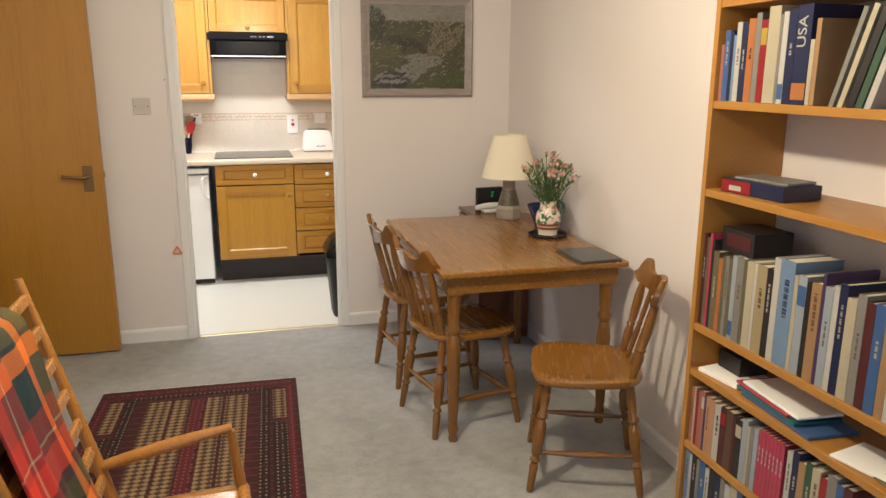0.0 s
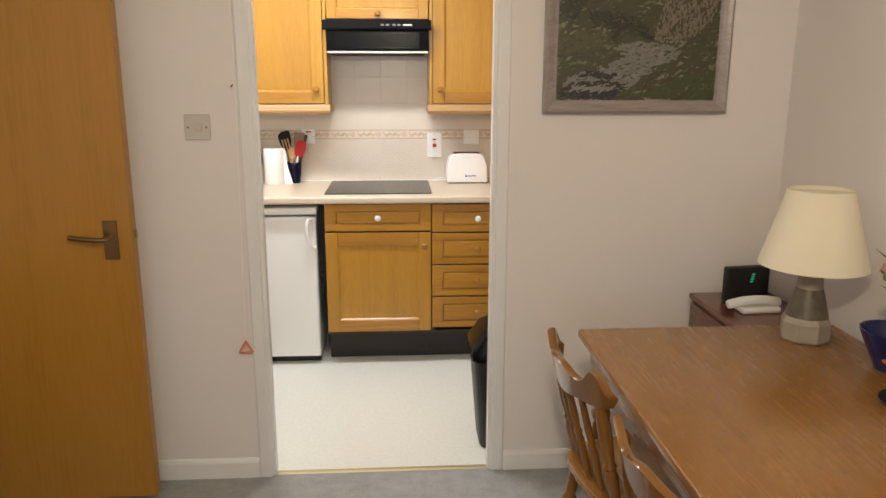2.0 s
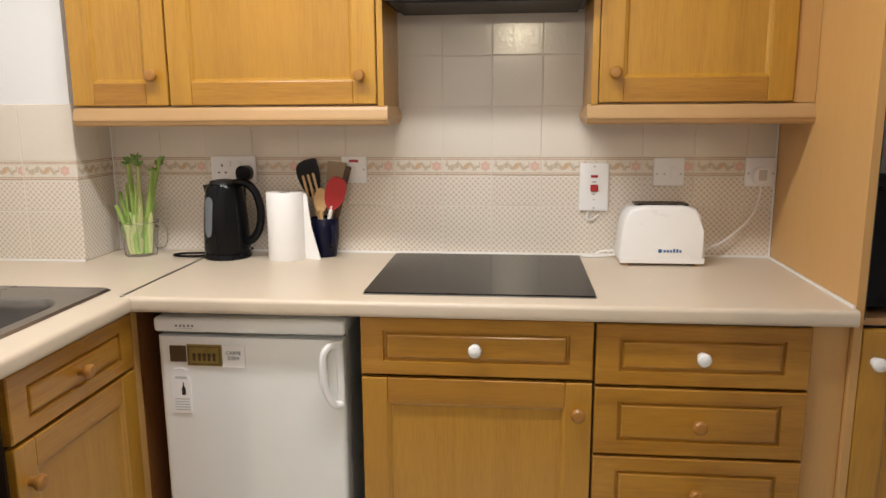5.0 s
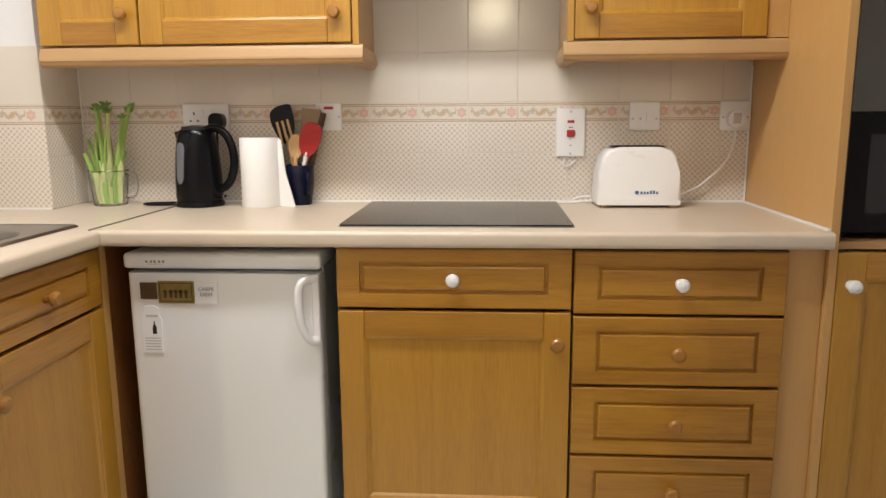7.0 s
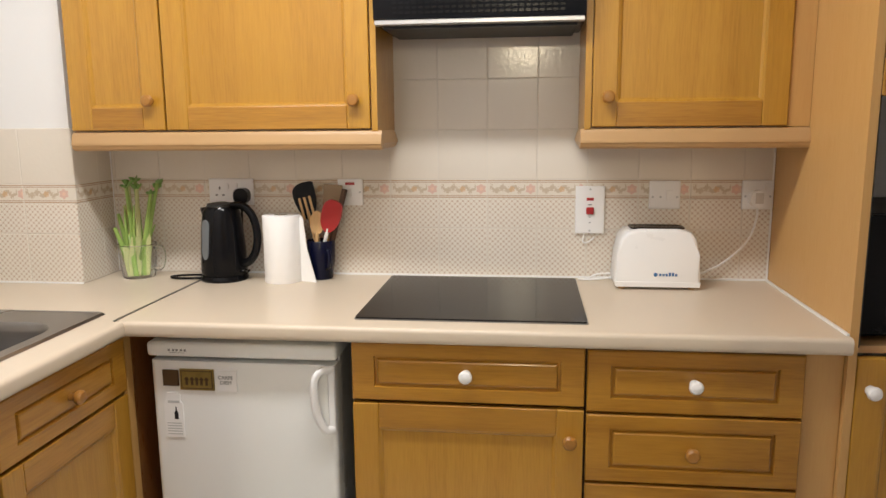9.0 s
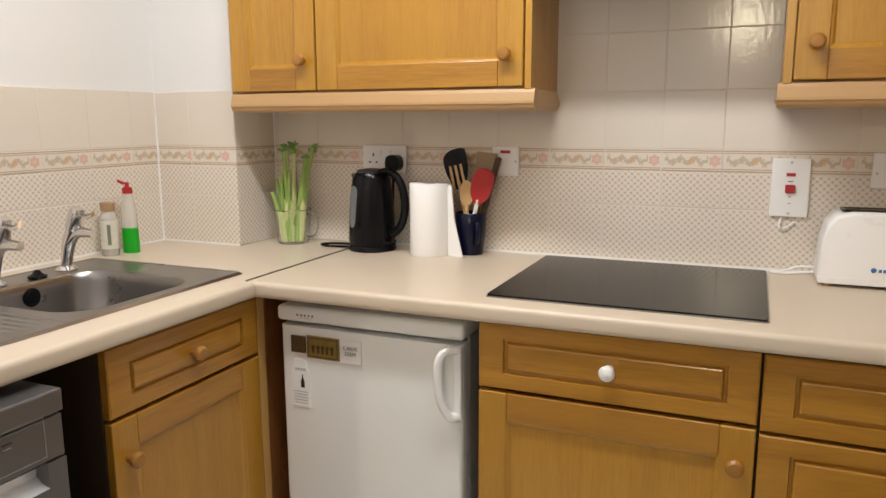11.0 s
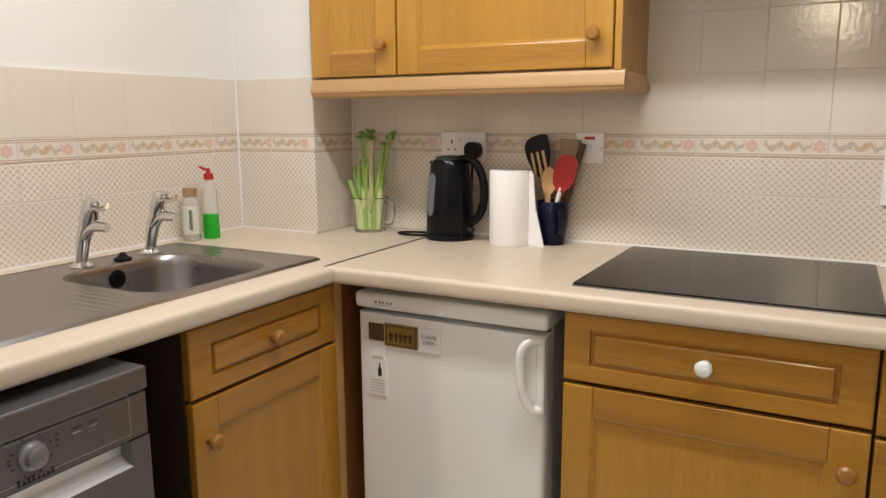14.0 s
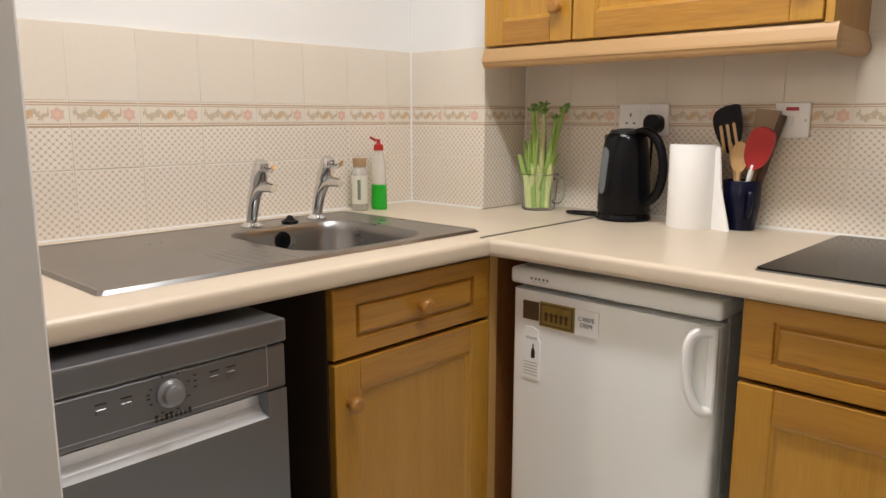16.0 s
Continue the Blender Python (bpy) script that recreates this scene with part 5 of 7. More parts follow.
def daub(name, pts, colour, slope=10.0, count=150, length=0.017):
    """A patch of short thick brush strokes that fills an outline."""
    m, t, b = node_material("paint_" + name)
    r = t.nodes.new("ShaderNodeNewGeometry").outputs["Random Per Island"]
    n = noise_of(t, coords(t), 160.0, 3, 0.7)
    col = ramp(t, r, [(0.0, shade(colour, 0.78)), (0.35, shade(colour, 0.94)), (0.75, colour), (1.0, shade(colour, 1.14))])
    t.links.new(blend(t, calc(t, "MULTIPLY", n, 0.5), col, shade(colour, 0.6)), b.inputs["Base Color"])
    b.inputs["Roughness"].default_value = 0.45
    bumped(t, b, n, 0.5, 0.002)
    jit, bm, done = random.Random(len(name) * 7), bmesh.new(), 0
    xs, zs = [p[0] for p in pts], [p[1] for p in pts]
    while done < count * 1.8:
        x, z = jit.uniform(min(xs), max(xs)), jit.uniform(min(zs), max(zs))
        if not inside(x, z, pts):
            continue
        done += 1
        y = -0.0101 - 0.0000015 * next(stroke_depth)
        a, ln, wd = radians(slope + jit.gauss(0, 22)), length * jit.uniform(0.6, 1.5), length * jit.uniform(0.08, 0.19)
        ca, sa = math.cos(a), math.sin(a)
        shape = [(-0.5, 0.1), (-0.3, 0.9), (0.1, 1.0), (0.45, 0.5), (0.5, -0.2), (0.2, -0.9), (-0.35, -0.8)]
        q = [(x + u_ * ln * ca - v_ * wd * sa, z + u_ * ln * sa + v_ * wd * ca) for u_, v_ in shape]
        q = [(min(max(c, FW), PW - FW), min(max(d, FW), PH - FW)) for c, d in ((k * PW / 0.69, d) for k, d in q)]
        bm.faces.new([bm.verts.new((c, y, d)) for c, d in q])
    ob = part(name, bm, m, u)
    ob["kind"] = "stuff"


daub("brushwork_sky", [(0.05, 0.40), (0.64, 0.40), (0.64, 0.51), (0.05, 0.51)], (0.25, 0.24, 0.22), 5, 420, 0.045)
daub("brushwork_field", [(0.05, 0.05), (0.64, 0.05), (0.64, 0.42), (0.05, 0.42)], (0.085, 0.082, 0.045), 15, 1100, 0.034)
daub("stream", [(0.07, 0.09), (0.30, 0.075), (0.40, 0.16), (0.52, 0.20), (0.45, 0.235), (0.34, 0.245), (0.26, 0.23), (0.30, 0.19), (0.20, 0.15), (0.10, 0.13)], (0.235, 0.225, 0.205), 4, 260, 0.026)
daub("dark_pool", [(0.055, 0.055), (0.28, 0.055), (0.30, 0.10), (0.20, 0.115), (0.09, 0.10)], (0.035, 0.035, 0.036), 2, 90, 0.026)
daub("ripple", [(0.10, 0.085), (0.25, 0.078), (0.28, 0.088), (0.12, 0.095)], (0.26, 0.255, 0.24), 2, 14, 0.03)
daub("shaded_bank", [(0.12, 0.125), (0.24, 0.118), (0.28, 0.135), (0.16, 0.145)], (0.035, 0.035, 0.03), 2, 26, 0.024)
daub("hedge", [(0.055, 0.20), (0.20, 0.22), (0.24, 0.26), (0.15, 0.28), (0.055, 0.27)], (0.12, 0.115, 0.05), 30, 130, 0.016)
daub("bridge", [(0.16, 0.34), (0.24, 0.345), (0.33, 0.325), (0.39, 0.28), (0.40, 0.25), (0.37, 0.25), (0.34, 0.275), (0.30, 0.285), (0.27, 0.27), (0.265, 0.24), (0.25, 0.24), (0.245, 0.29), (0.17, 0.29)], (0.045, 0.037, 0.028), 0, 150, 0.014)
daub("cottage", [(0.40, 0.25), (0.44, 0.42), (0.47, 0.46), (0.53, 0.45), (0.55, 0.36), (0.62, 0.43), (0.63, 0.33), (0.56, 0.27), (0.48, 0.24)], (0.25, 0.205, 0.145), 75, 230, 0.018)
daub("bank", [(0.36, 0.055), (0.635, 0.055), (0.635, 0.15), (0.55, 0.14), (0.46, 0.11)], (0.085, 0.105, 0.042), 60, 200, 0.016)
daub("far_tree", [(0.055, 0.33), (0.12, 0.31), (0.15, 0.38), (0.14, 0.47), (0.055, 0.50)], (0.045, 0.048, 0.028), 50, 150, 0.016)

# ---- dining table ----
TX0, TX1, TY0, TY1, TZ = 1.097, 1.905, 4.557, 5.712, 0.745
u = thing("dining_table", "rectangular stained wooden dining table with turned legs", "table", pose(0, 0, 0))
top = prism(round_rect(TX0, TX1, TY0, TY1, 0.015, 4), TZ - 0.024, TZ, "z")
bmesh.ops.bevel(top, geom=[e for e in top.edges if abs(e.verts[0].co.z - e.verts[1].co.z) < 1e-5], offset=0.006, segments=2, profile=0.5, affect="EDGES")
part("tabletop", top, TABLE_W, u)
i0 = 0.035
for x0, x1, y0, y1 in ((TX0 + i0, TX1 - i0, TY0 + i0, TY0 + i0 + 0.02), (TX0 + i0, TX1 - i0, TY1 - i0 - 0.02, TY1 - i0), (TX0 + i0, TX0 + i0 + 0.02, TY0 + i0 + 0.02, TY1 - i0 - 0.02), (TX1 - i0 - 0.02, TX1 - i0, TY0 + i0 + 0.02, TY1 - i0 - 0.02)):
    part("apron", B(x0, x1, y0, y1, TZ - 0.096, TZ - 0.024), TABLE_W, u)
LEG = [(0.0, 0.0), (0.017, 0.0), (0.020, 0.01), (0.016, 0.03), (0.022, 0.05), (0.022, 0.062), (0.017, 0.075), (0.020, 0.10), (0.027, 0.30), (0.030, 0.40), (0.024, 0.46), (0.020, 0.47), (0.028, 0.485), (0.029, 0.50), (0.022, 0.515), (0.026, 0.56), (0.028, 0.62), (0.030, 0.64), (0.0, 0.64)]
for x in (TX0 + 0.068, TX1 - 0.068):
    for y in (TY0 + 0.068, TY1 - 0.068):
        lg = part("leg", lathe(LEG, 20, (x, y, 0)), CHAIR_W, u, "", True)
        part("leg_block", B(x - 0.030, x + 0.030, y - 0.030, y + 0.030, 0.64, TZ - 0.024, bevel=0.002), TABLE_W, lg)

# ---- dining chairs ----
TURN_LEG = [(0.0, 0.0), (0.011, 0.0), (0.013, 0.02), (0.015, 0.16), (0.017, 0.24), (0.012, 0.265), (0.019, 0.285), (0.019, 0.30), (0.012, 0.325), (0.018, 0.36), (0.022, 0.48), (0.022, 0.60), (0.014, 0.66), (0.021, 0.68), (0.021, 0.70), (0.014, 0.725), (0.017, 0.85), (0.015, 1.0), (0.0, 1.0)]
STRETCH = [(0.0, 0.0), (0.007, 0.0), (0.009, 0.2), (0.014, 0.5), (0.009, 0.8), (0.007, 1.0), (0.0, 1.0)]
SPIN = [(0.0, 0.0), (0.0075, 0.0), (0.010, 0.25), (0.0115, 0.42), (0.008, 0.47), (0.0115, 0.50), (0.008, 0.53), (0.010, 0.65), (0.008, 1.0), (0.0, 1.0)]
POST = [(0.0, 0.0), (0.012, 0.0), (0.015, 0.15), (0.018, 0.3), (0.013, 0.38), (0.018, 0.41), (0.013, 0.44), (0.017, 0.6), (0.018, 0.8), (0.013, 1.0), (0.0, 1.0)]


def dining_chair(m, label):
    """Faces +x; its seat's middle is over the origin."""
    u = thing("dining_chair", label, "chair", m, "chairs round the table")
    n = 28
    seat = bmesh.new()
    rows = []
    for z, k in ((0.412, 0.90), (0.422, 0.98), (0.434, 1.0), (0.444, 0.985), (0.447, 0.94)):
        ring = []
        for i in range(n):
            a = 2 * math.pi * i / n
            c, s = math.cos(a), math.sin(a)
            ex = abs(c) ** 0.55 * (1 if c > 0 else -1)
            ey = abs(s) ** 0.55 * (1 if s > 0 else -1)
            ring.append(seat.verts.new((0.005 + 0.205 * ex * k, (0.205 + 0.018 * ex) * ey * k, z)))
        rows.append(ring)
    for k, dz in ((0.72, -0.008), (0.42, -0.013)):
        ring = []
        for i in range(n):
            v = rows[-1][i].co
            ring.append(seat.verts.new((0.005 + (v.x - 0.005) / 0.94 * k, v.y / 0.94 * k, 0.447 + dz)))
        rows.append(ring)
    for a, b in zip(rows, rows[1:]):
        for i in range(n):
            seat.faces.new((a[i], a[(i + 1) % n], b[(i + 1) % n], b[i]))
    seat.faces.new(rows[0])
    seat.faces.new(rows[-1])
    part("seat", seat, TABLE_W, u, "", True)
    feet = {}
    for sx in (-1, 1):
        for sy in (-1, 1):
            foot = (sx * 0.200, sy * (0.178 if sx < 0 else 0.192), 0.0)
            hip = (sx * 0.145, sy * 0.135, 0.416)
            feet[sx, sy] = (Vector(foot), Vector(hip))
            part("leg", spindle(TURN_LEG, foot, hip, 14), CHAIR_W, u, "", True)

    def on(sx, sy, f):
        a, b = feet[sx, sy]
        return a.lerp(b, f)
    for sy in (-1, 1):
        part("stretcher", spindle(STRETCH, on(-1, sy, 0.36), on(1, sy, 0.36), 10), CHAIR_W, u, "", True)
    part("stretcher", spindle(STRETCH, on(-1, -1, 0.46), on(-1, 1, 0.46), 10), CHAIR_W, u, "", True)
    part("stretcher", spindle(STRETCH, on(1, -1, 0.30), on(1, 1, 0.30), 10), CHAIR_W, u, "", True)
    # crest rail with scrolled ears, bowed in plan
    crest = bmesh.new()
    cols = []
    k = 32
    for i in range(k + 1):
        s = -1 + 2 * i / k
        y = s * 0.188
        ear = math.exp(-((abs(s) - 0.84) / 0.17) ** 2)
        mid = math.exp(-(s / 0.34) ** 2)
        up = 0.768 + 0.048 * ear + 0.022 * mid
        lo = 0.715 - 0.012 * mid + 0.004 * ear
        if abs(s) > 0.86:
            e = math.sqrt(max(0.0, 1 - ((abs(s) - 0.86) / 0.14) ** 2))
            c = (up + lo) / 2 + 0.012
            up, lo = c + (up - c) * (0.22 + 0.78 * e), c + (lo - c) * (0.22 + 0.78 * e)
        back = -0.205 - 0.048 * (1 - s * s)
        th = 0.011
        cols.append([crest.verts.new((back + dx, y, z)) for dx, z in ((th - (up - 0.76) * 0.25, up - 0.003), (th * 0.5 - (up - 0.76) * 0.25, up), (-th * 0.5 - (up - 0.76) * 0.25, up), (-th - (up - 0.76) * 0.25, up - 0.003), (-th + 0.012, lo), (th + 0.012, lo))])
    for a, b in zip(cols, cols[1:]):
        for j in range(6):
            crest.faces.new((a[j], a[(j + 1) % 6], b[(j + 1) % 6], b[j]))
    crest.faces.new(cols[0])
    crest.faces.new(cols[-1])
    part("crest_rail", crest, CHAIR_W, u, "", True)
    for i, y in enumerate((-0.150, -0.075, 0.0, 0.075, 0.150)):
        s = y / 0.188
        topx = -0.193 - 0.048 * (1 - s * s)
        outer = i in (0, 4)
        part("back_post" if outer else "spindle", spindle(POST if outer else SPIN, (-0.165 + 0.02 * abs(s), y * 0.93, 0.436), (topx, y, 0.722), 12), CHAIR_W, u, "", True)
    return u


c1 = dining_chair(pose(1.258, 4.868, 0, 0, 0, 11), "honey-stained spindle-back dining chair tucked under the table")
copy_thing(c1, pose(1.226, 5.395, 0, 0, 0, 7))
c3 = copy_thing(c1, pose(1.590, 4.283, 0, 0, 0, 158))
c3["label"] = "honey-stained spindle-back dining chair pulled out beside the wall"

# ---- on the table ----
u = thing("table_lamp", "table lamp with stoneware base and cream shade, unlit", "table lamp", pose(1.745, 5.588, TZ + 0.001))
STONE_W = plain("grey_stoneware", (0.34, 0.29, 0.235), 0.5, var=0.16, scale=40)
STONE_D = plain("brown_stoneware", (0.13, 0.105, 0.075), 0.4, var=0.8, scale=48)
part("foot", lathe([(0, 0), (0.066, 0), (0.069, 0.006), (0.069, 0.055), (0.060, 0.072), (0, 0.072)], 8), STONE_W, u)
part("body", lathe([(0, 0.0715), (0.059, 0.0715), (0.052, 0.10), (0.041, 0.14), (0.036, 0.155), (0, 0.155)], 24), STONE_D, u, "brown glazed leaf band", True)
part("neck", lathe([(0, 0.1545), (0.0355, 0.1545), (0.033, 0.19), (0.036, 0.215), (0.030, 0.222), (0, 0.222)], 24), STONE_W, u, "", True)
part("stem", lathe([(0, 0.2215), (0.009, 0.2215), (0.009, 0.30), (0, 0.30)], 12), BRASS, u)
part("shade", lathe([(0.148, 0.222), (0.087, 0.440), (0.0855, 0.4395), (0.1465, 0.222), (0.148, 0.222)], 48), CREAM_F, u, "cream fabric shade", True)
part("shade_ring", lathe([(0.0845, 0.4385), (0.0875, 0.4385), (0.0875, 0.4415), (0.0845, 0.4415), (0.0845, 0.4385)], 36), CREAM_F, u)
part("diffuser", lathe([(0, 0.428), (0.0875, 0.428), (0.0875, 0.430), (0, 0.430)], 36), CREAM_F, u)

u = thing("vase", "painted pottery vase with red bands and a handle", "vase", pose(1.772, 5.115, TZ + 0.009) @ Matrix.Scale(0.88, 4))
POT = plain("cream_pottery", (0.74, 0.68, 0.56), 0.25, var=0.06, scale=20, coat=0.3)
m, t, b = node_material("painted_pottery")
v = coords(t)
n1, n2 = noise_of(t, v, 34.0, 2, 0.5, 1.0), noise_of(t, v, 46.0, 2, 0.5, 0.4)
col = blend(t, calc(t, "GREATER_THAN", n1, 0.54), (0.72, 0.66, 0.55), (0.05, 0.14, 0.06))
col = blend(t, calc(t, "GREATER_THAN", n2, 0.60), col, (0.55, 0.16, 0.10))
t.links.new(col, b.inputs["Base Color"])
b.inputs["Roughness"].default_value = 0.25
PAINTED = m
part("foot", lathe([(0, 0), (0.052, 0), (0.050, 0.006), (0.056, 0.030), (0, 0.030)], 30), POT, u, "", True)
part("cream_band", lathe([(0, 0.0452), (0.0603, 0.0452), (0.0625, 0.052), (0, 0.052)], 30), POT, u, "", True)
part("red_band", lathe([(0, 0.0298), (0.0555, 0.0298), (0.0600, 0.045), (0.0618, 0.052), (0.0668, 0.066), (0, 0.066)], 30), plain("brown_red_slip", (0.28, 0.06, 0.035), 0.3, var=0.3, scale=80), u, "red-brown bands", True)
part("body", lathe([(0, 0.0658), (0.0672, 0.0658), (0.068, 0.090), (0.062, 0.118), (0.047, 0.142), (0.043, 0.165), (0.050, 0.185), (0.046, 0.186), (0.039, 0.165), (0.0, 0.16)], 30), PAINTED, u, "cream body with painted green and red flowers", True)
part("handle", tube(curve_points([(0.045, -0.012, 0.172), (0.072, -0.018, 0.172), (0.082, -0.02, 0.14), (0.068, -0.017, 0.11)], 6), 0.0085, 10), plain("green_glaze", (0.04, 0.13, 0.07), 0.25, var=0.2), u, "green glazed handle", True)
u = thing("vase_tray", "dark round tray under the vase", "tray", pose(1.772, 5.115, TZ + 0.0005))
part("tray", lathe([(0, 0), (0.088, 0), (0.096, 0.010), (0.093, 0.0105), (0.086, 0.006), (0, 0.006)], 36), plain("dark_lacquer", (0.015, 0.014, 0.02), 0.25), u, "", True)

u = thing("carnations", "bunch of pink carnations with thin green stems", "flowers", pose(1.772, 5.115, TZ + 0.145))
STEM = plain("stem_green", (0.075, 0.15, 0.045), 0.55, var=0.25, scale=40)
PINK = plain("pink_petal", (0.78, 0.46, 0.42), 0.6, var=0.25, scale=60, each=0.5)
BUD = plain("bud_green", (0.17, 0.25, 0.08), 0.55, var=0.25, scale=40)
rnd = random.Random(11)
for i in range(34):
    a = i * 2.4
    r = 0.125 * math.sqrt((i + 0.5) / 34)
    topz = 0.235 - 0.55 * r + rnd.uniform(-0.035, 0.025)
    tip = Vector((r * math.cos(a) * 1.08 + rnd.uniform(-0.01, 0.01), r * math.sin(a) + rnd.uniform(-0.01, 0.01), topz))
    foot = Vector((tip.x * 0.18, tip.y * 0.18, -0.02))
    bend = foot.lerp(tip, 0.55) + Vector((rnd.uniform(-0.012, 0.012), rnd.uniform(-0.012, 0.012), 0.012))
    st = part("stem", tube(curve_points([foot, bend, tip], 4), 0.0017, 5), STEM, u)
    if i % 7 < 4:
        fl = bmesh.new()
        size = rnd.uniform(0.012, 0.021)
        for k in range(13):
            b_, e_ = rnd.uniform(0, 6.28), rnd.uniform(0.2, 1.35)
            d = Vector((math.cos(b_) * math.cos(e_), math.sin(b_) * math.cos(e_), math.sin(e_)))
            sd = d.orthogonal().normalized()
            p = tip + d * 0.002
            q = [fl.verts.new(p), fl.verts.new(p + d * size * 0.7 + sd * size * 0.55), fl.verts.new(p + d * size * 1.05 + sd * 0.25 * size), fl.verts.new(p + d * size * 0.95 - sd * 0.2 * size), fl.verts.new(p + d * size * 0.7 - sd * size * 0.55)]
            fl.faces.new(q)
        part("petals", fl, PINK, st)
    part("bud", spindle([(0, 0), (0.0035, 0.1), (0.0065, 0.6), (0.005, 1.0), (0, 1.0)], tip - Vector((0, 0, 0.016)), tip + Vector((0, 0, 0.003)), 8), BUD, st)
    lf = bmesh.new()
    for k in range(10):
        p = foot.lerp(tip, 0.12 + 0.085 * k)
        b_ = rnd.uniform(0, 6.28)
        d = Vector((math.cos(b_), math.sin(b_), 0.45 + rnd.random() * 0.7)).normalized()
        sd = d.cross(Vector((0, 0, 1))).normalized() * 0.0034
        ln = rnd.uniform(0.035, 0.078)
        mid = p + d * ln * 0.5 + Vector((0, 0, 0.004))
        q = [lf.verts.new(x) for x in (p, mid + sd, p + d * ln, mid - sd)]
        lf.faces.new(q)
    part("leaves", lf, STEM, st)

u = thing("fruit_bowl", "dark cobalt blue glazed bowl on the table", "bowl", pose(1.845, 5.345, TZ + 0.001))
part("bowl", lathe([(0, 0), (0.040, 0), (0.042, 0.006), (0.060, 0.045), (0.082, 0.098), (0.085, 0.108), (0.081, 0.107), (0.056, 0.048), (0.036, 0.010), (0, 0.010)], 36), BLUE_G, u, "", True)
for i, (x, y) in enumerate(((-0.02, -0.02), (0.03, 0.012))):
    p = thing("fruit", "small red-orange fruit in the blue bowl", "fruit", pose(1.845 + x, 5.345 + y, TZ + 0.012), "fruit in the bowl")
    part("flesh", lathe([(0, 0), (0.016, 0.004), (0.030, 0.025), (0.032, 0.040), (0.024, 0.058), (0.006, 0.063), (0, 0.060)], 20), plain("fruit_skin", (0.55, 0.16, 0.05), 0.4, var=0.2, scale=30), p, "", True)

u = thing("tablet", "dark tablet in a slim case lying on the table", "tablet", pose(1.776, 4.686, TZ + 0.001, 0, 0, 3))
part("case", prism(round_rect(-0.096, 0.096, -0.122, 0.122, 0.010, 4), 0, 0.008, "z"), plain("brown_case", (0.06, 0.045, 0.035), 0.55), u)
part("screen", prism(round_rect(-0.088, 0.088, -0.114, 0.114, 0.006, 4), 0.008, 0.0094, "z"), plain("grey_screen", (0.055, 0.062, 0.062), 0.22), u, "dull grey screen")

# ---- telephone stand in the corner ----
u = thing("telephone_cabinet", "small dark mahogany cabinet in the corner", "cabinet", pose(1.64, 5.735, 0))
part("body", B(0.012, 0.298, 0.01, 0.445, 0.05, 0.69), MAHOG, u)
part("top", B(0, 0.305, 0, 0.452, 0.69, 0.71, bevel=0.004, seg=2), MAHOG, u)
part("base", B(0.004, 0.30, 0.004, 0.448, 0, 0.05, bevel=0.003), MAHOG, u)
dr = part("drawer", B(0.0, 0.012, 0.02, 0.435, 0.56, 0.68, bevel=0.002), MAHOG, u)
part("handle", tube(curve_points([(0.0, 0.17, 0.625), (-0.018, 0.18, 0.62), (-0.020, 0.228, 0.612), (-0.018, 0.276, 0.62), (0.0, 0.286, 0.625)], 5), 0.0035, 8), BRASS, dr, "brass drop handle", True)
dr = part("door", B(0.0, 0.012, 0.02, 0.435, 0.06, 0.55, bevel=0.002), MAHOG, u)
part("knob", lathe([(0, 0), (0.009, 0), (0.007, 0.01), (0, 0.012)], 12, (-0.006, 0.39, 0.33)), BRASS, dr)

u = thing("router", "dark grey broadband router with green digits, upright", "router", pose(1.800, 6.075, 0.7105, 0, 0, 8))
part("case", B(-0.085, 0.085, -0.012, 0.018, 0.0, 0.128, bevel=0.006, seg=2), BLACK_S, u)
m, t, b = node_material("green_led")
b.inputs["Emission Color"].default_value, b.inputs["Emission Strength"].default_value = (0.05, 1.0, 0.45, 1), 0.45
b.inputs["Base Color"].default_value = (0.02, 0.2, 0.1, 1)
for i in range(4):
    part("led", B(0.006 + 0.002 * i, 0.017 + 0.002 * i, -0.0135, -0.0115, 0.072 + i * 0.009, 0.0755 + i * 0.009), m, u, "green indicator light")
u = thing("telephone", "white cordless telephone handset lying on the cabinet", "telephone", pose(1.765, 5.945, 0.7105, 0, 0, 4))
part("cradle", B(-0.05, 0.09, -0.03, 0.035, 0, 0.022, bevel=0.008, seg=3), WHITE_P, u, "", True)
hs = curve_points([(-0.095, -0.004, 0.030), (-0.03, -0.004, 0.042), (0.04, -0.004, 0.042), (0.095, -0.004, 0.034)], 5)
part("handset", tube(hs, [0.014] + [0.017] * (len(hs) - 2) + [0.015], 12, flat=0.75), WHITE_P, u, "", True)

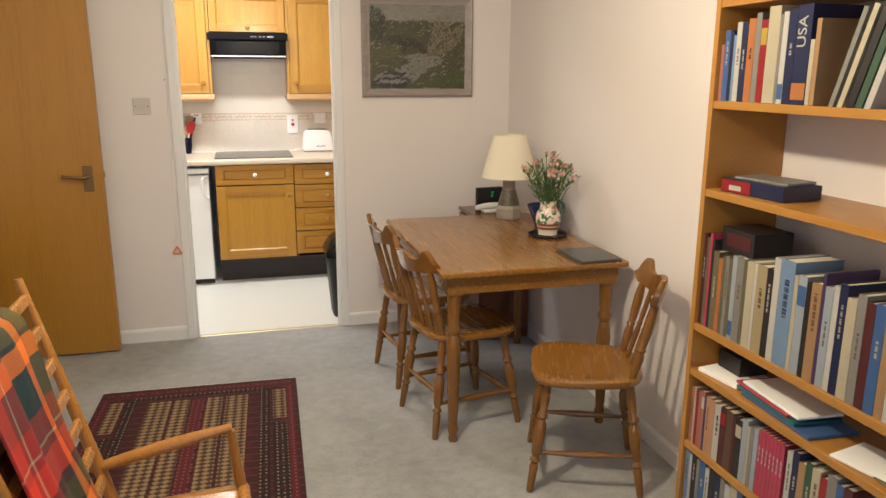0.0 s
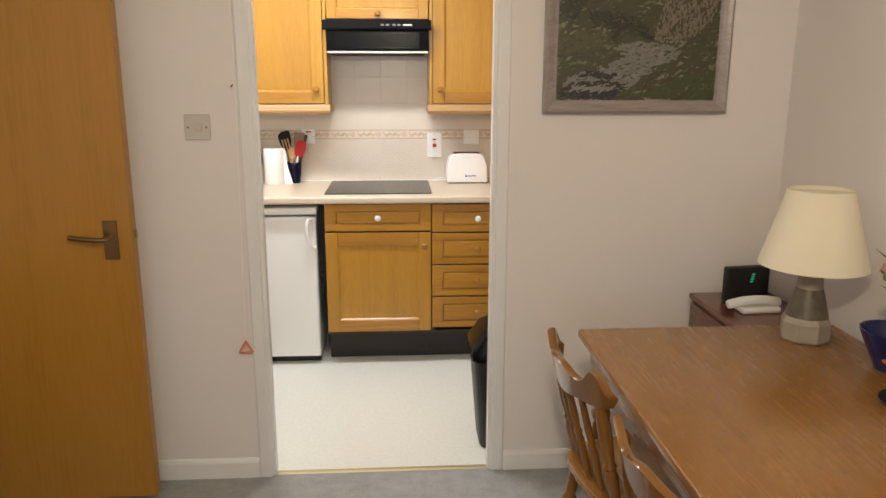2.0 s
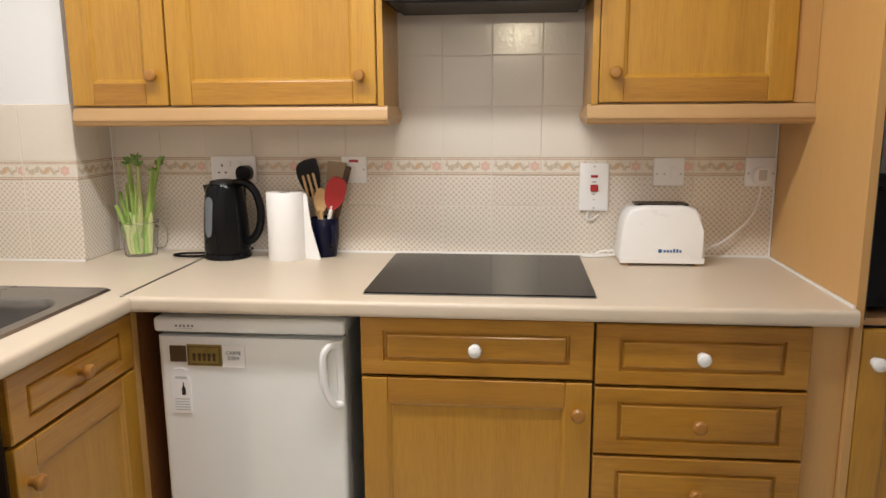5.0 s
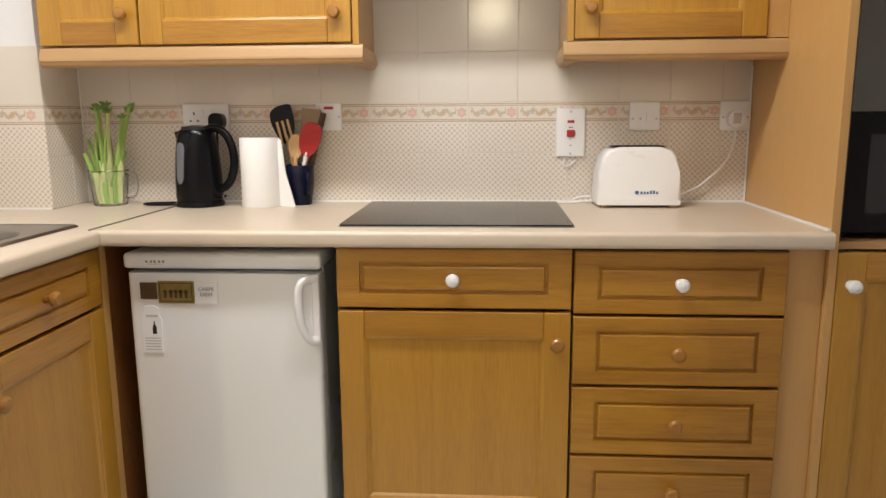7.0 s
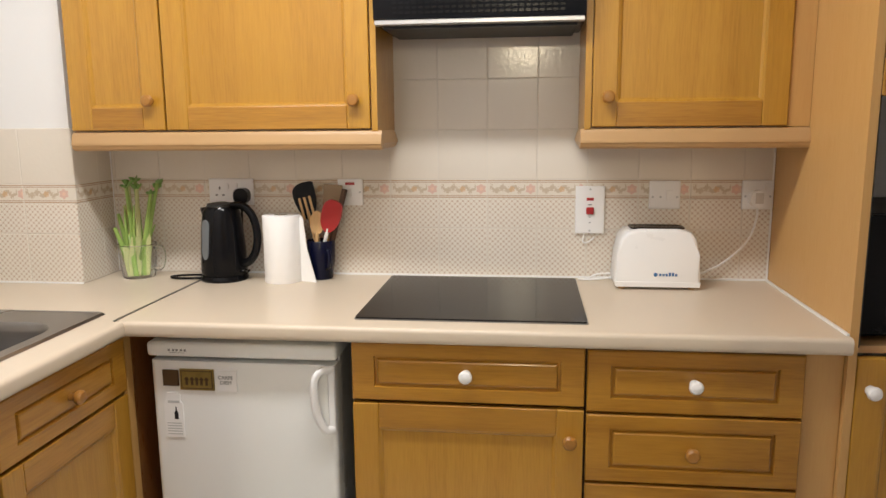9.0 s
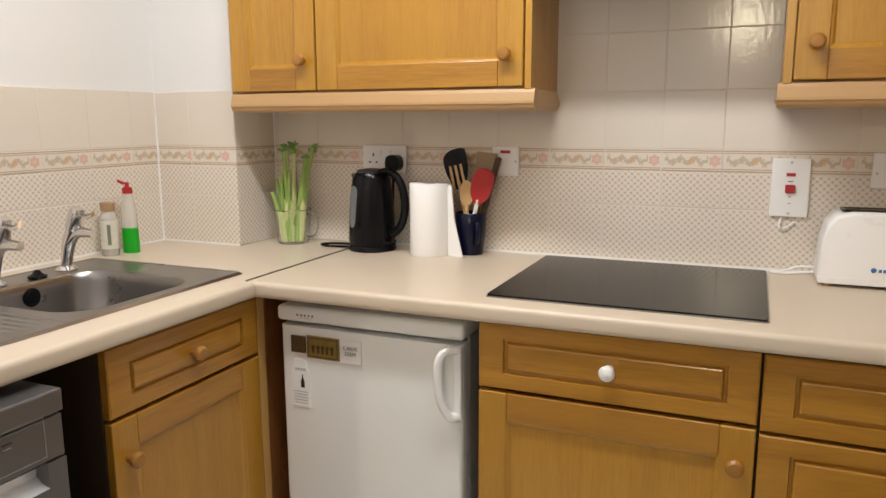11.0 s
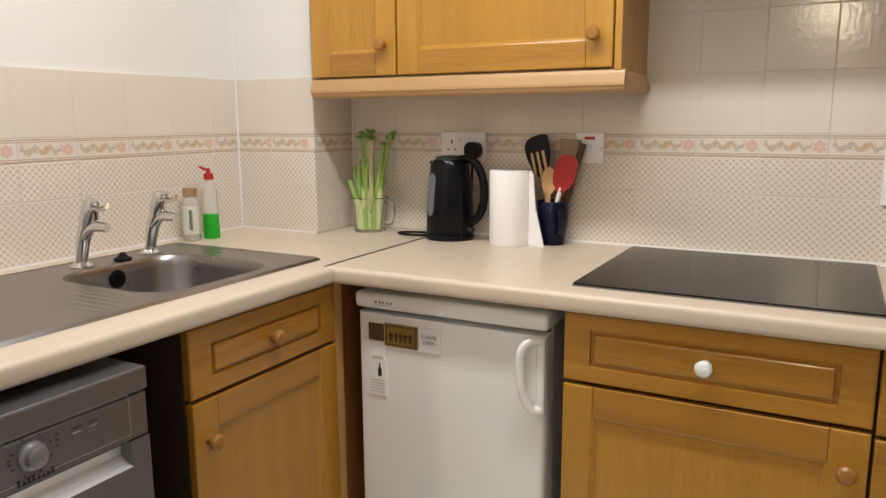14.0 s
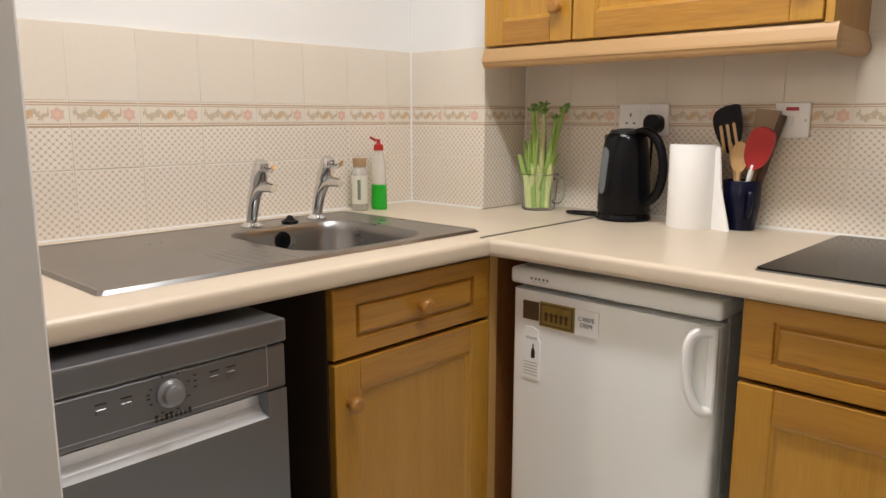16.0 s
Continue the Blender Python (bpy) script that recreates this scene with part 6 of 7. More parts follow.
# ---- sideboard ----
u = thing("sideboard", "polished brown wooden sideboard with drawer over doors", "sideboard", pose(-0.785, 4.30, 0))
part("body", B(-0.43, -0.014, 0.01, 1.12, 0.06, 0.675), SIDE_W, u)
part("top", B(-0.44, 0.006, -0.004, 1.135, 0.675, 0.70, bevel=0.004, seg=2), SIDE_W, u)
part("plinth", B(-0.42, -0.03, 0.02, 1.11, 0, 0.06), PLINTH_M, u)
part("end_post", B(-0.04, 0.0, 1.085, 1.125, 0.0, 0.675, bevel=0.004), SIDE_W, u)
for i in range(2):
    y0 = 0.02 + i * 0.535
    d = part("drawer", B(-0.0135, 0.0, y0, y0 + 0.52, 0.545, 0.660, bevel=0.003), SIDE_W, u)
    part("handle", tube(curve_points([(0.0, y0 + 0.2, 0.605), (0.018, y0 + 0.22, 0.60), (0.018, y0 + 0.30, 0.60), (0.0, y0 + 0.32, 0.605)], 4), 0.004, 8), BRASS, d, "", True)
    d = part("door", B(-0.0135, -0.002, y0, y0 + 0.52, 0.07, 0.530, bevel=0.003), SIDE_W, u)
    part("panel", B(-0.004, 0.004, y0 + 0.06, y0 + 0.46, 0.13, 0.47, bevel=0.004), SIDE_W, d)

# ---- rug ----
def rug_material(name, base, accent, pale, kind):
    m, t, b = node_material(name)
    v = coords(t)
    sep = t.nodes.new("ShaderNodeSeparateXYZ")
    t.links.new(v, sep.inputs[0])
    x, y = sep.outputs[0], sep.outputs[1]

    def tri(s, p):
        return calc(t, "ABSOLUTE", calc(t, "SUBTRACT", calc(t, "FRACT", calc(t, "DIVIDE", calc(t, "ADD", s, 10.0), p)), 0.5))
    n = noise_of(t, v, 260.0, 2)
    col = blend(t, noise_of(t, v, 9.0, 3), shade(base, 0.75), shade(base, 1.2))
    if kind == "motif":
        fig = calc(t, "LESS_THAN", calc(t, "ADD", calc(t, "MULTIPLY", tri(x, 0.035), 1.0), calc(t, "MULTIPLY", tri(y, 0.030), 0.9)), 0.47)
        bar = calc(t, "LESS_THAN", tri(y, 0.030), 0.11)
        core = calc(t, "LESS_THAN", calc(t, "ADD", tri(x, 0.0175), tri(y, 0.020)), 0.26)
        col = blend(t, calc(t, "MULTIPLY", fig, 0.9), col, accent)
        col = blend(t, calc(t, "MULTIPLY", bar, 0.7), col, accent)
        col = blend(t, calc(t, "MULTIPLY", core, 0.45), col, pale)
    if kind == "dots":
        d = calc(t, "LESS_THAN", calc(t, "ADD", tri(x, 0.022), tri(y, 0.026)), 0.26)
        col = blend(t, calc(t, "MULTIPLY", d, 0.75), col, pale)
        e = calc(t, "LESS_THAN", calc(t, "ADD", tri(x, 0.068), tri(y, 0.09)), 0.22)
        col = blend(t, calc(t, "MULTIPLY", e, 0.9), col, accent)
    if kind == "field":
        e = calc(t, "LESS_THAN", calc(t, "ADD", tri(x, 0.075), tri(y, 0.11)), 0.26)
        col = blend(t, calc(t, "MULTIPLY", e, 0.65), col, accent)
        l = calc(t, "LESS_THAN", tri(y, 0.055), 0.05)
        col = blend(t, calc(t, "MULTIPLY", l, 0.5), col, pale)
    t.links.new(blend(t, calc(t, "MULTIPLY", n, 0.35), col, shade(base, 0.5)), b.inputs["Base Color"])
    b.inputs["Roughness"].default_value = 0.95
    bumped(t, b, n, 0.6, 0.003)
    return m


DEEP, DARK, BUFF, CRIM = (0.050, 0.006, 0.009), (0.013, 0.005, 0.007), (0.31, 0.205, 0.105), (0.10, 0.008, 0.015)
RUG_F = rug_material("rug_dark_field", DEEP, CRIM, (0.16, 0.09, 0.06), "field")
RUG_M = rug_material("rug_buff_motif", BUFF, DARK, (0.13, 0.02, 0.02), "motif")
RUG_D = rug_material("rug_dotted_band", DARK, DEEP, (0.40, 0.27, 0.17), "dots")
RUG_C = rug_material("rug_crimson_band", CRIM, DARK, (0.26, 0.10, 0.08), "dots")
u = thing("rug", "dark red and buff patterned wool rug with a fringe", "rug", pose(0.088, 4.40, 0.0005, 0, 0, -2))
RW, RL = 0.450, 1.06
part("woven_field", B(-RW, RW, -RL, RL, 0.0, 0.009, bevel=0.003), RUG_F, u)


def strip(x0, x1, y0, y1, material, h=0.0098):
    part("band", B(x0, x1, y0, y1, 0.0085, h), material, u)


for s in (-1, 1):
    a, b_ = sorted((s * 0.335, s * 0.395))
    strip(a, b_, 0.62, 0.93, RUG_M)
    strip(a, b_, -0.93, -0.62, RUG_M)
    strip(a, b_, -0.58, 0.58, RUG_D)
    a, b_ = sorted((s * 0.278, s * 0.322))
    strip(a, b_, -0.95, 0.95, RUG_D)
    a, b_ = sorted((s * 0.402, s * 0.428))
    strip(a, b_, -0.98, 0.98, RUG_C)
    a, b_ = sorted((s * 0.122, s * 0.222))
    strip(a, b_, -0.90, 0.90, RUG_M)
    a, b_ = sorted((s * 0.038, s * 0.108))
    strip(a, b_, -0.90, 0.90, RUG_M)
    strip(-0.30, 0.30, *sorted((s * 0.935, s * 0.965)), RUG_D, 0.0094)
    strip(-0.42, 0.42, *sorted((s * 0.99, s * 1.02)), RUG_C, 0.0094)
strip(-0.030, 0.030, -0.90, 0.90, RUG_C)
fr = bmesh.new()
rnd = random.Random(2)
for s in (-1, 1):
    for i in range(230):
        x = -RW + 0.004 + i * (2 * RW - 0.008) / 229
        y = s * RL
        e = rnd.uniform(0.010, 0.022)
        q = [fr.verts.new(p) for p in ((x - 0.0021, y, 0.006), (x + 0.0021, y, 0.006), (x + 0.0022, y + s * e, 0.0025), (x - 0.0016, y + s * e * rnd.uniform(0.85, 1.1), 0.0025))]
        fr.faces.new(q)
fo = part("fringe", fr, plain("cream_wool", (0.78, 0.70, 0.60), 0.95), u)
fo["kind"] = "stuff"

# ---- rocking chair with a tartan blanket ----
u = thing("rocking_chair", "orange-toned wooden slat-back rocking chair", "rocking chair", pose(0, 0, 0))
YF, YN = 3.78, 3.28


def post_x(z):
    return -0.137 + (1.01 - z) * 0.250


for y in (YF, YN):
    bm = tube([(post_x(1.025), y, 1.025), (post_x(0.7), y, 0.7), (post_x(0.40), y, 0.40), (0.035, y, 0.10)], [0.010, 0.015, 0.018, 0.014], 10, flat=0.8)
    part("back_post", bm, ROCK_W, u, "", True)
    arm = curve_points([(-0.032, y, 0.515), (0.10, y, 0.545), (0.22, y, 0.570), (0.315, y, 0.588)], 5)
    part("arm", tube(arm, [0.012 + 0.006 * math.sin(math.pi * min(1, i / 13)) for i in range(len(arm))], 10, flat=0.75), ROCK_W, u, "", True)
    part("front_leg", tube([(0.312, y, 0.578), (0.325, y, 0.45), (0.345, y, 0.28), (0.36, y, 0.075)], [0.011, 0.015, 0.017, 0.013], 10), ROCK_W, u, "", True)
    rk = [(-0.32 + 0.11 * i, y, 0.022 + 0.35 * (-0.32 + 0.11 * i - 0.16) ** 2) for i in range(9)]
    part("rocker", tube(rk, 0.020, 8, flat=0.9), ROCK_W, u, "", True)
    part("seat_rail", tube([(0.005, y, 0.385), (0.335, y, 0.405)], 0.015, 10), ROCK_W, u, "", True)
for z in (0.975, 0.895, 0.812, 0.730, 0.650, 0.570, 0.49):
    x = post_x(z)
    bm = B(-0.008, 0.008, YN + 0.005, YF - 0.005, -0.014, 0.014, bevel=0.004)
    bmesh.ops.transform(bm, matrix=pose(x, 0, z, 0, -14, 0), verts=bm.verts)
    part("slat", bm, ROCK_W, u)
part("front_rail", tube([(0.335, YN, 0.405), (0.345, (YN + YF) / 2, 0.412), (0.335, YF, 0.405)], 0.017, 10), ROCK_W, u, "", True)
part("seat", B(0.0, 0.335, YN + 0.012, YF - 0.012, 0.392, 0.412, bevel=0.006), ROCK_W, u)

m, t, b = node_material("tartan_wool")
uvn = t.nodes.new("ShaderNodeUVMap").outputs[0]
sep = t.nodes.new("ShaderNodeSeparateXYZ")
t.links.new(uvn, sep.inputs[0])


def sett(s):
    f = calc(t, "FRACT", calc(t, "DIVIDE", s, 0.38))
    n = t.nodes.new("ShaderNodeValToRGB")
    n.color_ramp.interpolation = "CONSTANT"
    stops = [(0.0, (0.72, 0.04, 0.02)), (0.17, (0.30, 0.022, 0.025)), (0.22, (0.42, 0.36, 0.28)), (0.235, (0.30, 0.022, 0.025)), (0.38, (0.012, 0.035, 0.045)), (0.62, (0.80, 0.19, 0.02)), (0.75, (0.02, 0.02, 0.02)), (0.78, (0.11, 0.085, 0.03)), (0.92, (0.10, 0.02, 0.03))]
    e = n.color_ramp.elements
    while len(e) < len(stops):
        e.new(0.99)
    for el, (p, c) in zip(e, stops):
        el.position, el.color = p, (*shade(c, 0.8), 1)
    t.links.new(f, n.inputs[0])
    return n.outputs[0]


wv = calc(t, "GREATER_THAN", calc(t, "FRACT", calc(t, "MULTIPLY", calc(t, "ADD", sep.outputs[0], sep.outputs[1]), 180.0)), 0.5)
mixf = calc(t, "ADD", calc(t, "MULTIPLY", wv, 0.2), 0.40)
t.links.new(blend(t, mixf, sett(sep.outputs[0]), sett(calc(t, "ADD", sep.outputs[1], 0.12))), b.inputs["Base Color"])
b.inputs["Roughness"].default_value = 0.95
bumped(t, b, noise_of(t, uvn, 420.0, 2), 0.5, 0.003)
TARTAN = m

bl = thing("tartan_blanket", "red, orange and green tartan wool blanket over the chair back", "blanket", pose(0, 0, 0))
line = [(post_x(0.42) + 0.030, 0.42), (post_x(0.55) + 0.030, 0.55), (post_x(0.70) + 0.028, 0.70), (post_x(0.85) + 0.027, 0.85), (post_x(0.95) + 0.025, 0.95), (post_x(0.985) + 0.012, 0.990), (post_x(0.99) - 0.006, 1.0), (post_x(0.985) - 0.022, 0.985), (post_x(0.95) - 0.026, 0.94), (post_x(0.80) - 0.028, 0.80), (post_x(0.62) - 0.030, 0.62)]
pts = curve_points([(x, 0, z) for x, z in line], 4)
bm = bmesh.new()
uvl = bm.loops.layers.uv.new("UVMap")
nx, rows, run = 20, [], 0.0
rnd = random.Random(8)
for i, p in enumerate(pts):
    if i:
        run += (p - pts[i - 1]).length
    row = []
    for j in range(nx + 1):
        s = j / nx
        y = YN + 0.015 + s * (0.318 + 0.012 * math.sin(run * 14))
        fold = 0.005 * math.sin(s * 17 + run * 5) + 0.003 * math.sin(s * 31 - run * 9)
        v = bm.verts.new((p.x + fold * 0.9 + (0.003 if i < 20 else -0.003), y, p.z + fold * 0.3))
        row.append((v, (s * 0.33, run)))
    rows.append(row)
for a, b_ in zip(rows, rows[1:]):
    for j in range(nx):
        q = (a[j], a[j + 1], b_[j + 1], b_[j])
        f = bm.faces.new([k[0] for k in q])
        for lp, k in zip(f.loops, q):
            lp[uvl].uv = k[1]
ob = part("wool", bm, TARTAN, bl, "", True)
sol = ob.modifiers.new("thickness", "SOLIDIFY")
sol.thickness, sol.offset = 0.006, 0.0

# ---- bookcase and books ----
SFX, SBX, SY0, SY1 = 1.693, 1.953, 2.50, 3.81
BOARDS = (0.151, 0.362, 0.608, 0.755, 1.17, 1.424, 1.7, 1.967)
u = thing("bookcase", "tall open oak-veneer bookcase full of books", "bookcase", pose(0, 0, 0))
part("side_panel", B(SFX, SBX, SY1 - 0.020, SY1, 0, 2.02, bevel=0.001), SHELF_W, u)
part("side_panel", B(SFX, SBX, SY0, SY0 + 0.020, 0, 2.02, bevel=0.001), SHELF_W, u)
for z in BOARDS:
    part("shelf", B(SFX + 0.002, SBX, SY0 + 0.0205, SY1 - 0.0205, z - 0.022, z, bevel=0.001), SHELF_W, u)
part("plinth", B(SFX + 0.02, SBX, SY0 + 0.0205, SY1 - 0.0205, 0, 0.128), SHELF_W, u)
PAGES = plain("book_pages", (0.66, 0.60, 0.48), 0.9, var=0.12, scale=120)
COVERS = {}
NAMED = dict(salmon=(0.55, 0.22, 0.16), blue=(0.07, 0.17, 0.42), navy=(0.014, 0.025, 0.10), white=(0.72, 0.70, 0.66), orange=(0.60, 0.22, 0.07), peach=(0.66, 0.36, 0.22), grey=(0.32, 0.31, 0.29), red=(0.42, 0.02, 0.03), yellow=(0.66, 0.48, 0.08), cream=(0.66, 0.59, 0.44), buff=(0.52, 0.42, 0.25), dark=(0.03, 0.027, 0.03), green=(0.06, 0.13, 0.08), sky=(0.24, 0.38, 0.60), pale=(0.46, 0.52, 0.60), maroon=(0.12, 0.025, 0.03), brown=(0.16, 0.085, 0.05), tan=(0.50, 0.30, 0.15), pink=(0.62, 0.07, 0.14), olive=(0.20, 0.18, 0.11), teal=(0.03, 0.20, 0.21), purple=(0.10, 0.05, 0.16))


def cover_of(c):
    if c not in COVERS:
        COVERS[c] = plain("cover_" + c, shade(NAMED[c], 0.62), 0.42, var=0.14, scale=25, coat=0.1)
    return COVERS[c]


def book(y1, width, h, depth, colour, z, mark="", lean=0.0):
    """A book standing with its spine to the room; y1 is its far side."""
    u = thing("book", "%s book standing on a shelf" % {"dark": "black", "pale": "pale blue-grey", "sky": "light blue"}.get(colour, colour), "book", pose(SFX + 0.012, y1, z + 0.0005, lean), "books on the shelves")
    c = 0.0022
    bm = bmesh.new()
    prof = [(0.0, -width), (0.0, 0.0), (depth, 0.0), (depth, -c), (0.004, -c), (0.004, -width + c), (depth, -width + c), (depth, -width)]
    prism(prof, 0, h, "z", bm)
    cv = part("cover", bm, cover_of(colour), u)
    part("page_block", B(0.0041, depth - 0.004, -width + c + 0.0002, -c - 0.0002, 0.003, h - 0.003), PAGES, u)
    if mark and width > 0.012:
        w0, w1 = -width * 0.72, -width * 0.28
        bm = bmesh.new()
        if mark.startswith("b"):
            box(bm, -0.0006, 0.001, -width + 0.001, -0.001, h * 0.70, h * 0.90)
        elif mark.startswith("f"):
            box(bm, -0.0006, 0.001, -width + 0.001, -0.001, h * 0.05, h * 0.22)
        else:
            zz, k = h * (0.42 + 0.1 * ((int(width * 1000) * 5) % 3) / 2), int(width * 1000)
            end = h * (0.66 + 0.08 * (k % 4))
            w0, w1 = -width * (0.60 + 0.04 * (k % 3)), -width * (0.38 - 0.03 * (k % 2))
            while zz < end:
                ln = (0.003, 0.0045, 0.002, 0.006, 0.0035)[k % 5]
                box(bm, -0.0006, 0.001, w0, w1, zz, zz + ln)
                zz += ln + (0.0015, 0.0015, 0.005)[k % 3]
                k += 1
        ink = mark[1:] or ("cream" if sum(NAMED[colour]) < 0.9 else "brown")
        part("title_block", bm, cover_of(ink), cv)["kind"] = "stuff"
    return u


def shelf_row(z, y, text, depth=0.155):
    """Books side by side from y towards the camera: colour, width in mm, height in mm, mark."""
    for item in text.split():
        f = item.split(",")
        wdt, hgt = int(f[1]) * 0.936 / 1000, int(f[2]) * 0.936 / 1000
        book(y, wdt, hgt, depth - 0.012 * ((int(f[1]) * 7) % 5) / 4, f[0], z, f[3] if len(f) > 3 else "")
        y -= wdt + 0.0012
    return y


Y0 = SY1 - 0.024
y = shelf_row(1.424, Y0, "salmon,14,165 blue,24,205,t navy,14,200 sky,10,190 white,22,225,t navy,26,222,twhite orange,30,232,tdark grey,22,245 red,26,225,byellow cream,46,258 grey,10,235 white,20,240,fblue navy,30,245,twhite")
usa = book(y, 0.049, 0.236, 0.15, "navy", 1.424, "forange")
lettering("spine_lettering", "USA", pose(-0.0008, -0.022, 0.173, 90, -90, -90), 0.041, cover_of("white"), usa)
y -= 0.0515
y = shelf_row(1.424, y, "cream,14,165 tan,16,215")
for i, (c, hh, wd, ln) in enumerate((("grey", 0.245, 0.014, 18), ("cream", 0.25, 0.016, 18), ("dark", 0.24, 0.022, 18), ("green", 0.23, 0.02, 18), ("white", 0.235, 0.018, 18))):
    book(y - 0.047 - i * 0.026, wd * 0.936, hh * 0.936, 0.15, c, 1.4244999999999999, "", ln)
shelf_row(1.424, y - 0.30, "navy,28,230,t maroon,22,220 cream,30,240,t blue,25,215 red,20,225 grey,30,238,t green,24,220 white,22,230,t")
y = shelf_row(0.755, Y0, "maroon,14,300,twhite olive,12,290 pink,12,305,twhite dark,10,288 olive,26,255,t orange,20,238 olive,12,250 grey,16,252,t olive,14,250 pale,20,262,fblue grey,30,262,t olive,14,256 cream,30,262 white,12,262 buff,40,262,t dark,24,262,twhite white,24,300 sky,54,302,tnavy cream,14,270 pale,30,275,bblue dark,16,262 tan,34,268,t purple,10,300 pale,26,270,t white,18,280 navy,24,290,t cream,30,262 grey,26,280,t maroon,26,268 blue,30,272,t tan,24,262 white,28,290,t")
y = shelf_row(0.362, Y0, "salmon,16,196,t cream,10,200 red,12,190,twhite salmon,14,198 salmon,16,205,bwhite purple,8,190 peach,20,196,t peach,24,194 white,28,190,tdark maroon,26,196,bred brown,34,196 maroon,12,192 dark,28,190,bcream pale,24,205 cream,10,190 grey,16,196 pale,18,202")
for i in range(7):
    shelf_row(0.362, y - 0.001 - i * 0.0143, "pink,14,205,twhite")
shelf_row(0.362, y - 0.112, "white,20,200,t navy,22,210,t tan,25,190 green,22,205,t cream,28,200,t red,22,190 grey,30,210,t blue,22,200 maroon,26,205,t")
shelf_row(0.151, Y0, "sky,20,190,t white,14,186 dark,24,192,twhite grey,16,185 blue,30,196,t white,20,180,t dark,26,190 navy,30,195,t grey,22,188 white,26,180,t cream,30,190 blue,24,196,t dark,28,190 red,22,186,t white,24,180 navy,26,195,t brown,30,190 grey,26,188,t cream,24,192 dark,30,186")
shelf_row(1.7, Y0, "navy,26,220,t cream,30,235 red,22,210,t grey,30,225 white,24,240,t brown,34,220 blue,26,215,t dark,30,232 tan,26,220 green,24,228,t cream,30,236 maroon,28,220,t grey,22,210 navy,30,230,t")


def flat_pack(name, label, category, x, y, z, sx, sy, h, material, turn=0.0):
    u = thing(name, label, category, pose(x, y, z + 0.0006, 0, 0, turn))
    return u, part("body", B(-sx / 2, sx / 2, -sy / 2, sy / 2, 0, h, bevel=0.0015), material, u)


u, p = flat_pack("board_game_box", "red and navy board game box lying flat", "box", 1.791, 3.637, 1.170, 0.135, 0.229, 0.0393, cover_of("navy"), 6)
part("end_label", B(-0.0685, -0.066, 0.0, 0.112, 0.003, 0.036), cover_of("red"), u, "red printed end")
part("white_patch", B(-0.0694, -0.068, 0.035, 0.080, 0.008, 0.022), cover_of("white"), u)
part("top_print", B(-0.05, 0.05, -0.10, 0.10, 0.0392, 0.0400), cover_of("olive"), u)
flat_pack("notebook", "thin blue notebook on the game box", "notebook", 1.797, 3.627, 1.210, 0.110, 0.178, 0.0075, cover_of("grey"), 10)
u, p = flat_pack("black_box", "black box file lying on the books", "box", 1.795, 3.670, 0.996, 0.130, 0.140, 0.0702, cover_of("dark"), 0)
part("label_frame", B(-0.0662, -0.0648, -0.058, 0.048, 0.018, 0.056), cover_of("maroon"), u, "dark red label")
flat_pack("paper_stack", "stack of white papers on a shelf", "papers", 1.783, 3.693, 0.608, 0.140, 0.159, 0.0112, PAPER_W, 8)
flat_pack("navy_folder", "navy blue folder lying on a shelf", "folder", 1.785, 3.431, 0.608, 0.150, 0.281, 0.0094, cover_of("blue"), -3)
flat_pack("green_folder", "green folder lying on the navy folder", "folder", 1.787, 3.473, 0.618, 0.145, 0.253, 0.0084, cover_of("teal"), -4)
flat_pack("red_folder", "red-edged folder on the green one", "folder", 1.789, 3.492, 0.628, 0.142, 0.234, 0.0075, cover_of("pink"), -5)
flat_pack("loose_papers", "white loose papers on top of the folders", "papers", 1.790, 3.464, 0.636, 0.135, 0.243, 0.0075, PAPER_W, -4)
flat_pack("black_case", "small black case at the back of the shelf", "case", 1.820, 3.707, 0.620, 0.100, 0.103, 0.0562, cover_of("dark"), 0)
flat_pack("leaflets", "folded white leaflets on a shelf", "papers", 1.780, 3.141, 0.608, 0.130, 0.187, 0.0075, PAPER_W, 12)
flat_pack("magazine", "green-covered magazine on a shelf", "magazine", 1.775, 3.038, 0.608, 0.130, 0.178, 0.0056, cover_of("olive"), -8)

# ---- wall tiles, piece by piece ----
TILE_MESHES = {}


def tile_mesh(w, h, material):
    key = (round(w, 4), round(h, 4), material.name)
    if key not in TILE_MESHES:
        g, t, c = 0.0008, 0.008, 0.0012
        bm = bmesh.new()
        lo = [bm.verts.new(p) for p in ((g, 0, g), (w - g, 0, g), (w - g, 0, h - g), (g, 0, h - g))]
        mid = [bm.verts.new(p) for p in ((g, -t + c, g), (w - g, -t + c, g), (w - g, -t + c, h - g), (g, -t + c, h - g))]
        hi = [bm.verts.new(p) for p in ((g + c, -t, g + c), (w - g - c, -t, g + c), (w - g - c, -t, h - g - c), (g + c, -t, h - g - c))]
        for a, b in ((lo, mid), (mid, hi)):
            for n in range(4):
                bm.faces.new((a[n], a[(n + 1) % 4], b[(n + 1) % 4], b[n]))
        bm.faces.new(hi)
        bmesh.ops.recalc_face_normals(bm, faces=bm.faces)
        me = bpy.data.meshes.new("tile")
        bm.to_mesh(me)
        bm.free()
        me.materials.append(material)
        TILE_MESHES[key] = me
    return TILE_MESHES[key]


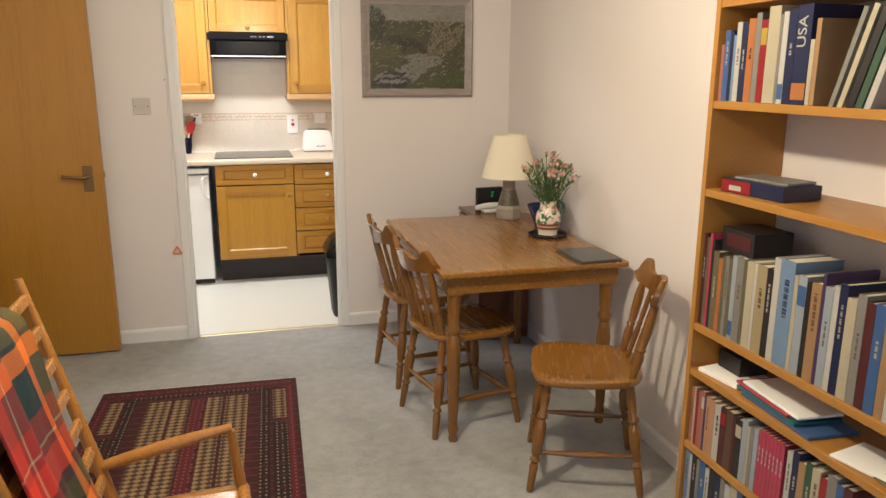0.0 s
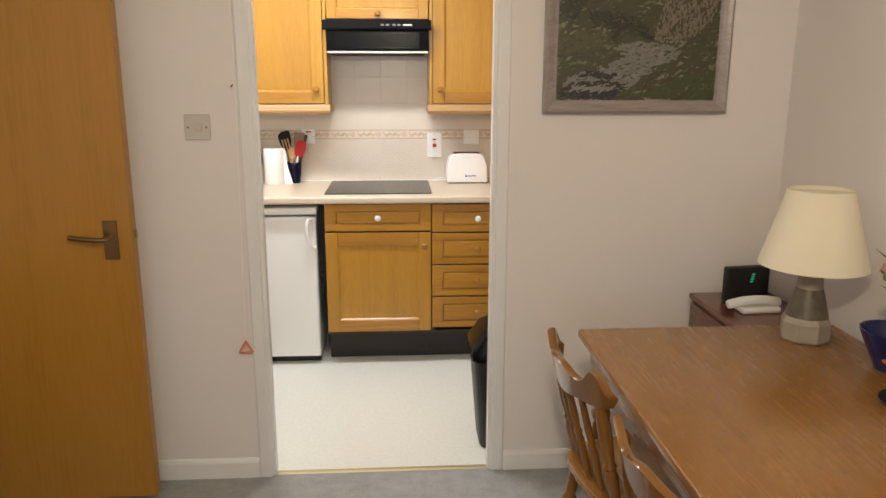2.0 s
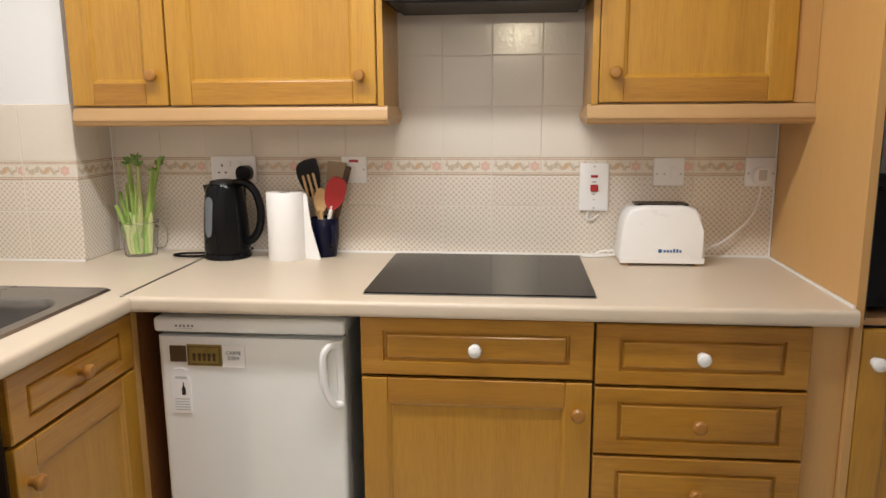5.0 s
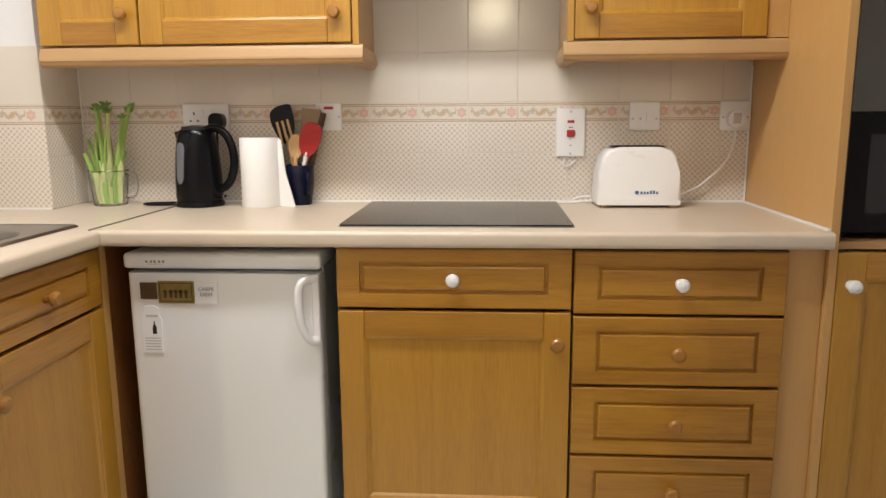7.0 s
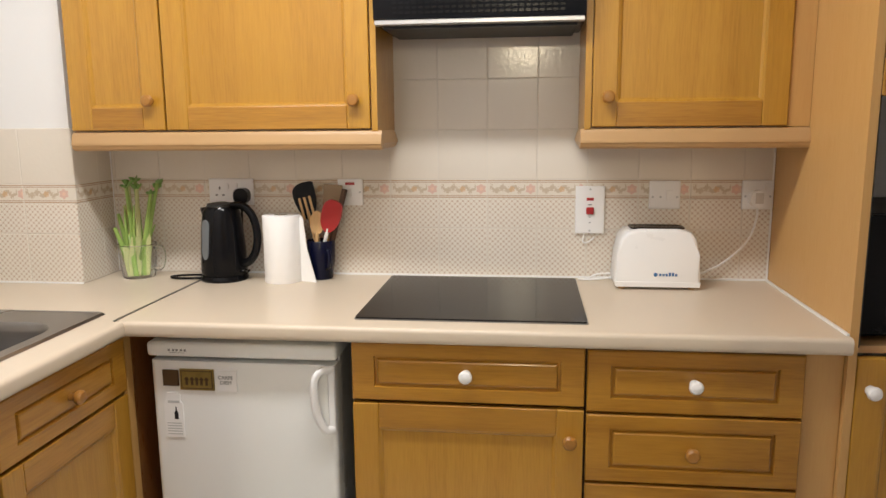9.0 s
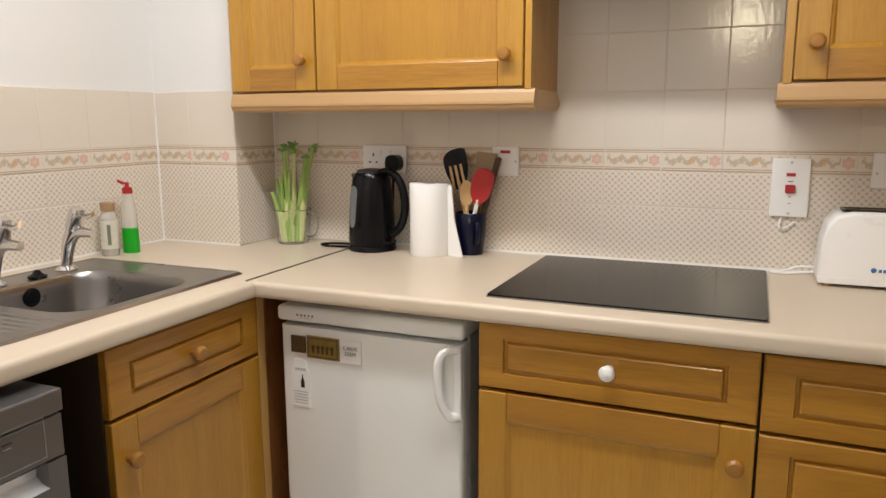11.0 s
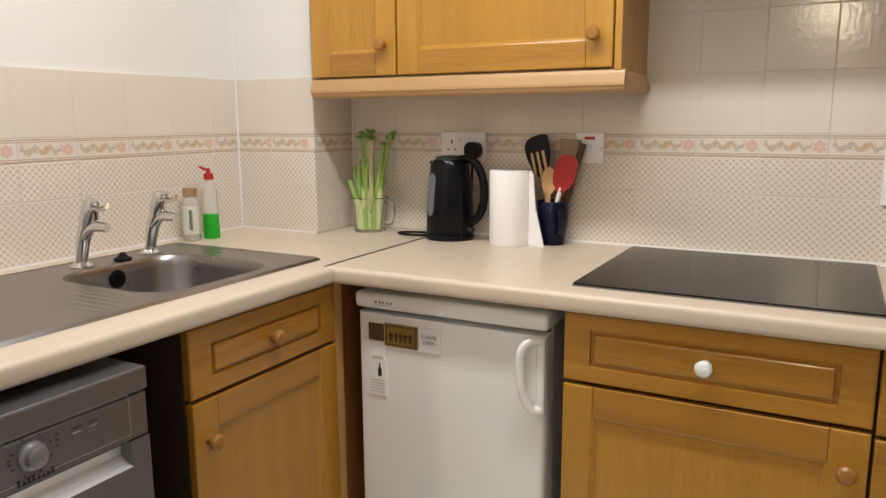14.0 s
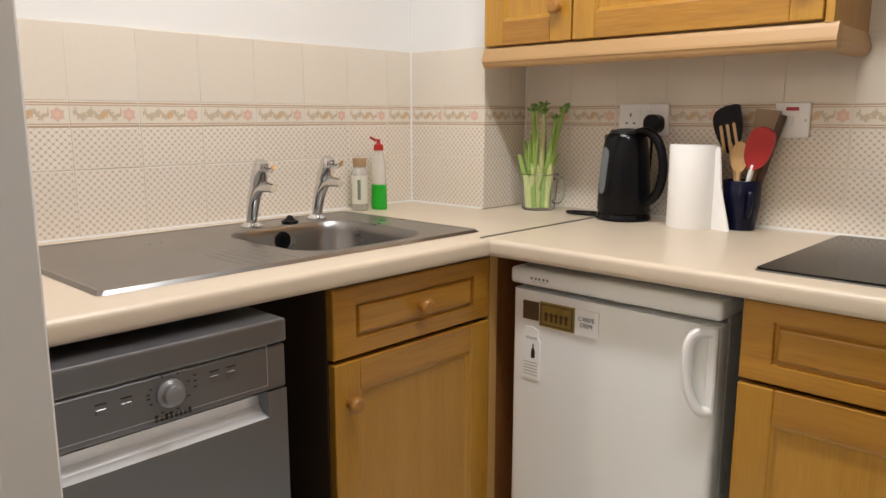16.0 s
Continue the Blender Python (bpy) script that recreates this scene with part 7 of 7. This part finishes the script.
ROWS_Z = [(0.912, 1.058, TILE_L), (1.058, 1.148, TILE_L), (1.148, 1.205, TILE_B), (1.205, 1.351, TILE_P)]
MORE_Z = [(1.351, 1.497, TILE_P), (1.497, 1.643, TILE_P), (1.643, 1.789, TILE_P)]
jitter = random.Random(3)


def lay(parent, m, u0, u1, first, pitch, rows):
    """Tiles along a wall from u0 to u1; joints at first + k * pitch."""
    k = math.floor((u0 - first) / pitch)
    while first + k * pitch < u1 - 0.004:
        a, b = max(u0, first + k * pitch), min(u1, first + (k + 1) * pitch)
        k += 1
        if b - a < 0.006:
            continue
        for z0, z1, material in rows:
            ob = new("tile", tile_mesh(b - a, z1 - z0, material))
            ob.parent = parent
            ob.matrix_basis = m @ pose(a, 0.0, z0) @ pose(0, jitter.uniform(-0.0003, 0.0003), 0, jitter.uniform(-0.22, 0.22), 0, jitter.uniform(-0.22, 0.22))


def grout(name, bm):
    tagged(part(name, bm, GROUT), "cream tile grout", "grout", "", "structure")


def tiled(name):
    return bpy.data.objects[name]


grout("trim_grout_north", join(B(-0.724, 1.284, KY1 - 0.0071, KY1, 0.911, 1.353), B(0.16, 0.76, KY1 - 0.0071, KY1, 1.353, 1.66)))
lay(tiled("wall_kitchen_north"), pose(0, KY1, 0), -0.715, 1.283, 0.1755, 0.1465, ROWS_Z)
lay(tiled("wall_kitchen_north"), pose(0, KY1, 0), 0.1755, 0.7615, 0.1755, 0.1465, MORE_Z[:2])
grout("trim_grout_west", B(KX0, KX0 + 0.0071, KY0, 7.679, 0.911, 1.366))
WEST = [(a, b if b < 1.3 else 1.366, c) for a, b, c in ROWS_Z]
lay(tiled("wall_kitchen_west"), pose(KX0, 0, 0, 0, 0, 90), KY0, 7.671, 6.662, 0.1515, WEST)
grout("trim_grout_boxing", join(B(KX0, -0.724, 7.6719, 7.679, 0.911, 1.366), B(-0.724, -0.7169, 7.679, KY1, 0.911, 1.366)))
lay(tiled("wall_corner_boxing"), pose(0, 7.679, 0), KX0 + 0.008, -0.716, -0.882, 0.166, WEST)
lay(tiled("wall_corner_boxing"), pose(-0.724, 0, 0, 0, 0, 90), 7.671, KY1 - 0.008, 7.79, 0.119, WEST)
